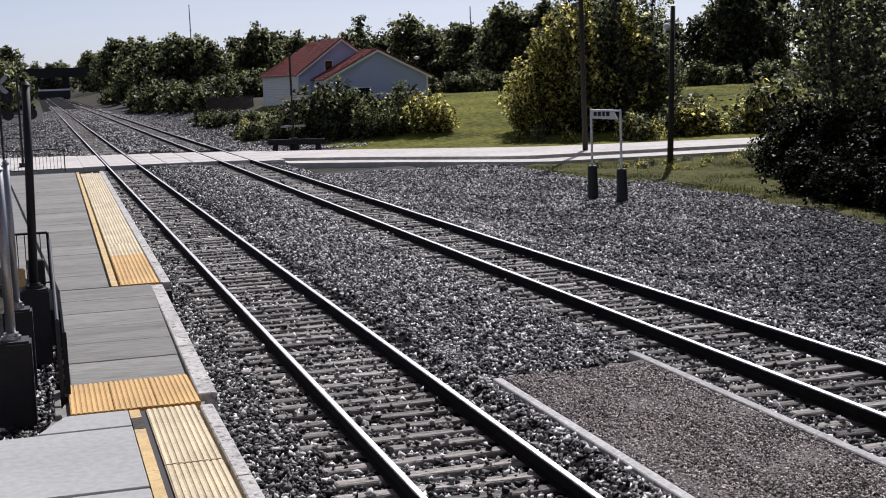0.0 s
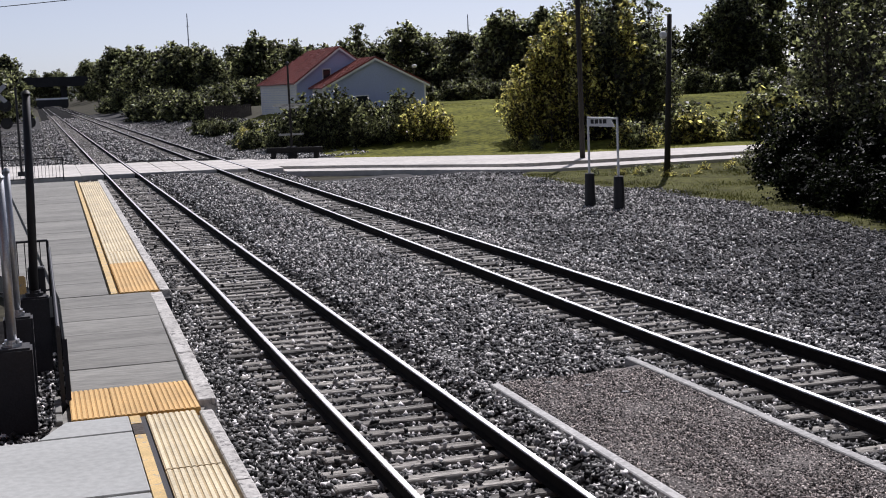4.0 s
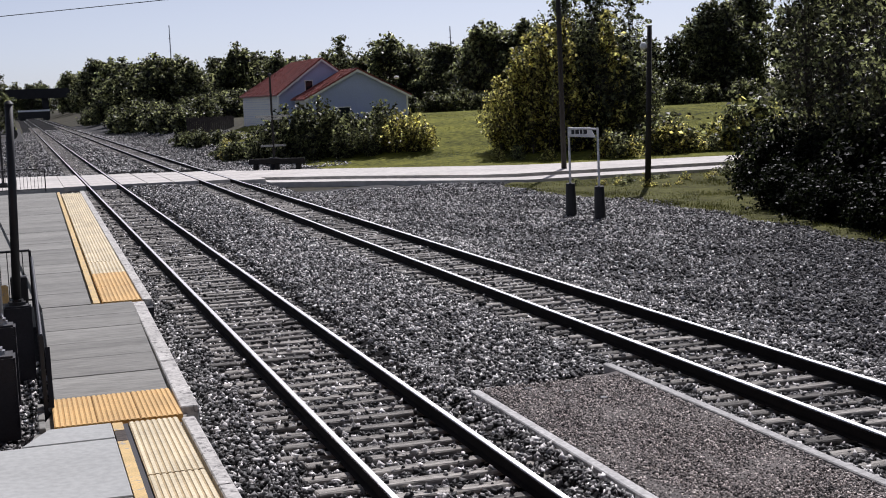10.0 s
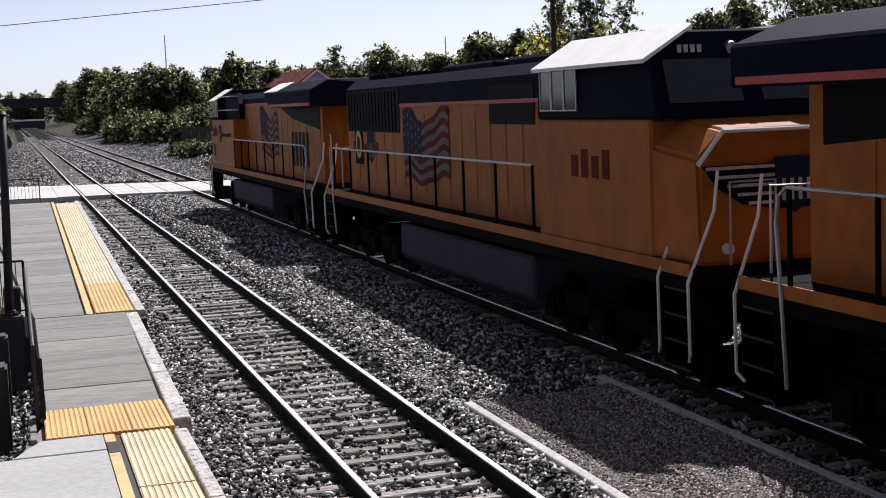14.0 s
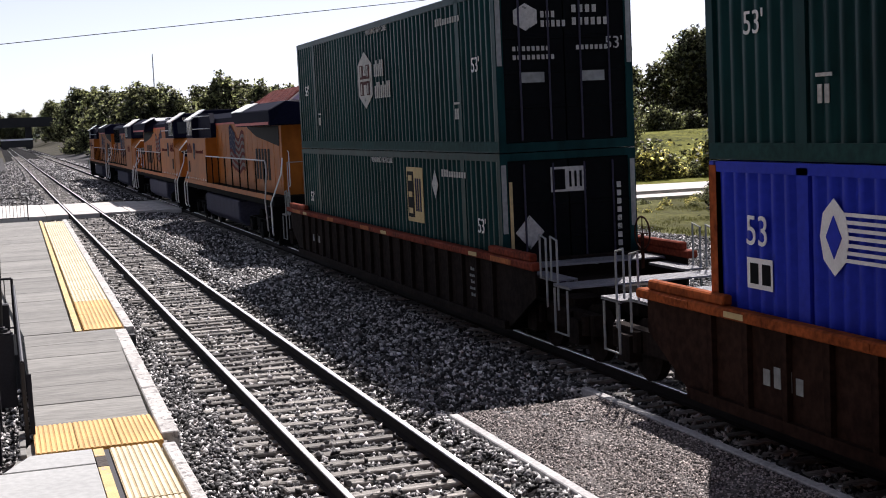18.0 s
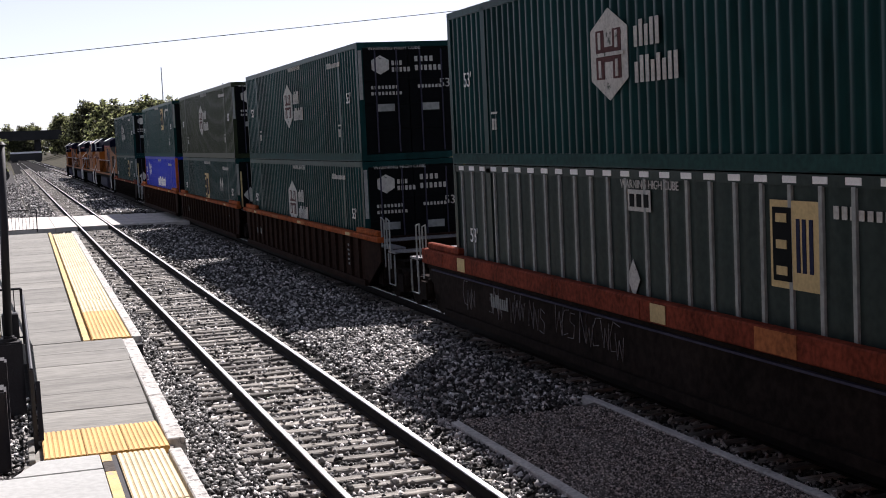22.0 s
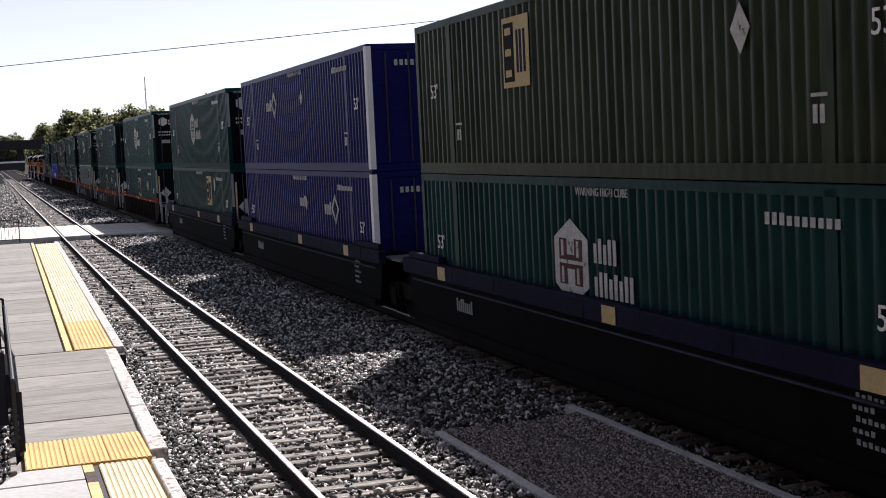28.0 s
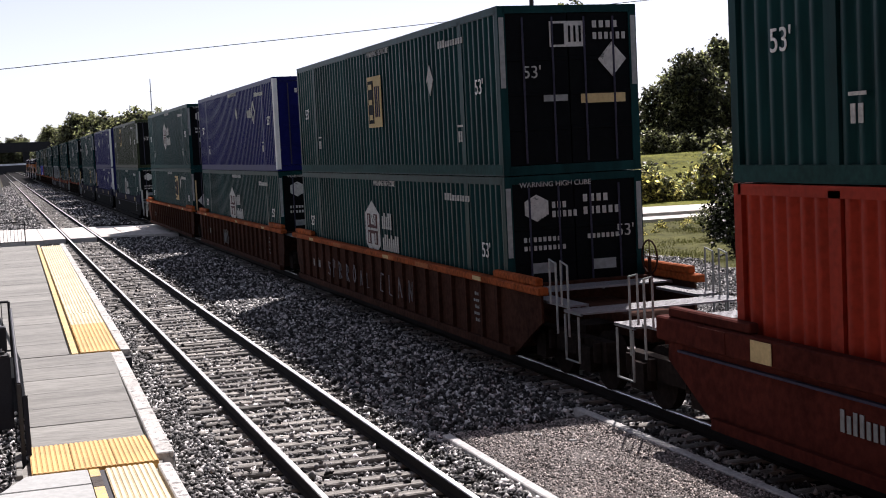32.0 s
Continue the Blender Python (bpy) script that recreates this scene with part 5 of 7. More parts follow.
# ---- the train ----
M.update({
    "loco": mat("armour_yellow", (0.34, 0.105, 0.014), 0.5, scale=0.5, grain=3, var=0.3, bump=0.0, spec=0.12, stretch=(1, 1, 0.7)),
    "locotop": mat("slate_blue_roof", (0.006, 0.007, 0.02), 0.7, scale=1, grain=12, var=0.3, bump=0.03, spec=0.03),
    "under": mat("black_underframe", (0.006, 0.006, 0.006), 0.8, scale=2, grain=20, var=0.4, bump=0.1, spec=0.03),
    "tank": mat("grey_tank", (0.05, 0.05, 0.075), 0.6, scale=1.5, grain=14, var=0.3, bump=0.05, spec=0.03),
    "redline": mat("red_line", (0.4, 0.03, 0.02), 0.5, scale=2, grain=20, var=0.2),
    "rust": mat("rusty_steel", (0.055, 0.024, 0.016), 0.85, scale=1.1, grain=9, var=0.6, bump=0.2, spec=0.03),
    "rustbrown": mat("brown_rusty_steel", (0.03, 0.016, 0.0115), 0.85, scale=1.1, grain=9, var=0.6, bump=0.2, spec=0.03),
    "rustdark": mat("dark_steel", (0.02, 0.015, 0.013), 0.85, scale=1.1, grain=9, var=0.6, bump=0.2, spec=0.03),
    "orange": mat("orange_sill", (0.3, 0.075, 0.022), 0.7, scale=1.3, grain=12, var=0.65, bump=0.08, spec=0.03),
    "redsill": mat("red_sill", (0.18, 0.04, 0.022), 0.7, scale=1.3, grain=12, var=0.65, bump=0.08, spec=0.03),
    "navysill": mat("navy_sill", (0.014, 0.014, 0.032), 0.7, scale=1.3, grain=12, var=0.4, bump=0.08, spec=0.03),
    "sillpale": mat("faded_sill", (0.36, 0.13, 0.05), 0.7, scale=1.3, grain=12, var=0.5, bump=0.08, spec=0.04),
    "grating": mat("galvanised_grating", (0.2, 0.2, 0.21), 0.5, scale=2, grain=20, var=0.3, bump=0.05),
    "oxide": mat("oxide_red", (0.07, 0.016, 0.011), 0.8, scale=1.1, grain=9, var=0.5, bump=0.15, spec=0.03),
    "green": mat("container_green", (0.006, 0.037, 0.038), 0.36, stretch=(1, 1, 0.22), scale=0.9, grain=6, var=0.45, bump=0.04, spec=0.05),
    "rail_green": mat("rail_green", (0.012, 0.05, 0.047), 0.7, scale=0.7, grain=10, var=0.4, bump=0.04, spec=0.1),
    "olive": mat("container_olive", (0.034, 0.044, 0.025), 0.36, stretch=(1, 1, 0.22), scale=0.9, grain=6, var=0.45, bump=0.04, spec=0.05),
    "blue": mat("container_blue", (0.02, 0.038, 0.42), 0.36, scale=0.7, grain=10, var=0.2, bump=0.04, spec=0.05),
    "navy": mat("container_navy", (0.009, 0.011, 0.095), 0.36, scale=0.7, grain=10, var=0.25, bump=0.04, spec=0.05),
    "grey": mat("container_grey", (0.03, 0.045, 0.042), 0.36, scale=0.7, grain=10, var=0.3, bump=0.04, spec=0.05),
    "ribgrey": mat("rib_grey", (0.3, 0.32, 0.31), 0.6, scale=0.7, grain=10, var=0.3, bump=0.04, spec=0.03),
    "red": mat("container_red", (0.3, 0.032, 0.016), 0.42, scale=0.7, grain=10, var=0.3, bump=0.04, spec=0.05),
    "emblem": mat("emblem_yellow", (0.55, 0.43, 0.22), 0.6, scale=2, grain=20, var=0.2, bump=0, spec=0.03),
    "emblemdark": mat("emblem_maroon", (0.1, 0.05, 0.05), 0.6, scale=2, grain=20, var=0.3, bump=0, spec=0.03),
    "flagred": mat("mural_red", (0.12, 0.02, 0.015), 0.6, scale=2, grain=20, var=0.3, bump=0, spec=0.03),
    "mark": worn(mat("marking_white", (0.5, 0.5, 0.47), 0.6, scale=2, grain=20, var=0.3, bump=0, spec=0.03), (0.1, 0.12, 0.11), 0.15, 5),
    "flagwhite": mat("mural_white", (0.17, 0.145, 0.135), 0.6, scale=2, grain=20, var=0.3, bump=0, spec=0.03),
    "flagblue": mat("mural_blue", (0.02, 0.025, 0.06), 0.6, scale=2, grain=20, var=0.3, bump=0, spec=0.03),
    "chalk": mat("faded_chalk", (0.3, 0.3, 0.31), 0.9, scale=3, grain=20, var=0.6, bump=0, spec=0.03),
    # Black for print and openings; on container doors it stands for shade.
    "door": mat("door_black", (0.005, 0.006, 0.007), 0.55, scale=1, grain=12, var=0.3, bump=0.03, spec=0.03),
})


def flat(name, outline, x, material, parent, label="", facing=-1):
    """A thin plate with that outline in (y, z), lying on a side at x."""
    bm = bmesh.new()
    prism(bm, outline, x, x + facing * 0.008, "x")
    return part(name, bm, material, parent, label)


def plate(name, y0, y1, z0, z1, x, material, parent, label="", facing=-1):
    return flat(name, [(y0, z0), (y1, z0), (y1, z1), (y0, z1)], x, material, parent, label, facing)


BARS = {}


def bars_row(y, z, w, h, n, x, material, parent, facing=-1, name="lettering_bar", label="unreadable lettering"):
    """A row of upright bars that stands for lettering; it runs from y towards -y on the train's left side."""
    rng = random.Random(int(w * 100) + n)
    step = w / n
    for i in range(n):
        tall = h if rng.random() < 0.4 else h * 0.78
        key = (round(step, 3), round(tall, 3), material)
        if key not in BARS:
            bm = bmesh.new()
            box(bm, -0.004, 0.004, -step * 0.31, step * 0.31, 0, tall)
            BARS[key] = as_mesh(name, bm, material)
        put_part(name, BARS[key], parent, pose(x + facing * 0.004, y - (i + 0.4) * step, z), label)


WHEEL = bmesh.new()
bar(WHEEL, (-0.07, 0, 0), (0.07, 0, 0), 0.5, n=24)
bar(WHEEL, (-0.1, 0, 0), (-0.07, 0, 0), 0.53, n=24)
WHEEL_MESH = as_mesh("wheel", WHEEL, "under")
WHEEL_SMALL = bmesh.new()
bar(WHEEL_SMALL, (-0.07, 0, 0), (0.07, 0, 0), 0.46, n=20)
WHEEL_SMALL_MESH = as_mesh("wheel", WHEEL_SMALL, "rustdark")


def bogie(parent, y, axles, pitch, mesh, r, material="under"):
    bm = bmesh.new()
    half = (axles - 1) * pitch / 2 + 0.55
    for s in (-1, 1):
        box(bm, s * 1.02 - 0.09, s * 1.02 + 0.09, y - half, y + half, 0.5, 0.82)
        for i in range(axles):
            a = y + (i - (axles - 1) / 2) * pitch
            box(bm, s * 1.12 - 0.1, s * 1.12 + 0.1, a - 0.2, a + 0.2, 0.33, 0.72)
            bar(bm, (s * 1.14, a + 0.33, 0.5), (s * 1.14, a + 0.33, 0.8), 0.08, n=8)
            bar(bm, (s * 1.14, a - 0.33, 0.5), (s * 1.14, a - 0.33, 0.8), 0.08, n=8)
    box(bm, -0.95, 0.95, y - 0.35, y + 0.35, 0.55, 0.95)
    b = part("truck", bm, material, parent)
    for i in range(axles):
        a = y + (i - (axles - 1) / 2) * pitch
        for s in (-1, 1):
            put_part("wheel", mesh, b, pose(s * 0.755, a, r, 0, 0, 0 if s < 0 else 180))
    return b


def mural(parent, y0, y1, z0, z1, x, facing, canton_first):
    """A waving striped flag painted on the hood."""
    n, rows = 26, 11
    w = y0 - y1

    def at(u, v):
        dz = 0.16 * math.sin(u * 7.5 + 0.6) + 0.05 * math.sin(u * 17)
        return (y0 - w * u, z0 + (z1 - z0) * v + dz * (0.6 + 0.4 * v) - 0.1 * u)
    for mt, pick in (("flagred", 0), ("flagwhite", 1)):
        bm = bmesh.new()
        for r in range(rows):
            if r % 2 != pick:
                continue
            for i in range(n):
                u0, u1 = i / n, (i + 1) / n
                v0, v1 = r / rows, (r + 1) / rows
                box_pts = [at(u0, v0), at(u1, v0), at(u1, v1), at(u0, v1)]
                bm.faces.new([bm.verts.new((x + facing * 0.008, a, b)) for a, b in box_pts])
        bmesh.ops.remove_doubles(bm, verts=bm.verts[:], dist=0.0005)
        part("mural_stripes", bm, mt, parent, "painted wavy flag stripes")
    bm = bmesh.new()
    c0, c1 = (0.0, 0.42) if canton_first else (0.58, 1.0)
    for i in range(10):
        u0, u1 = c0 + (c1 - c0) * i / 10, c0 + (c1 - c0) * (i + 1) / 10
        bm.faces.new([bm.verts.new((x + facing * 0.013, a, b)) for a, b in (at(u0, 0.45), at(u1, 0.45), at(u1, 1.06), at(u0, 1.06))])
    c = part("mural_canton", bm, "flagblue", parent, "painted dark blue canton")
    bm = bmesh.new()
    for i in range(5):
        for j in range(4):
            a, b = at(c0 + (c1 - c0) * (i + 0.5) / 5, 0.52 + j * 0.14)
            box(bm, x + facing * 0.014, x + facing * 0.017, a - 0.035, a + 0.035, b - 0.035, b + 0.035)
    part("mural_stars", bm, "flagwhite", c, "small painted stars")


def shield(parent, y, z, s, x, facing):
    flat("shield", [(y - 0.5 * s, z + 0.6 * s), (y + 0.5 * s, z + 0.6 * s), (y + 0.55 * s, z - 0.1 * s), (y + 0.3 * s, z - 0.55 * s), (y, z - 0.72 * s), (y - 0.3 * s, z - 0.55 * s), (y - 0.55 * s, z - 0.1 * s)],
         x, "flagblue", parent, "dark shield emblem", facing)
    bm = bmesh.new()
    for i in range(5):
        a = y + (i - 2) * 0.2 * s
        box(bm, min(x + facing * 0.009, x + facing * 0.014), max(x + facing * 0.009, x + facing * 0.014), a - 0.05 * s, a + 0.05 * s, z - 0.5 * s, z + 0.1 * s)
    part("shield_stripes", bm, "flagwhite", parent, "pale stripes of the shield")


def loco(kind, label):
    """A six-axle diesel; its cab end points along +y. kind 0: long with radiator wings, 1: with a grille behind the hood."""
    t = thing("locomotive", label, "locomotive", group="locomotives")
    bm = bmesh.new()
    box(bm, -1.5, 1.5, -10.6, 10.5, 1.42, 1.74)
    bevelled(bm, 0.03, 1)
    part("frame", bm, "under", t)
    for s in (-1, 1):
        bm = bmesh.new()
        box(bm, min(s * 1.5, s * 1.525), max(s * 1.5, s * 1.525), -10.4, 10.4, 1.62, 1.78)
        part("sill_stripe", bm, "loco", t, "yellow sill stripe")
    # low wide nose and cab base
    back = 3.6 if kind == 0 else 5.2
    bm = bmesh.new()
    prism(bm, [(back, 1.74), (9.3, 1.74), (9.3, 3.6), (back, 3.6)], -1.48, 1.48, "x")
    bevelled(bm, 0.04, 1)
    nose = part("cab_base", bm, "loco", t)
    bm = bmesh.new()
    prism(bm, [(-1.46, 1.74), (1.46, 1.74), (1.46, 3.25), (1.05, 3.62), (-1.05, 3.62), (-1.46, 3.25)], 9.2, 10.2, "y")
    for v in bm.verts:
        if v.co.y > 10:
            v.co.x *= 0.93
            v.co.z -= 0.16 if v.co.z > 3 else 0
            v.co.y += 0.15 if v.co.z > 3 else 0.22
    bevelled(bm, 0.05, 2)
    front = part("nose", bm, "loco", t)
    bm = bmesh.new()
    tube(bm, [(-1.36, 10.37, 3.02), (-1.0, 10.37, 3.44), (1.0, 10.37, 3.44), (1.36, 10.37, 3.02)], 0.035)
    part("nose_trim", bm, "white", front, "white line along the nose's upper edge")
    bm = bmesh.new()
    c0 = 7.4 if kind == 0 else 5.2
    prism(bm, [(c0, 3.6), (9.5, 3.6), (9.17, 4.38), (9.0, 4.78), (c0, 4.8), (c0, 4.38)], -1.46, 1.46, "x")
    for v in bm.verts:                     # the roof slopes down to the side windows
        if v.co.z > 4.5:
            v.co.x *= 0.58
    bevelled(bm, 0.03, 1)
    cab = part("cab", bm, "locotop", t)
    for s in (-1, 1):
        # pale slope of the cab roof: sun glare put into a white plate
        bm = bmesh.new()
        a = [(s * 1.56, 4.345), (s * 1.57, 4.4), (s * 0.84, 4.84), (s * 0.82, 4.81)]
        prism(bm, a, c0 + 0.05, 9.3, "y")
        part("roof_glare", bm, "white", cab, "sloping cab roof edge, sun glare put in as white")
        for a, b in ((c0 + 0.2, c0 + 0.62), (c0 + 0.68, c0 + 1.12), (c0 + 1.18, c0 + 1.62)):
            w = plate("side_window", a, b, 3.75, 4.38, s * 1.462, "window", cab, "dark cab window", s)
            bm = bmesh.new()
            for y0, y1, z0, z1 in ((a - 0.025, a, 3.73, 4.4), (b, b + 0.025, 3.73, 4.4), (a, b, 4.38, 4.4), (a, b, 3.73, 3.75)):
                box(bm, min(s * 1.462, s * 1.482), max(s * 1.462, s * 1.482), y0, y1, z0, z1)
            part("window_frame", bm, "steel", w, "pale window frame")
    for x0, x1 in ((-1.25, -0.15), (0.15, 1.25)):
        bm = bmesh.new()
        prism(bm, [(9.43, 3.8), (9.21, 4.38), (9.225, 4.385), (9.445, 3.805)], x0, x1, "x")
        part("windscreen", bm, "window", cab, "dark windscreen")
    for s in (-1, 1):
        bm = bmesh.new()
        bar(bm, (s * 0.16, 8.98, 4.56), (s * 0.16, 9.16, 4.52), 0.085, n=14)
        part("headlight", bm, "steel", cab)
        for i in range(4):
            bm = bmesh.new()
            box(bm, s * 0.8 - 0.19 + i * 0.1, s * 0.8 - 0.13 + i * 0.1, 9.05, 9.13, 4.46, 4.58)
            part("number_bar", bm, "mark", cab, "pale number as plain bars")
        bm = bmesh.new()
        bar(bm, (s * 1.0, 10.4, 1.95), (s * 1.0, 10.5, 1.95), 0.07, n=12)
        part("ditch_light", bm, "white", t)
    # hood
    bm = bmesh.new()
    ht = 4.18 if kind == 0 else 3.95
    prism(bm, [(-0.98, 1.74), (0.98, 1.74), (0.98, ht), (-0.98, ht)], -9.7, c0, "y")
    hood = part("hood", bm, "loco", t)
    bm = bmesh.new()
    prism(bm, [(-1.0, ht), (1.0, ht), (1.0, 4.36), (0.74, 4.57), (-0.74, 4.57), (-1.0, 4.36)], -9.7, c0, "y")
    part("hood_roof", bm, "locotop", t, "dark slate hood roof")
    for s in (-1, 1):
        bm = bmesh.new()
        box(bm, min(s * 1.0, s * 1.012), max(s * 1.0, s * 1.012), -3.5 if kind == 0 else -4.55, c0, ht - 0.07, ht)
        part("red_line", bm, "redline", hood, "thin red line")
        doors = 17
        for i in range(doors):
            y0 = -9.4 + i * (c0 + 9.2) / doors
            bm = bmesh.new()
            box(bm, min(s * 0.98, s * 0.992), max(s * 0.98, s * 0.992), y0 + 0.02, y0 + (c0 + 9.2) / doors - 0.03, 2.0, ht - 0.25)
            part("hood_door", bm, "loco", hood)
    if kind == 0:
        bm = bmesh.new()
        prism(bm, [(-1.5, 3.97), (1.5, 3.97), (1.5, 4.46), (0.9, 4.74), (-0.9, 4.74), (-1.5, 4.46)], -10.55, -3.3, "y")
        for v in bm.verts:                 # its front end leans back under the wings
            if v.co.y > -4:
                v.co.y -= 0.9 if v.co.z < 4.2 else 0
            elif v.co.z > 4.6:
                v.co.y += 0.35
        bevelled(bm, 0.03, 1)
        rad = part("radiator", bm, "locotop", t, "dark overhanging radiator housing")
        # Pale slopes: sun and sky glare on the dark housing, put into the colour.
        bm = bmesh.new()
        prism(bm, [(-3.35, 4.74), (-3.3, 4.6), (-2.3, 4.56), (-2.35, 4.6)], -0.95, 0.95, "x")
        part("radiator_glare", bm, "steel", rad, "sloping radiator front, sky glare put into its pale colour")
        for s in (-1, 1):
            bm = bmesh.new()
            prism(bm, [(s * 1.49, 4.475), (s * 1.49, 4.5), (s * 0.9, 4.775), (s * 0.9, 4.75)], -5.6, -3.3, "y")
            part("radiator_glare", bm, "white", rad, "slope of the radiator housing, sun glare put in as white")
            bm = bmesh.new()
            box(bm, min(s * 1.5, s * 1.512), max(s * 1.5, s * 1.512), -10.4, -4.2, 4.0, 4.09)
            part("red_line", bm, "redline", rad, "thin red line")
        for s in (-1, 1):
            for i in range(5):
                lv = plate("louvre", -7.7 + i * 0.55, -7.4 + i * 0.55, 2.15, 3.2, s * 0.994, "door", hood, "dark louvre opening", s)
                plate("louvre_edge", -7.36 + i * 0.55, -7.33 + i * 0.55, 2.1, 3.2, s * 0.996, "flagwhite", lv, "pale edge of the opening", s)
            bm = bmesh.new()
            prism(bm, [(-9.4, 3.96), (-3.6, 3.96), (-5.4, 3.62), (-9.4, 3.3)], min(s * 0.99, s * 1.0), max(s * 0.99, s * 1.0), "x")
            part("recess", bm, "door", hood)
            # slate recess between cab and hood, with pale rails
            bm = bmesh.new()
            prism(bm, [(3.7, 3.6), (7.4, 3.6), (7.4, 4.62), (4.2, 4.62), (3.7, 4.2)], min(s * 0.99, s * 1.2), max(s * 0.99, s * 1.2), "x")
            part("side_box", bm, "locotop", hood, "dark slate side box")
            for z in (3.98, 4.5):
                bm = bmesh.new()
                tube(bm, [(s * 1.45, 7.35, z), (s * 1.45, 4.1, z), (s * 1.22, 3.9, z)], 0.022)
                part("roof_rail", bm, "steel", hood, "pale hand rail")
    else:
        for s in (-1, 1):
            g = plate("grille", -9.55, -4.6, 3.28, 4.3, s * 1.004, "door", hood, "black radiator grille", s)
            bm = bmesh.new()
            for i in range(16):
                y = -9.4 + i * 0.3
                box(bm, min(s * 1.012, s * 1.03), max(s * 1.012, s * 1.03), y, y + 0.04, 3.32, 4.26)
            part("grille_frame", bm, "door", g)
            plate("grille", 1.6, 3.9, 3.5, 4.22, s * 1.0, "door", hood, "black intake grille", s)
        for y in (-8.6, -6.9, -5.2):
            bm = bmesh.new()
            bar(bm, (0, y, 4.5), (0, y, 4.68), 0.62, n=20)
            part("fan", bm, "locotop", t)
        for y0, y1 in ((-2.5, 0.8), (1.5, 3.8)):
            bm = bmesh.new()
            box(bm, -0.6, 0.6, y0, y1, 4.5, 4.72)
            bevelled(bm, 0.05, 1)
            part("exhaust_housing", bm, "locotop", t)
    # murals and markings
    for s in (-1, 1):
        if kind == 0:
            mural(hood, 0.35, -2.95, 2.4, 3.8, s * 1.0, s, True)
            bars_row(9.2, 2.95, 1.5, 0.42, 4, s * 1.49 - (0.008 if s > 0 else 0), "flagred", nose, s, "number_bar", "number as plain red bars")
            shield(nose, 7.0, 3.05, 0.55, s * 1.49, s)
            bars_row(6.5, 2.95, 2.2, 0.14, 14, s * 1.49 - (0.008 if s > 0 else 0), "flagred", nose, s)
            plate("door_window", 8.55, 8.95, 2.1, 2.6, s * 1.487, "door", nose, "dark opening in the cab side", s)
            for i in range(9):
                bm = bmesh.new()
                bar(bm, (s * 1.485, 9.6 - i * 0.7, 1.86), (s * 1.5, 9.6 - i * 0.7, 1.86), 0.035, n=8)
                part("reflector", bm, "white", nose, "small white reflector")
        else:
            mural(hood, -0.9, -4.3, 2.3, 3.7, s * 1.0, s, False)
            shield(hood, -7.3, 2.95, 0.62, s * 1.0, s)
            plate("emblem_plate", -8.9, -8.1, 2.45, 3.35, s * 1.0, "rustdark", hood, "dark plate with a round yellow emblem", s)
            flat("emblem_disc", [(-8.5 + 0.3 * math.cos(i * 0.4488), 2.95 + 0.36 * math.sin(i * 0.4488)) for i in range(14)], s * 1.009, "emblem", hood, "round yellow emblem", s)
            flat("emblem_hub", [(-8.5 + 0.18 * math.cos(i * 0.4488), 2.95 + 0.22 * math.sin(i * 0.4488)) for i in range(14)], s * 1.018, "flagred", hood, "red hub of the emblem", s)
            bars_row(-6.6, 2.75, 2.6, 0.28, 9, s * 1.0 - (0.008 if s > 0 else 0), "flagred", hood, s)
            bars_row(8.0, 2.75, 1.5, 0.42, 4, s * 1.49 - (0.008 if s > 0 else 0), "flagred", nose, s, "number_bar", "number as plain red bars")
    # wings on the nose
    bm = bmesh.new()
    prism(bm, [(-1.3, 3.0), (-0.3, 3.0), (0.3, 3.0), (1.3, 3.0), (1.1, 2.72), (0.75, 2.5), (0.3, 2.42), (-0.3, 2.42), (-0.75, 2.5), (-1.1, 2.72)], 10.36, 10.425, "y")
    wings = part("wing_emblem", bm, "locotop", front, "dark winged emblem on the nose")
    for s in (-1, 1):
        for i in range(5):
            bm = bmesh.new()
            w = 1.28 - i * 0.15
            box(bm, min(s * 0.3, s * w), max(s * 0.3, s * w), 10.424, 10.434, 2.95 - i * 0.115, 2.99 - i * 0.115)
            part("feather", bm, "mark", wings, "pale feather line")
    bm = bmesh.new()
    prism(bm, [(-0.28, 3.08), (0.28, 3.08), (0.3, 2.6), (0.0, 2.36), (-0.3, 2.6)], 10.38, 10.445, "y")
    sh = part("nose_shield", bm, "flagblue", front, "dark shield on the nose")
    for k in (-0.18, -0.06, 0.06, 0.18):
        bm = bmesh.new()
        box(bm, k - 0.025, k + 0.025, 10.444, 10.452, 2.52, 2.8)
        part("shield_stripe", bm, "mark", sh, "pale stripe of the shield")
    # fuel tank
    bm = bmesh.new()
    prism(bm, [(-1.1, 0.35), (1.1, 0.35), (1.42, 0.6), (1.42, 1.32), (-1.42, 1.32), (-1.42, 0.6)], -3.4, 4.7, "y")
    bevelled(bm, 0.05, 1)
    part("fuel_tank", bm, "tank", t, "grey fuel tank")
    for y in (-6.75, 6.85):
        bogie(t, y, 3, 2.0, WHEEL_MESH, 0.53)
    # steps and rails
    for s in (-1, 1):
        for e in (-1, 1):
            st = bmesh.new()
            c = e * 10.0
            prism(st, [(s * 1.1, c - 0.38), (s * 1.5, c - 0.38), (s * 1.5, c - 0.35), (s * 1.13, c - 0.35), (s * 1.13, c + 0.35), (s * 1.5, c + 0.35), (s * 1.5, c + 0.38), (s * 1.1, c + 0.38)], 0.35, 1.45, "z")
            well = part("step_well", st, "under", t, "black boarding step well")
            for i in range(4):
                bm = bmesh.new()
                box(bm, min(s * 1.15, s * 1.5), max(s * 1.15, s * 1.5), c - 0.35, c + 0.35, 0.38 + i * 0.34, 0.42 + i * 0.34)
                bd = part("step", bm, "under", well)
                bm = bmesh.new()
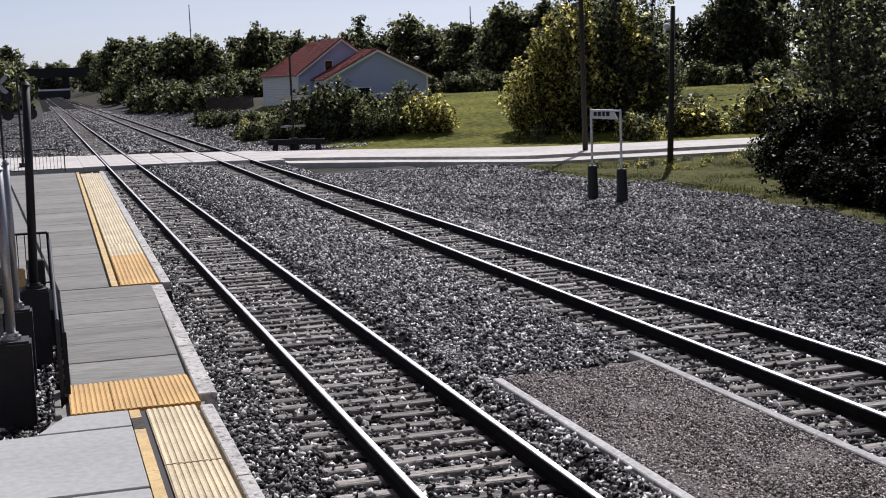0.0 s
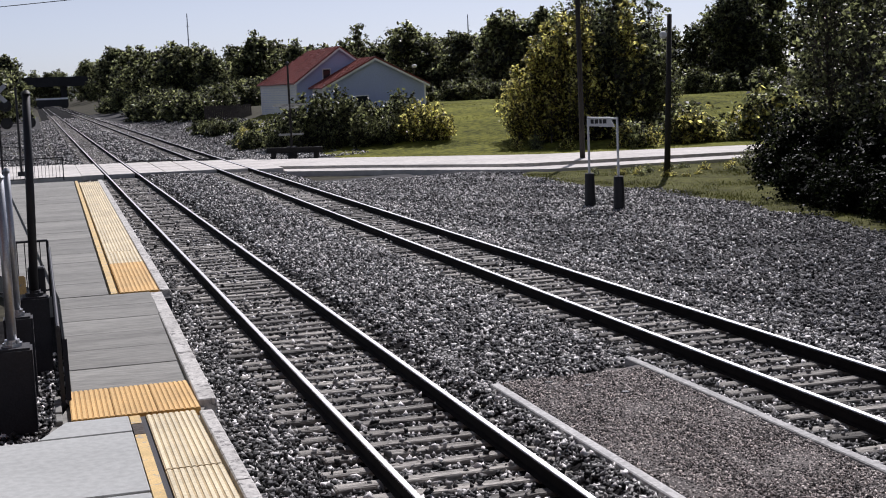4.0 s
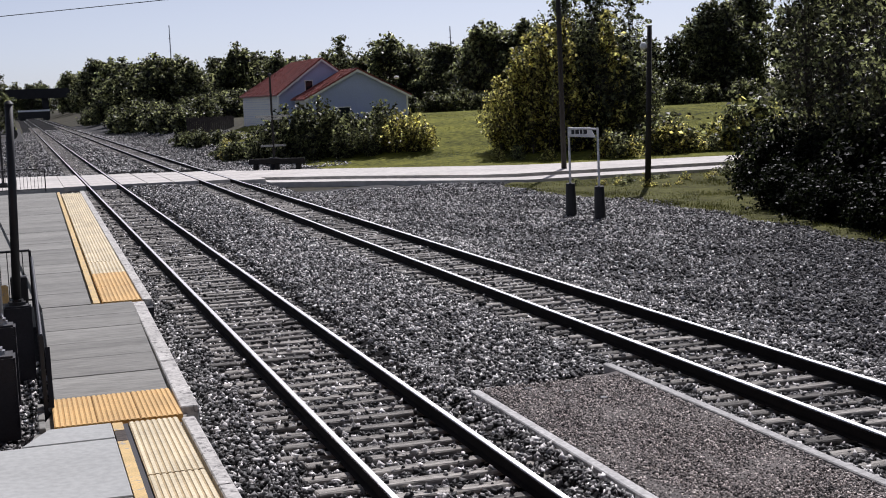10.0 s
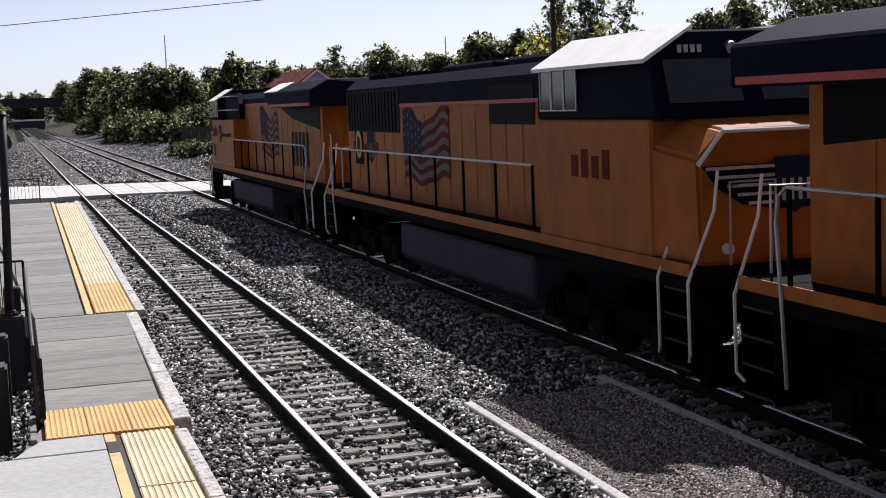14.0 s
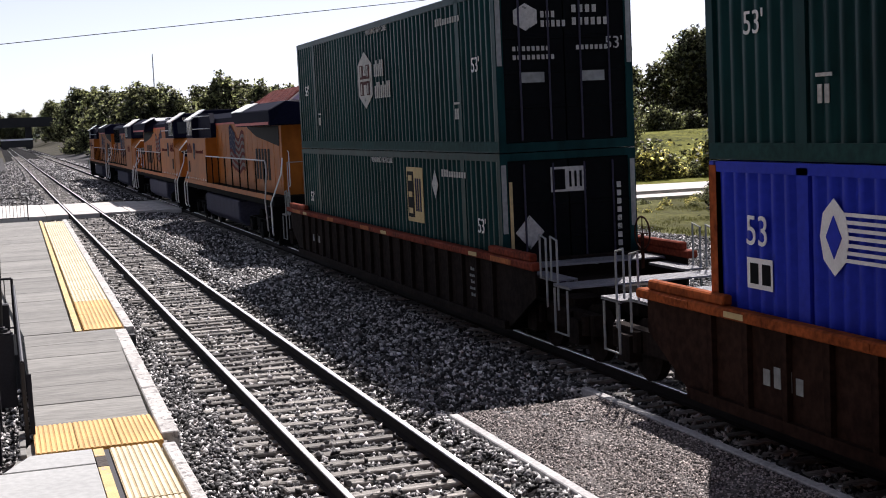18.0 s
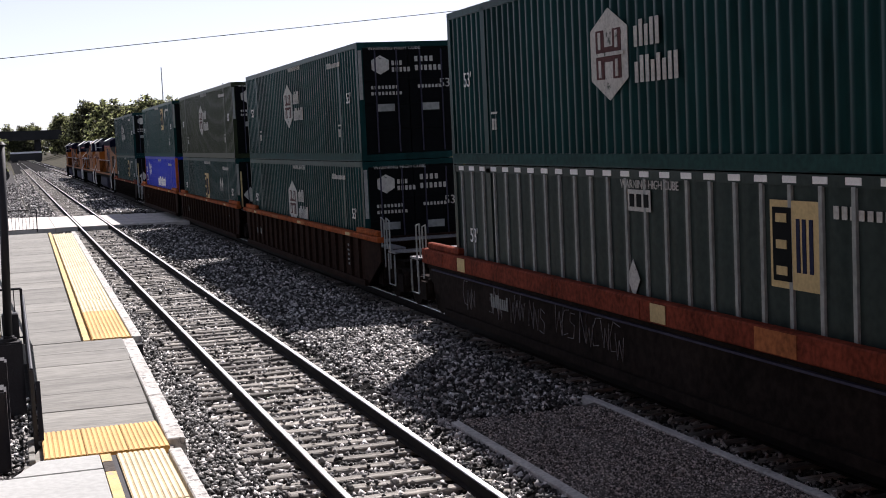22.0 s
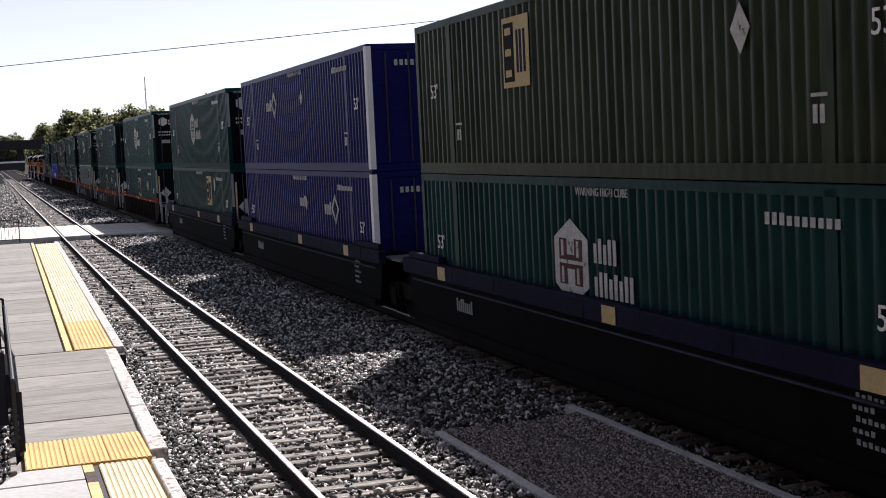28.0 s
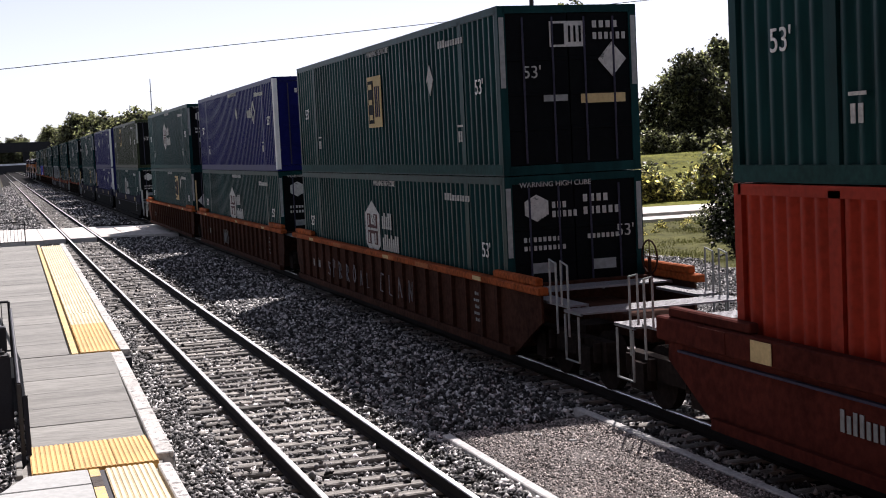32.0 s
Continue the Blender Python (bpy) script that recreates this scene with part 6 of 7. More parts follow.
                box(bm, min(s * 1.5, s * 1.512), max(s * 1.5, s * 1.512), c - 0.34, c + 0.34, 0.385 + i * 0.34, 0.415 + i * 0.34)
                part("step_edge", bm, "tank", well, "pale step edge")
            for k in (-0.42, 0.42):
                if k * e < 0 and e < 0:        # the walkway's hand rail comes down here
                    continue
                bm = bmesh.new()
                y = c + k
                tube(bm, [(s * 1.5, y - e * 0.12, 0.52), (s * 1.55, y, 0.62), (s * 1.56, y, 1.55), (s * 1.2, y + e * 0.05, 2.45), (s * 1.14, y + e * 0.05, 2.95)], 0.024)
                part("grab_rail", bm, "white", t, "pale bent grab rail")
        y0, y1 = (-9.3, 3.5) if kind == 0 else (-9.3, 5.0)
        bm = bmesh.new()
        tube(bm, [(s * 1.5, y0 - 0.1, 0.6), (s * 1.55, y0 - 0.1, 1.55), (s * 1.5, y0 - 0.28, 2.45), (s * 1.5, y0 - 0.22, 2.76), (s * 1.5, y0 - 0.05, 2.86), (s * 1.5, y1, 2.86)], 0.024)
        hr = part("hand_rail", bm, "steel", t, "pale hand rail")
        n = 8
        for i in range(n + 1):
            y = y0 + (y1 - y0) * i / n
            bm = bmesh.new()
            box(bm, s * 1.5 - 0.02, s * 1.5 + 0.02, y - 0.025, y + 0.025, 1.7, 2.86)
            part("stanchion", bm, "under", hr, "dark stanchion")
    for e in (-1, 1):
        bm = bmesh.new()
        box(bm, -0.16, 0.16, min(e * 10.5, e * 11.1), max(e * 10.5, e * 11.1), 0.75, 1.05)
        part("coupler", bm, "under", t)
        bm = bmesh.new()
        prism(bm, [(-1.4, 0.2), (1.4, 0.2), (1.3, 0.7), (-1.3, 0.7)], min(e * 10.35, e * 10.55), max(e * 10.35, e * 10.55), "y")
        part("plow", bm, "under", t)
        bm = bmesh.new()
        tube(bm, [(-1.0, e * 10.52, 1.75), (-1.0, e * 10.52, 2.8), (-0.35, e * 10.52, 2.8), (-0.35, e * 10.52, 1.75)], 0.02)
        part("end_rail", bm, "steel", t)
        bm = bmesh.new()
        tube(bm, [(1.0, e * 10.52, 1.75), (1.0, e * 10.52, 2.8), (0.35, e * 10.52, 2.8), (0.35, e * 10.52, 1.75)], 0.02)
        part("end_rail", bm, "steel", t)
    # rear door, lights and grab rails on the hood's end
    bm = bmesh.new()
    box(bm, -0.35, 0.35, -9.74, -9.69, 1.8, 3.4)
    part("rear_door", bm, "loco", t)
    for s in (-1, 1):
        bm = bmesh.new()
        tube(bm, [(s * 0.8, -9.72, 2.0), (s * 0.8, -9.85, 2.05), (s * 0.8, -9.85, 3.1), (s * 0.8, -9.72, 3.15)], 0.018)
        part("grab_rail", bm, "white", t, "pale upright grab rail")
        yb = -10.38 if kind == 0 else -9.72
        if kind == 0:
            yb = -10.53
        bm = bmesh.new()
        bar(bm, (0, yb + 0.05, 4.28 + s * 0.1), (0, yb - 0.06, 4.28 + s * 0.1), 0.075, n=12)
        part("rear_light", bm, "white", t, "round rear light")
    # horn and roof detail
    for y in (2.2, 3.0):
        bm = bmesh.new()
        bar(bm, (-0.25, y, 4.5), (-0.25, y, 4.75), 0.12, n=10)
        part("roof_vent", bm, "locotop", t)
    return t


# ---- containers ----
CL, CW, CH = 16.15, 2.6, 2.896


def corrugated(lo, hi, z0, z1, x, s, depth, pitch, flat_part):
    """A ribbed steel side from lo to hi along y, on the outside of x."""
    n = int((hi - lo) / pitch)
    prof = []
    for i in range(n):
        y = lo + (hi - lo) * i / n
        p = (hi - lo) / n
        prof += [(y, 0), (y + p * flat_part, 0), (y + p * (flat_part + 0.12), -depth), (y + p * 0.88, -depth)]
    prof.append((hi, 0))
    v, f = [], []
    for y, d in prof:
        v += [(x + s * d, y, z0), (x + s * d, y, z1)]
    for i in range(len(prof) - 1):
        q = (2 * i, 2 * i + 2, 2 * i + 3, 2 * i + 1)
        f.append(q if s > 0 else q[::-1])
    return v, f


CACHE = {}


def container_meshes(color):
    """The meshes that all containers of one colour share."""
    if color in CACHE:
        return CACHE[color]
    h = CL / 2
    out = {}
    ribbed = color == "grey"
    for s in (-1, 1):
        if ribbed:
            v, f = corrugated(-h + 0.12, h - 0.12, 0.16, CH - 0.12, s * 1.275, s, 0.02, 0.6, 0.6)
        else:
            v, f = corrugated(-h + 0.12, h - 0.12, 0.16, CH - 0.12, s * 1.288, s, 0.05, 0.27, 0.42)
        out["side%d" % s] = from_arrays("side_panel", v, f, color)
    bm = bmesh.new()
    for s in (-1, 1):
        for e in (-1, 1):
            box(bm, min(s * 1.16, s * 1.3), max(s * 1.16, s * 1.3), min(e * (h - 0.16), e * h), max(e * (h - 0.16), e * h), 0, CH)
        for k in (-6.05, 6.05):
            box(bm, min(s * 1.25, s * 1.3), max(s * 1.25, s * 1.3), k - 0.11, k + 0.11, 0.1, CH - 0.05)
        box(bm, min(s * 1.22, s * 1.3), max(s * 1.22, s * 1.3), -h + 0.1, h - 0.1, CH - 0.13, CH)
        box(bm, min(s * 1.2, s * 1.3), max(s * 1.2, s * 1.3), -h + 0.1, h - 0.1, 0.0, 0.2)
    for e in (-1, 1):
        box(bm, -1.2, 1.2, min(e * (h - 0.12), e * h), max(e * (h - 0.12), e * h), CH - 0.13, CH)
        box(bm, -1.2, 1.2, min(e * (h - 0.12), e * h), max(e * (h - 0.12), e * h), 0, 0.16)
    out["frame"] = as_mesh("frame", bm, color)
    for s in (-1, 1):
        bm = bmesh.new()
        box(bm, min(s * 1.3, s * 1.306), max(s * 1.3, s * 1.306), -h + 0.05, h - 0.05, 0.02, 0.2)
        out["rail%d" % s] = as_mesh("bottom_rail", bm, "rail_" + color if "rail_" + color in M else color)
    bm = bmesh.new()
    box(bm, -0.02, 0.02, -0.035, 0.035, 0.2, CH - 0.12)
    out["rib"] = as_mesh("rib", bm, "ribgrey")
    bm = bmesh.new()
    box(bm, -0.006, 0.006, -0.14, 0.14, -0.04, 0.04)
    out["dash"] = as_mesh("reflector", bm, "white")
    bm = bmesh.new()
    line = [(-h + 0.1, CH - 0.1), (-h + 0.1, CH - 0.02)]
    for i in range(26):
        y = -h + 0.4 + i * 0.6
        line += [(y, CH - 0.02), (y + 0.03, CH + 0.004), (y + 0.22, CH + 0.004), (y + 0.25, CH - 0.02)]
    prism(bm, line + [(h - 0.1, CH - 0.02), (h - 0.1, CH - 0.1)], -1.22, 1.22, "x")
    out["roof"] = as_mesh("roof", bm, color)
    bm = bmesh.new()
    box(bm, -1.2, 1.2, -h + 0.1, h - 0.1, 0.02, 0.12)
    out["floor"] = as_mesh("floor", bm, "under")
    bm = bmesh.new()
    box(bm, -1.17, 1.17, h - 0.1, h - 0.03, 0.15, CH - 0.12)
    for i in range(10):
        x = -1.05 + i * 0.23
        box(bm, x - 0.04, x + 0.04, h - 0.04, h - 0.008, 0.2, CH - 0.16)
    out["front_wall"] = as_mesh("front_wall", bm, color)
    for s in (-1, 1):
        bm = bmesh.new()
        line = [(-h + 0.09, CH - 0.14), (-h + 0.09, 0.17), (-h + 0.03, 0.17)]
        for z in (0.75, 1.35, 1.95):
            line += [(-h + 0.03, z), (-h + 0.015, z + 0.01), (-h + 0.015, z + 0.06), (-h + 0.03, z + 0.07)]
        prism(bm, line + [(-h + 0.03, CH - 0.14)], min(s * 0.012, s * 1.16), max(s * 0.012, s * 1.16), "x")
        # The rear end faces away from the sun; that shade is put into the doors.
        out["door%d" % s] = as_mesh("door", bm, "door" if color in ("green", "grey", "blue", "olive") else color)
    bm = bmesh.new()
    bar(bm, (0, -h + 0.005, 0.2), (0, -h + 0.005, CH - 0.2), 0.02, n=6)
    out["lock"] = as_mesh("lock_rod", bm, "tank")
    CACHE[color] = out
    return out


LETTERS = {}


def letter(text, size, parent, y, z, x, facing, material="white", end=False):
    """Letters on a side (facing -1: the left side) or, with end, on the rear end."""
    key = (text, size, material)
    if key not in LETTERS:
        LETTERS[key] = words(text, size)
        LETTERS[key].materials.clear()
        LETTERS[key].materials.append(M[material])
    if end:
        m = pose(x, y, z, 90, 0, 0)
    else:
        m = pose(x, y, z, 90, 0, -90 if facing < 0 else 90)
    return tagged(put_part("lettering", LETTERS[key], parent, m), "white lettering " + text, kind="stuff")


def house_logo(parent, y, z, s, x, f):
    """A pale upright six-sided emblem with a dull maroon block letter, and two rows of lettering bars beside it."""
    k = [(-0.5, -0.5), (0.0, -0.92), (0.5, -0.5), (0.5, 0.5), (0.0, 0.92), (-0.5, 0.5)]
    flat("emblem", [(y + a * s * 0.92, z + b * s * 0.53) for a, b in k], x, "mark", parent, "pale six-sided emblem", f)
    for a in (-0.21, 0.21):
        plate("emblem_stem", y + (a - 0.1) * s, y + (a + 0.1) * s, z - 0.26 * s, z + 0.26 * s, x + f * 0.009, "emblemdark", parent, "dull maroon stem of the emblem's letter", f)
        for k in (-0.15, 0.15):
            plate("emblem_slit", y + (a - 0.03) * s, y + (a + 0.03) * s, z + (k - 0.09) * s, z + (k + 0.09) * s, x + f * 0.018, "mark", parent, "pale slit in the emblem", f)
    plate("emblem_crossbar", y - 0.12 * s, y + 0.12 * s, z - 0.08 * s, z + 0.08 * s, x + f * 0.009, "emblemdark", parent, "dull maroon crossbar of the emblem", f)
    plate("emblem_line", y - 0.4 * s, y + 0.4 * s, z - 0.02 * s, z + 0.02 * s, x + f * 0.027, "mark", parent, "pale line across the emblem", f)
    xx = x if f < 0 else x - 0.008
    bars_row(y - 0.6 * s, z + 0.03 * s, 0.6 * s, 0.27 * s, 5, xx, "mark", parent, f)
    bars_row(y - 0.6 * s, z - 0.33 * s, 0.98 * s, 0.27 * s, 8, xx, "mark", parent, f)


def square_logo(parent, y, z, s, x, f, bright=True):
    """A pale yellow square with a dark block and three dark bars on it."""
    plate("emblem", y - 0.5 * s, y + 0.5 * s, z - 0.5 * s, z + 0.5 * s, x, "emblem", parent, "pale yellow square emblem", f)
    plate("emblem_block", y + 0.06 * s, y + 0.44 * s, z - 0.42 * s, z + 0.42 * s, x + f * 0.009, "door", parent, "dark block in the emblem", f)
    for k in (-0.3, 0.0, 0.3):
        plate("emblem_bar", y + 0.14 * s, y + 0.36 * s, z + (k - 0.05) * s, z + (k + 0.05) * s, x + f * 0.018, "emblem", parent, "pale bar in the emblem", f)
    for k in (-0.08, -0.2, -0.34):
        plate("emblem_bar", y + (k - 0.035) * s, y + (k + 0.035) * s, z - 0.3 * s, z + 0.3 * s, x + f * 0.009, "flagblue", parent, "dark blue bar in the emblem", f)


def diamond(parent, y, z, s, x, f):
    flat("placard", [(y, z - s), (y + s * 0.72, z), (y, z + s), (y - s * 0.72, z)], x, "mark", parent, "white diamond placard", f)


def ring_logo(parent, y, z, s, x, f):
    bm = bmesh.new()
    prism(bm, [(y + a * s, z + b * s) for a, b in ((0.02, -0.7), (0.7, 0.0), (0.0, 0.7), (-0.7, 0.0), (-0.02, -0.7), (-0.02, -0.45), (-0.45, 0.0), (0.0, 0.45), (0.45, 0.0), (0.02, -0.45))],
          min(x, x + f * 0.008), max(x, x + f * 0.008), "x")
    part("emblem", bm, "mark", parent, "white diamond ring emblem")
    xx = x if f < 0 else x - 0.008
    bars_row(y + 2.1 * s, z - 0.3 * s, 1.4 * s, 0.6 * s, 4, xx, "mark", parent, f)


def container(color, logo, label, extra=""):
    t = thing("container", label, "container", group="stacked containers")
    q = container_meshes(color)
    h = CL / 2
    put_part("frame", q["frame"], t)
    put_part("roof", q["roof"], t)
    put_part("floor", q["floor"], t)
    for s in (-1, 1):
        put_part("bottom_rail", q["rail%d" % s], t)
        if color == "grey":
            for i in range(26):
                put_part("rib", q["rib"], t, pose(s * 1.29, -h + 0.5 + i * 0.606, 0))
                put_part("reflector", q["dash"], t, pose(s * 1.302, -h + 0.5 + i * 0.606, CH - 0.06))
    put_part("front_wall", q["front_wall"], t)
    for s in (-1, 1):
        sp = put_part("side_panel", q["side%d" % s], t)
        x = s * 1.3
        xx = x
        d = put_part("door", q["door%d" % s], t)
        for k in (0.3, 0.85):
            put_part("lock_rod", q["lock"], d, pose(s * k, 0, 0))
        if s > 0:
            continue
        if logo == "house":
            house_logo(sp, h - 7.38, 1.62, 1.35, x, s)
        elif logo == "square":
            at, up, marks = {"aft": (11.05, 2.04, ((12.6, 2.22),)), "olive": (5.45, 2.02, ((12.44, 1.75),)), "mid": (8.1, 1.62, ((12.25, 1.86),))}.get(extra, (5.5, 2.03, ((4.05, 2.22),)))
            square_logo(sp, h - at, up, 1.15, x, s)
            for d, z in marks:
                diamond(sp, h - d, z, 0.3, x, s)
        elif logo == "lowsquare":
            at, up, size, marks = {"dull": (12.1, 2.1, 1.0, ((7.95, 1.36),)), "aft": (11.0, 2.0, 1.15, ((12.4, 2.26),))}.get(extra, (8.1, 1.66, 1.15, ((12.1, 1.85), (12.6, 1.85))))
            square_logo(sp, h - at, up, size, x, s)
            for d, z in marks:
                diamond(sp, h - d, z, 0.28, x, s)
            if extra == "dull":
                plate("label_plate", h - 8.55, h - 7.85, 2.32, 2.62, x, "mark", sp, "pale label with dark print", s)
                for k in range(3):
                    plate("label_print", h - 8.5 + k * 0.22, h - 8.36 + k * 0.22, 2.38, 2.56, x + s * 0.009, "door", sp, "dark print", s)
        elif logo in ("ring", "lowring"):
            d = 12.5 if logo == "lowring" or extra == "aft" else 5.44
            ring_logo(sp, h - d, 1.94, 0.55, x, s)
            diamond(sp, h - 9.2, 2.0, 0.2, x, s)
            if logo == "lowring":
                bars_row(h - 8.4, 1.9, 0.8, 0.3, 3, xx, "mark", sp, s)
        elif logo == "big":
            bars_row(h - 7.3, 1.26, 3.75, 0.52, 10, xx, "white", sp, s, "lettering_bar", "large white lettering as plain bars")
            for i in range(7):
                plate("emblem_stripe", h - 3.75, h - 2.66 - 0.1 * abs(i - 3) / 3, 1.88 + i * 0.08, 1.92 + i * 0.08, x, "white", sp, "white emblem stripe", s)
            flat("emblem", [(h - 2.62, 1.72), (h - 2.42, 1.88), (h - 2.36, 2.13), (h - 2.42, 2.38), (h - 2.62, 2.54), (h - 2.82, 2.38), (h - 2.88, 2.13), (h - 2.82, 1.88)], x + s * 0.002, "white", sp, "white pointed emblem", s)
            flat("emblem_mark", [(h - 2.62, 1.9), (h - 2.48, 2.13), (h - 2.62, 2.36), (h - 2.76, 2.13)], x + s * 0.011, "blue", sp, "blue mark", s)
            for k in (-1.36, -1.1):
                plate("label_print", h + k, h + k + 0.17, 1.48, 1.72, x + s * 0.009, "door", sp, "dark print", s)
            for e in (-1, 1):
                bm = bmesh.new()
                box(bm, min(e * 1.2, e * 1.306), max(e * 1.2, e * 1.306), h - 0.16, h + 0.006, 0.05, CH - 0.05)
                part("corner_post", bm, "orange", t, "bright corner post")
            letter("53", 0.5, sp, h - 1.08, 2.08, x + s * 0.006, s)
            plate("label_plate", h - 1.4, h - 0.85, 1.42, 1.78, x, "white", sp, "small white label", s)
        # small markings
        if color != "red" and logo != "big":
            letter("53'", 0.38, sp, -h + 1.05, 1.57, x + s * 0.006, s)
            letter("53'", 0.38, sp, h - 1.1, 1.56, x + s * 0.006, s)
        bars_row(-h + 3.3, 2.43, 1.5, 0.14, 10, xx, "mark", sp, s, "marking_bar", "small white registration marks as bars")
        letter("WARNING HIGH CUBE", 0.17, sp, h - 8.5, 2.69, x + s * 0.006, s, "mark")
        for d in (2.35, 13.85):
            bars_row(h - d, 0.62, 0.26, 0.2, 2, xx, "mark", sp, s, "marking_bar", "small white marks as bars")
            plate("marking_bar", h - d - 0.28, h - d + 0.02, 0.9, 0.94, x, "mark", sp, "small white stroke", s)
    # rear end marks
    y = -h + 0.012

    def sheet(name, x0, x1, z0, z1, material, lab, out=0.0):
        bm = bmesh.new()
        box(bm, x0, x1, y - 0.008 - out, y - out, z0, z1)
        return part(name, bm, material, t, lab)

    def end_bars(x0, z0, n, st, hh):
        for i in range(n):
            key = ("end", st, hh)
            if key not in BARS:
                bm = bmesh.new()
                box(bm, -st * 0.3, st * 0.3, -0.008, 0, 0, hh)
                BARS[key] = as_mesh("marking_bar", bm, "mark")
            put_part("marking_bar", BARS[key], t, pose(x0 + i * st, y, z0), "small pale mark")

    if "square" in logo:
        low = logo == "lowsquare"
        sheet("emblem", -0.35, 0.32, 2.18, 2.62, "mark", "pale square emblem on the doors")
        sheet("emblem_block", -0.32, -0.08, 2.22, 2.58, "door", "dark block in the emblem", 0.009)
        for k in (0.02, 0.12, 0.22):
            sheet("emblem_bar", k - 0.02, k + 0.02, 2.26, 2.54, "door", "dark bar in the emblem", 0.009)
        cx, cz = (-0.78, 1.5) if low else (0.82, 1.95)
        bm = bmesh.new()
        prism(bm, [(cx, cz - 0.3), (cx + 0.27, cz), (cx, cz + 0.3), (cx - 0.27, cz)], y - 0.007, y, "y")
        part("placard", bm, "mark", t, "white diamond placard on the door")
        letter("53'", 0.3, t, y - 0.008, 0.85 if low else 1.75, 0.1 if low else -0.7, -1, "mark", end=True)
        if low:
            sheet("label_plate", -1.14, -1.08, 1.0, 2.4, "emblem", "narrow yellow plate on the corner post")
            for i in range(9):
                sheet("marking_bar", 0.92, 1.0, 1.0 + i * 0.15, 1.1 + i * 0.15, "mark", "small pale mark")
        else:
            end_bars(0.5, 2.5, 4, 0.13, 0.12)
            end_bars(0.5, 2.3, 6, 0.11, 0.12)
            sheet("label_plate", 0.2, 1.05, 1.2, 1.36, "emblem", "long pale label on the door")
            sheet("label_plate", -0.5, -0.05, 1.25, 1.36, "ribgrey", "small pale label on the door")
    elif "house" in logo:
        bm = bmesh.new()
        prism(bm, [(-0.72, 2.1), (-0.5, 2.22), (-0.5, 2.45), (-0.72, 2.57), (-0.94, 2.45), (-0.94, 2.22)], y - 0.008, y, "y")
        part("emblem", bm, "mark", t, "pale six-sided emblem on the doors")
        end_bars(-0.4, 2.32, 3, 0.1, 0.11)
        end_bars(-0.4, 2.16, 5, 0.1, 0.11)
        letter("WARNING HIGH CUBE", 0.13, t, y - 0.008, 2.74, -0.35, -1, "mark", end=True)
        end_bars(0.2, 2.4, 4, 0.13, 0.13)
        end_bars(0.2, 2.18, 6, 0.12, 0.13)
        end_bars(-0.95, 1.75, 8, 0.09, 0.08)
        end_bars(-0.95, 1.6, 9, 0.09, 0.08)
        end_bars(0.25, 1.75, 7, 0.09, 0.08)
        letter("53'", 0.3, t, y - 0.008, 1.85, 0.95, -1, "mark", end=True)
        sheet("label_plate", -0.85, -0.4, 1.2, 1.38, "ribgrey", "small pale label on the door")
        sheet("label_plate", 0.3, 0.75, 1.2, 1.38, "ribgrey", "small pale label on the door")
    else:
        end_bars(-0.6, 2.4, 6, 0.13, 0.13)
        sheet("label_plate", 0.4, 0.75, 1.9, 2.2, "ribgrey", "small pale label on the door")
        letter("53'", 0.3, t, y - 0.008, 1.5, 0.2, -1, "mark", end=True)
    if extra in ("orange_posts", "white_posts") or color == "navy":
        for s in (-1, 1):
            bm = bmesh.new()
            box(bm, min(s * 1.18, s * 1.308), max(s * 1.18, s * 1.308), -h - 0.006, -h + 0.2, 0.05, CH - 0.05)
            part("corner_post", bm, "orange" if extra == "orange_posts" else "white", t, "bright corner post")
    else:
        for s in (-1, 1):
            bm = bmesh.new()
            box(bm, min(s * 1.19, s * 1.28), max(s * 1.19, s * 1.28), -h - 0.006, -h + 0.002, 1.5, 2.7)
            part("reflector", bm, "ribgrey", t, "pale reflective strip")
    return t


GLYPHS = [[(0, 1), (0.1, 0.1), (0.3, 0.8), (0.5, 0.05), (0.7, 1)], [(0, 0), (0.05, 1), (0.5, 0.9), (0.45, 0.55), (0.05, 0.5)], [(0, 0), (0.05, 1), (0.45, 0.85), (0.4, 0.55), (0.05, 0.5), (0.55, 0)],
          [(0.3, 1), (0.05, 0.75), (0, 0.3), (0.3, 0), (0.55, 0.3), (0.55, 0.75), (0.3, 1)], [(0.55, 0.95), (0.15, 0.95), (0, 0.5), (0.15, 0.05), (0.55, 0.1)], [(0, 1), (0.05, 0.05), (0.5, 0)],
          [(0, 0), (0.3, 1), (0.45, 0.4), (0.1, 0.4), (0.45, 0.4), (0.6, 0)], [(0, 0), (0.05, 1), (0.5, 0.05), (0.55, 1)], [(0.5, 0.9), (0.1, 0.95), (0.1, 0.6), (0.5, 0.5), (0.45, 0.05), (0, 0.1)]]


def scrawl(wall, y, z, size, x, f, glyph, rng, material, r=0.012):
    """One hasty stroke of chalk or spray paint, running from y towards -y."""
    bm = bmesh.new()
    slant = rng.uniform(-0.15, 0.25)
    tube(bm, [(x + f * 0.006, y - (a + slant * b + rng.uniform(-0.05, 0.05)) * size, z + (b + rng.uniform(-0.06, 0.06)) * size) for a, b in GLYPHS[glyph]], r, n=4)
    part("scrawl", bm, material, wall, "pale hasty paint scrawl")


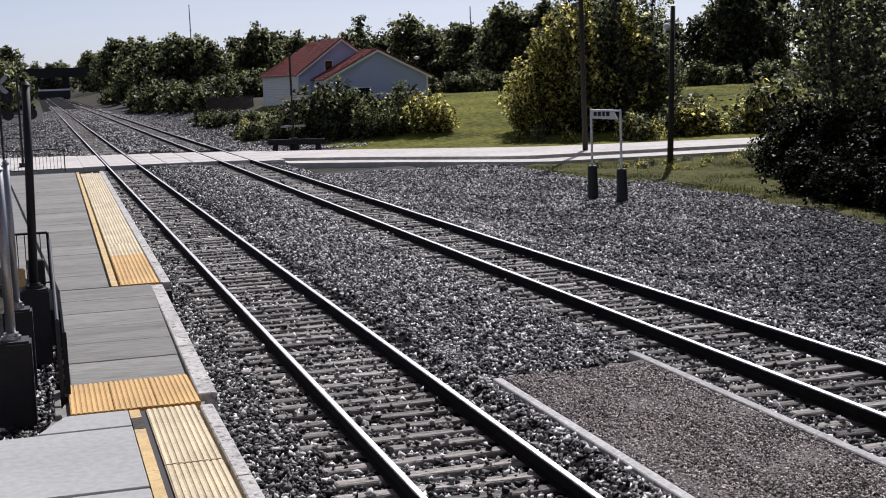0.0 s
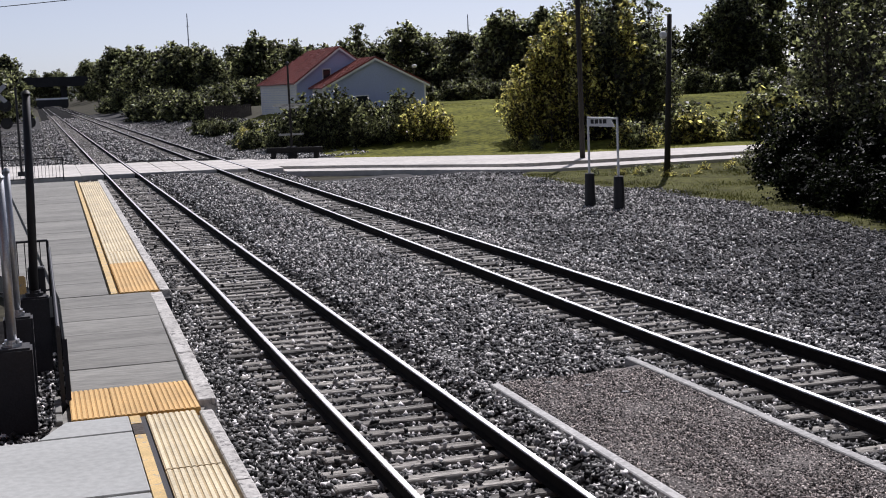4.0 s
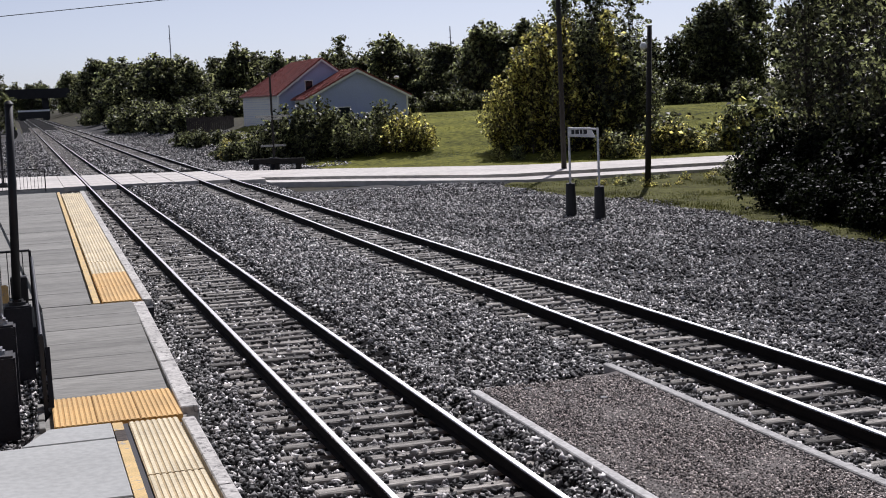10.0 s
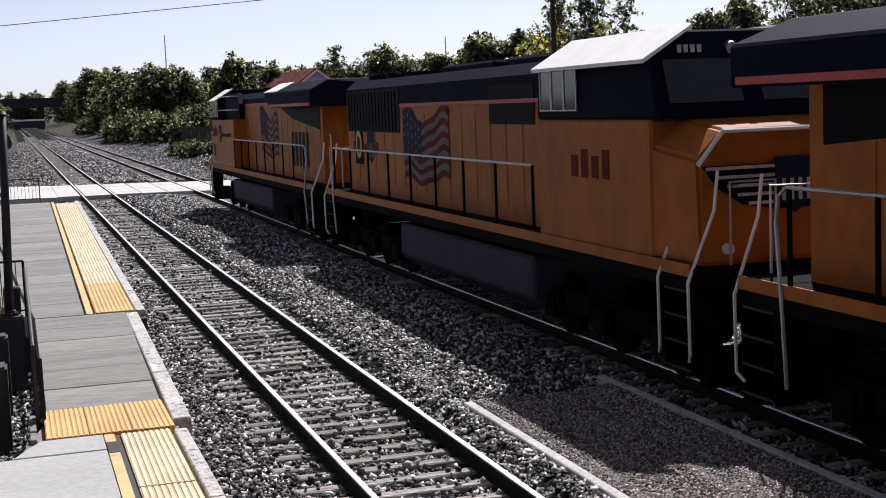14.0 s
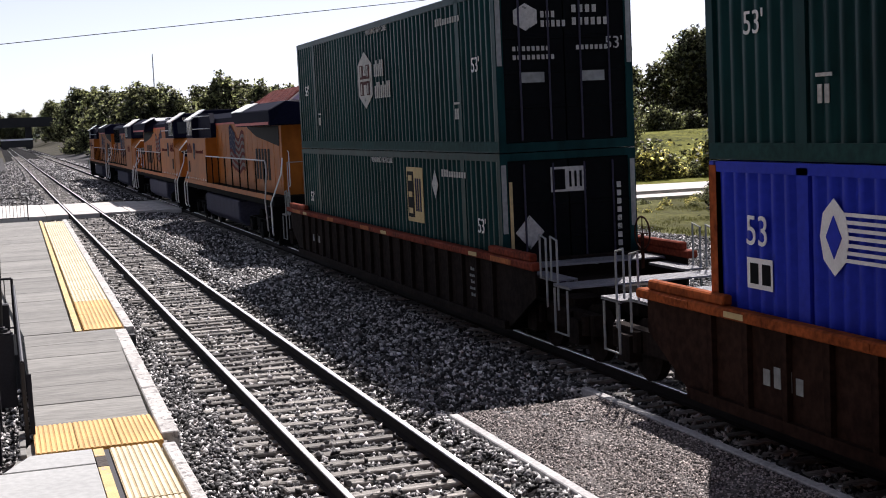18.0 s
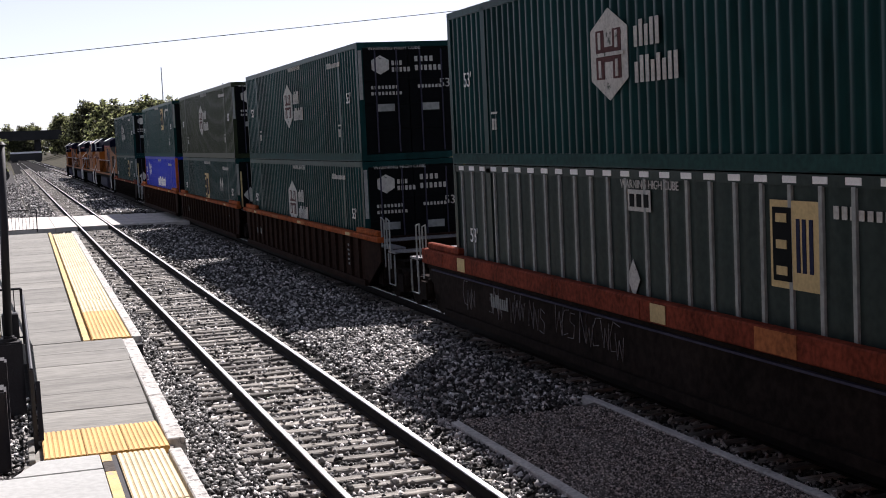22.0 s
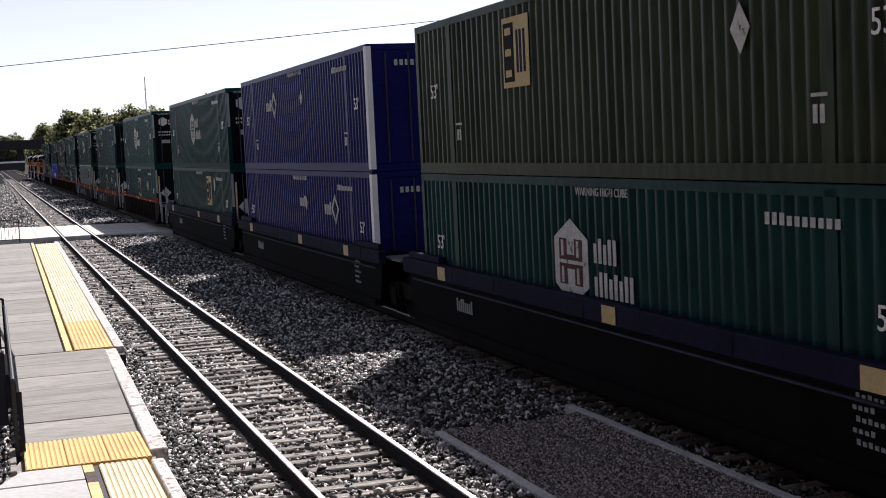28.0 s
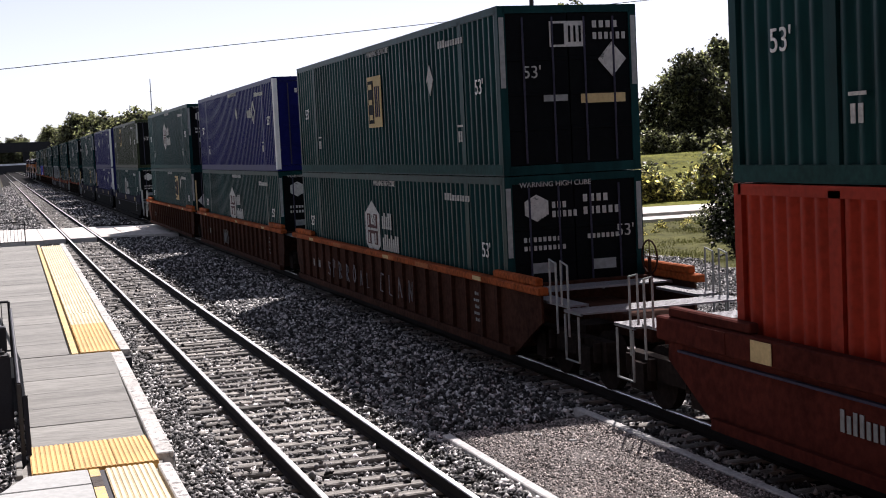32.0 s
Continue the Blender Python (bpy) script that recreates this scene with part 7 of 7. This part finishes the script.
def well_car(style, front_gap, rear_gap, label):
    """One well of a stack car; its container's middle is at y = 0. The gaps are the half-lengths of the end decks."""
    side_m, sill_m, ribs = {"rib": ("rust", "orange", True), "brown": ("rustbrown", "orange", True), "tagged": ("rust", "orange", True), "dark": ("rustdark", "redsill", True), "smooth": ("rustdark", "redsill", False),
                            "navy": ("under", "navysill", False), "oxide": ("oxide", "oxide", False)}[style]
    t = thing("well_car", label, "freight car", group="stack cars")
    h = CL / 2
    over_f, over_r = 1.75 if front_gap > 2.4 else 0.95, 1.85 if rear_gap > 2.4 else 0.95
    a, b = -h - over_r, h + over_f
    low = 1.4 if ribs else 1.22
    rng = random.Random(len(label) * 7 + int(front_gap * 100))
    for s in (-1, 1):
        bm = bmesh.new()
        prism(bm, [(a + 0.15, low), (a + 0.15, 0.95), (-h - 0.5, 0.32), (h + 0.5, 0.32), (b - 0.15, 0.95), (b - 0.15, low)], min(s * 1.36, s * 1.4), max(s * 1.36, s * 1.4), "x")
        w = part("side_wall", bm, side_m, t, "rust-stained steel side" if ribs else "plain steel side")
        bm = bmesh.new()
        box(bm, min(s * 1.32, s * 1.5), max(s * 1.32, s * 1.5), a, b, low, 1.53)
        bevelled(bm, 0.02, 1)
        sl = part("top_sill", bm, sill_m, t, "worn top sill")
        for i in range(5):                 # riveted cover plates and patches along the sill
            y = a + (b - a) * (i + rng.uniform(0.25, 0.75)) / 5
            plate("sill_patch", y - rng.uniform(0.2, 0.6), y + rng.uniform(0.2, 0.6), low + 0.02, 1.51, s * 1.5, "sillpale" if rng.random() < 0.5 and sill_m != "navysill" else sill_m, sl, "faded patch on the sill", s)
        bm = bmesh.new()
        box(bm, min(s * 1.32, s * 1.48), max(s * 1.32, s * 1.48), -h - 0.4, h + 0.4, 0.26, 0.4)
        part("bottom_sill", bm, side_m, t)
        if ribs:
            bm = bmesh.new()
            prism(bm, [(0, 0.36), (0.1, 0.36), (0.14, low), (0, low)], min(s * 1.4, s * 1.47), max(s * 1.4, s * 1.47), "x")
            me = as_mesh("rib", bm, side_m)
            for i in range(20):
                put_part("rib", me, w, pose(0, -h + 0.15 + i * (2 * h - 0.4) / 19, 0))
            if style == "tagged" and s < 0:
                for y, g, k in ((4.7, 8, 0.42), (4.15, 1, 0.52), (3.5, 2, 0.52), (2.75, 2, 0.5), (2.1, 3, 0.5), (1.45, 6, 0.4), (0.85, 5, 0.4), (-0.3, 4, 0.52), (-1.05, 5, 0.52), (-1.8, 6, 0.52), (-2.6, 7, 0.52)):
                    scrawl(w, y, 0.62, k * 0.85, -1.472, -1, g, rng, "chalk", 0.012)
            elif style == "rib" and s < 0 and front_gap < 2.4:
                for y, g in ((2.2, 7), (1.8, 0), (1.35, 8)):
                    scrawl(w, y, 0.5, 0.55, -1.472, -1, g, rng, "ribgrey", 0.01)
        else:
            bm = bmesh.new()
            box(bm, min(s * 1.4, s * 1.46), max(s * 1.4, s * 1.46), a + 0.5, b - 0.5, 1.1, 1.13)
            part("flange", bm, "tank", w, "pale-edged flange")
            for i in range(7 if style == "smooth" and s < 0 else 0):
                y = h - 0.9 - i * 1.05 + rng.uniform(-0.3, 0.3)
                for j in range(3):
                    scrawl(w, y - 0.24 * j, 0.55 + rng.uniform(-0.05, 0.1), rng.uniform(0.34, 0.5), -1.4, -1, rng.choice((0, 0, 7, 8, 4)), rng, "chalk", 0.006)
        x = s * 1.402 if ribs else s * 1.41
        bars_row(h - 1.3 if ribs else h - 2.2, 0.72, 0.9, 0.24, 4 if ribs else 8, x, "ribgrey", w, s, "marking_bar", "white car number as bars")
        for k in range(5):
            bars_row(-h + 1.5 + 0.06 * (k % 2), 1.12 - k * 0.12, 0.5 - 0.1 * (k % 2), 0.06, 5 - k % 2, x, "ribgrey", w, s, "marking_bar", "small white stencilled marks as bars")
        for y in (b - 2.6, -1.0, a + 2.9):
            plate("reflector", y - 0.22, y + 0.22, low + 0.03, 1.5, s * 1.51, "emblem", sl, "yellow reflector", s)
        # raised guide blocks at the sill's ends
        for y in (a + 1.25, b - 1.25):
            bm = bmesh.new()
            box(bm, min(s * 1.31, s * 1.44), max(s * 1.31, s * 1.44), y - 1.0, y + 1.0, 1.53, 1.66)
            bevelled(bm, 0.02, 1)
            part("guide_block", bm, sill_m, t)
    bm = bmesh.new()
    box(bm, -1.36, 1.36, -h - 0.4, h + 0.4, 0.24, 0.36)
    part("floor", bm, "under", t)
    for e, gap in ((1, front_gap), (-1, rear_gap)):
        y0 = e * (h + 0.1)
        y1 = e * (h + gap)
        bm = bmesh.new()
        box(bm, -0.42, 0.42, min(y0, y1), max(y0, y1), 0.78, 1.12)
        part("draft_sill", bm, side_m, t)
        bm = bmesh.new()
        box(bm, -1.35, 1.35, min(y0, e * (h + 0.3)), max(y0, e * (h + 0.3)), 0.36, 1.42)
        part("bulkhead", bm, side_m, t)

        def grating(n0, n1, x0, x1, z):
            """Crosswise bars in a frame."""
            dk = bmesh.new()
            lo, hi = min(n0, n1), max(n0, n1)
            for x in (x0, (x0 + x1) / 2, x1 - 0.03):
                box(dk, x, x + 0.03, lo, hi, z - 0.04, z)
            k = max(2, int((hi - lo) / 0.085))
            for i in range(k + 1):
                y = lo + (hi - lo - 0.045) * i / k
                box(dk, x0, x1, y, y + 0.045, z - 0.025, z + 0.004)
            part("grating", dk, "grating", t, "open galvanised grating")

        if gap > 2.4:
            grating(y0 + e * 0.3, y0 + e * 0.95, -1.3, 1.3, 1.38)
            grating(e * (h + gap - 1.0), e * (h + gap - 0.35), -1.4, 1.4, 1.26)
            for s in (-1, 1):
                grating(y0 + e * 1.0, e * (h + gap - 1.05), min(s * 0.95, s * 1.3), max(s * 0.95, s * 1.3), 1.3)
                bm = bmesh.new()
                tube(bm, [(s * 1.4, e * (h + gap - 0.95), 1.2), (s * 1.4, e * (h + gap - 0.95), 0.5), (s * 1.4, e * (h + gap - 0.45), 0.5), (s * 1.4, e * (h + gap - 0.45), 1.2)], 0.02)
                part("stirrup", bm, "ribgrey", t, "pale stirrup step")
            bogie(t, e * (h + gap - 1.55), 2, 1.75, WHEEL_SMALL_MESH, 0.46, "rustdark")
            bm = bmesh.new()
            box(bm, -0.15, 0.15, min(y1, y1 + e * 0.23), max(y1, y1 + e * 0.23), 0.78, 1.02)
            part("coupler", bm, "under", t)
            bm = bmesh.new()
            tube(bm, [(0.35, y1 - e * 0.1, 1.0), (0.42, y1 + e * 0.05, 0.6), (0.3, y1 + e * 0.2, 0.5)], 0.03)
            part("air_hose", bm, "under", t, "black air hose")
            for s in (-1, 1):
                for k in (0.5, 0.95):
                    bm = bmesh.new()
                    y = e * (h + gap - 0.35)
                    tube(bm, [(s * 1.38, y - e * k, 0.85), (s * 1.38, y - e * k, 1.95), (s * 1.38, y - e * (k + 0.25), 2.0), (s * 1.38, y - e * (k + 0.25), 1.3)], 0.018)
                    part("grab_iron", bm, "ribgrey", t, "pale grab iron")
            if e < 0:
                bm = bmesh.new()
                tube(bm, [(0.7, y0 + e * 1.3 + 0.28 * math.cos(i * math.tau / 16), 1.85 + 0.28 * math.sin(i * math.tau / 16)) for i in range(16)], 0.016, n=5, closed=True)
                for i in range(4):
                    bar(bm, (0.7, y0 + e * 1.3, 1.85), (0.7, y0 + e * 1.3 + 0.28 * math.cos(i * 1.571), 1.85 + 0.28 * math.sin(i * 1.571)), 0.01, n=5)
                bar(bm, (0.7, y0 + e * 1.3, 1.25), (0.7, y0 + e * 1.3, 1.85), 0.03)
                part("brake_wheel", bm, "rust", t, "rusty hand-brake wheel")
        else:
            grating(y0 + e * 0.25, e * (h + gap - 0.08), -1.25, 1.25, 1.36)
            if e < 0:
                bogie(t, e * (h + gap), 2, 1.75, WHEEL_SMALL_MESH, 0.46, "rustdark")
    return t


TRAIN = []                             # thing, place of its middle along the train, height
for kind, y, turn, label in ((0, -201.9, 0, "orange-yellow diesel locomotive with a slate roof leading the train"),
                             (1, -224.4, 180, "orange-yellow diesel locomotive running cab last"),
                             (0, -246.4, 180, "orange-yellow diesel locomotive with its cab at the rear"),
                             (0, -269.9, 0, "orange-yellow diesel locomotive ahead of the stack cars")):
    if kind == 0 and any(k == 0 for _, _, _, _, k in TRAIN):
        ob = copy_thing(TRAIN[0][0], pose(0, 0, 0))
        tagged(ob, label)
    else:
        ob = loco(kind, label)
    TRAIN.append((ob, y, 0.0, turn, kind))

STACKS = [                             # front of the containers, car, upper and lower container, extra, coupled closely to the next car
    (-284.14, "dark", "green", "house", "green", "lowsquare", "", False),
    (-307.64, "brown", "green", "square", "blue", "big", "orange_posts", True),
    (-327.07, "brown", "olive", "house", "green", "lowsquare", "", True),
    (-346.60, "brown", "green", "house", "green", "house", "", False),
    (-369.90, "smooth", "green", "house", "grey", "lowsquare", "dull", False),
    (-393.50, "smooth", "green", "square", "green", "lowsquare", "", False),
    (-416.85, "dark", "green", "house", "green", "lowsquare", "", False),
    (-440.60, "navy", "green", "house", "green", "lowsquare", "", True),
    (-459.96, "navy", "navy", "ring", "navy", "lowring", "white_posts", True),
    (-479.87, "navy", "olive", "square", "green", "house", "", False),
    (-503.36, "rib", "green", "house", "green", "lowsquare", "", True),
    (-523.12, "rib", "navy", "ring", "green", "house", "white_posts", True),
    (-542.77, "tagged", "green", "square", "green", "house", "", False),
    (-566.56, "oxide", "green", "house", "red", "plain", "", False),
]
UPPER = {1: "aft", 8: "white_posts", 9: "olive", 11: "aft", 12: "mid"}      # where the marks of the upper and lower containers stand
LOWER = {0: "aft", 7: "aft", 10: "aft", 11: ""}
WORD = {"green": "dark green", "olive": "olive green", "blue": "bright blue", "navy": "navy blue", "grey": "grey-green ribbed", "red": "rust-red"}
MARK = {"house": "a white pointed emblem", "square": "a yellow square emblem", "lowsquare": "a square emblem", "ring": "a white ring emblem",
        "lowring": "a low white ring emblem", "big": "large white lettering", "plain": "plain sides"}
CARWORD = {"brown": "dark brown ribbed stack car with a worn orange sill", "tagged": "rusty brown ribbed stack car with white paint scrawl", "rib": "rusty brown ribbed stack car with an orange sill", "dark": "dark ribbed stack car with a worn red sill", "smooth": "dark smooth-sided stack car with a red sill",
           "navy": "near-black stack car with a navy sill", "oxide": "oxide-red smooth-sided stack car"}
for i, (front, style, c1, l1, c2, l2, ex, close) in enumerate(STACKS):
    mid = front - CL / 2
    g1 = (STACKS[i - 1][0] - CL - front) / 2 if i else 3.5
    g2 = (front - CL - STACKS[i + 1][0]) / 2 if i < len(STACKS) - 1 else 3.6
    TRAIN.append((well_car(style, g1 - 0.22 if g1 > 2.5 else g1, g2 - 0.22 if g2 > 2.5 else g2, CARWORD[style]), mid, 0.0, 0, -1))
    TRAIN.append((container(c2, l2, "%s container with %s in a well" % (WORD[c2], MARK[l2]), LOWER.get(i, ex)), mid, 0.37, 0, -1))
    TRAIN.append((container(c1, l1, "%s upper container with %s" % (WORD[c1], MARK[l1]), UPPER.get(i, "")), mid, 0.37 + CH + 0.02, 0, -1))


# ---- a bird ----
def make_bird():
    t = thing("bird", "small dark bird flying low over the platform", "bird")
    bm = bmesh.new()
    bmesh.ops.create_uvsphere(bm, u_segments=12, v_segments=8, radius=1, matrix=Matrix.Diagonal((0.12, 0.045, 0.045, 1)))
    bmesh.ops.create_uvsphere(bm, u_segments=10, v_segments=6, radius=0.035, matrix=pose(0.12, 0, 0.02))
    part("body", bm, "bark", t, smooth=True)
    bm = bmesh.new()
    prism(bm, [(-0.1, 0.02), (-0.25, 0.05), (-0.25, -0.05), (-0.1, -0.02)], -0.004, 0.004, "z")
    part("tail", bm, "bark", t)
    bm = bmesh.new()
    bar(bm, (0.15, 0, 0.015), (0.185, 0, 0.01), 0.01, 0.002, n=6)
    part("beak", bm, "black", t)
    wings = []
    for s in (-1, 1):
        bm = bmesh.new()
        prism(bm, [(0.06, 0), (0.03, s * 0.2), (-0.05, s * 0.24), (-0.08, s * 0.1), (-0.06, 0)], -0.004, 0.004, "z")
        wings.append((part("wing", bm, "bark", t), s))
    return t, wings


bird, bird_wings = make_bird()


# ---- what moves ----
RUN = [(0, -2.1), (11, 195.9), (12, 213.9), (13, 231.85), (14, 249.8), (15, 267.85), (16, 285.9), (17, 303.95), (18, 321.98), (19, 340.06), (20, 358.14), (21, 376.26), (22, 394.35),
       (23, 412.44), (24, 430.65), (25, 449.55), (26, 468.15), (27, 486.75), (28, 505.3), (29, 523.85), (30, 542.47), (31, 561.24), (32, 580.03)]


def motions():
    for ob, y, z, turn, _ in TRAIN:
        walk(ob, [(t, pose(FAR_X, y + s, z, 0, 0, turn)) for t, s in RUN])
    # the bird comes in low from beside the platform and goes off to the left
    a, v = Vector((-2.0, 14.86, 0.59)), Vector((-6.4, 6.4, 3.1))
    head = math.degrees(math.atan2(v.y, v.x))
    rows = [(0.0, pose(20, -30, 3, 0, 0, head)), (7.0, pose(0.9, 5.6, 0.9, 0, 0, head)), (7.2, pose(0.1, 10.8, 0.3, 0, 0, head))]
    for t in (7.4, 7.5, 7.6, 7.7, 8.0, 9.0):
        p = a + v * (t - 7.5)
        rows.append((t, pose(p.x, p.y, p.z, 0, -20, head)))
    rows.append((32.0, pose(-60, 30, 20, 0, 0, head)))
    walk(bird, rows)
    for w, s in bird_wings:
        beat = [(0.0, pose(0, 0, 0, 0))]
        for i in range(12):
            beat.append((7.0 + i * 0.1, pose(0, 0, 0, s * (42 if i % 2 else -34))))
        beat.append((32.0, pose(0, 0, 0, 0)))
        walk(w, beat)


motions()
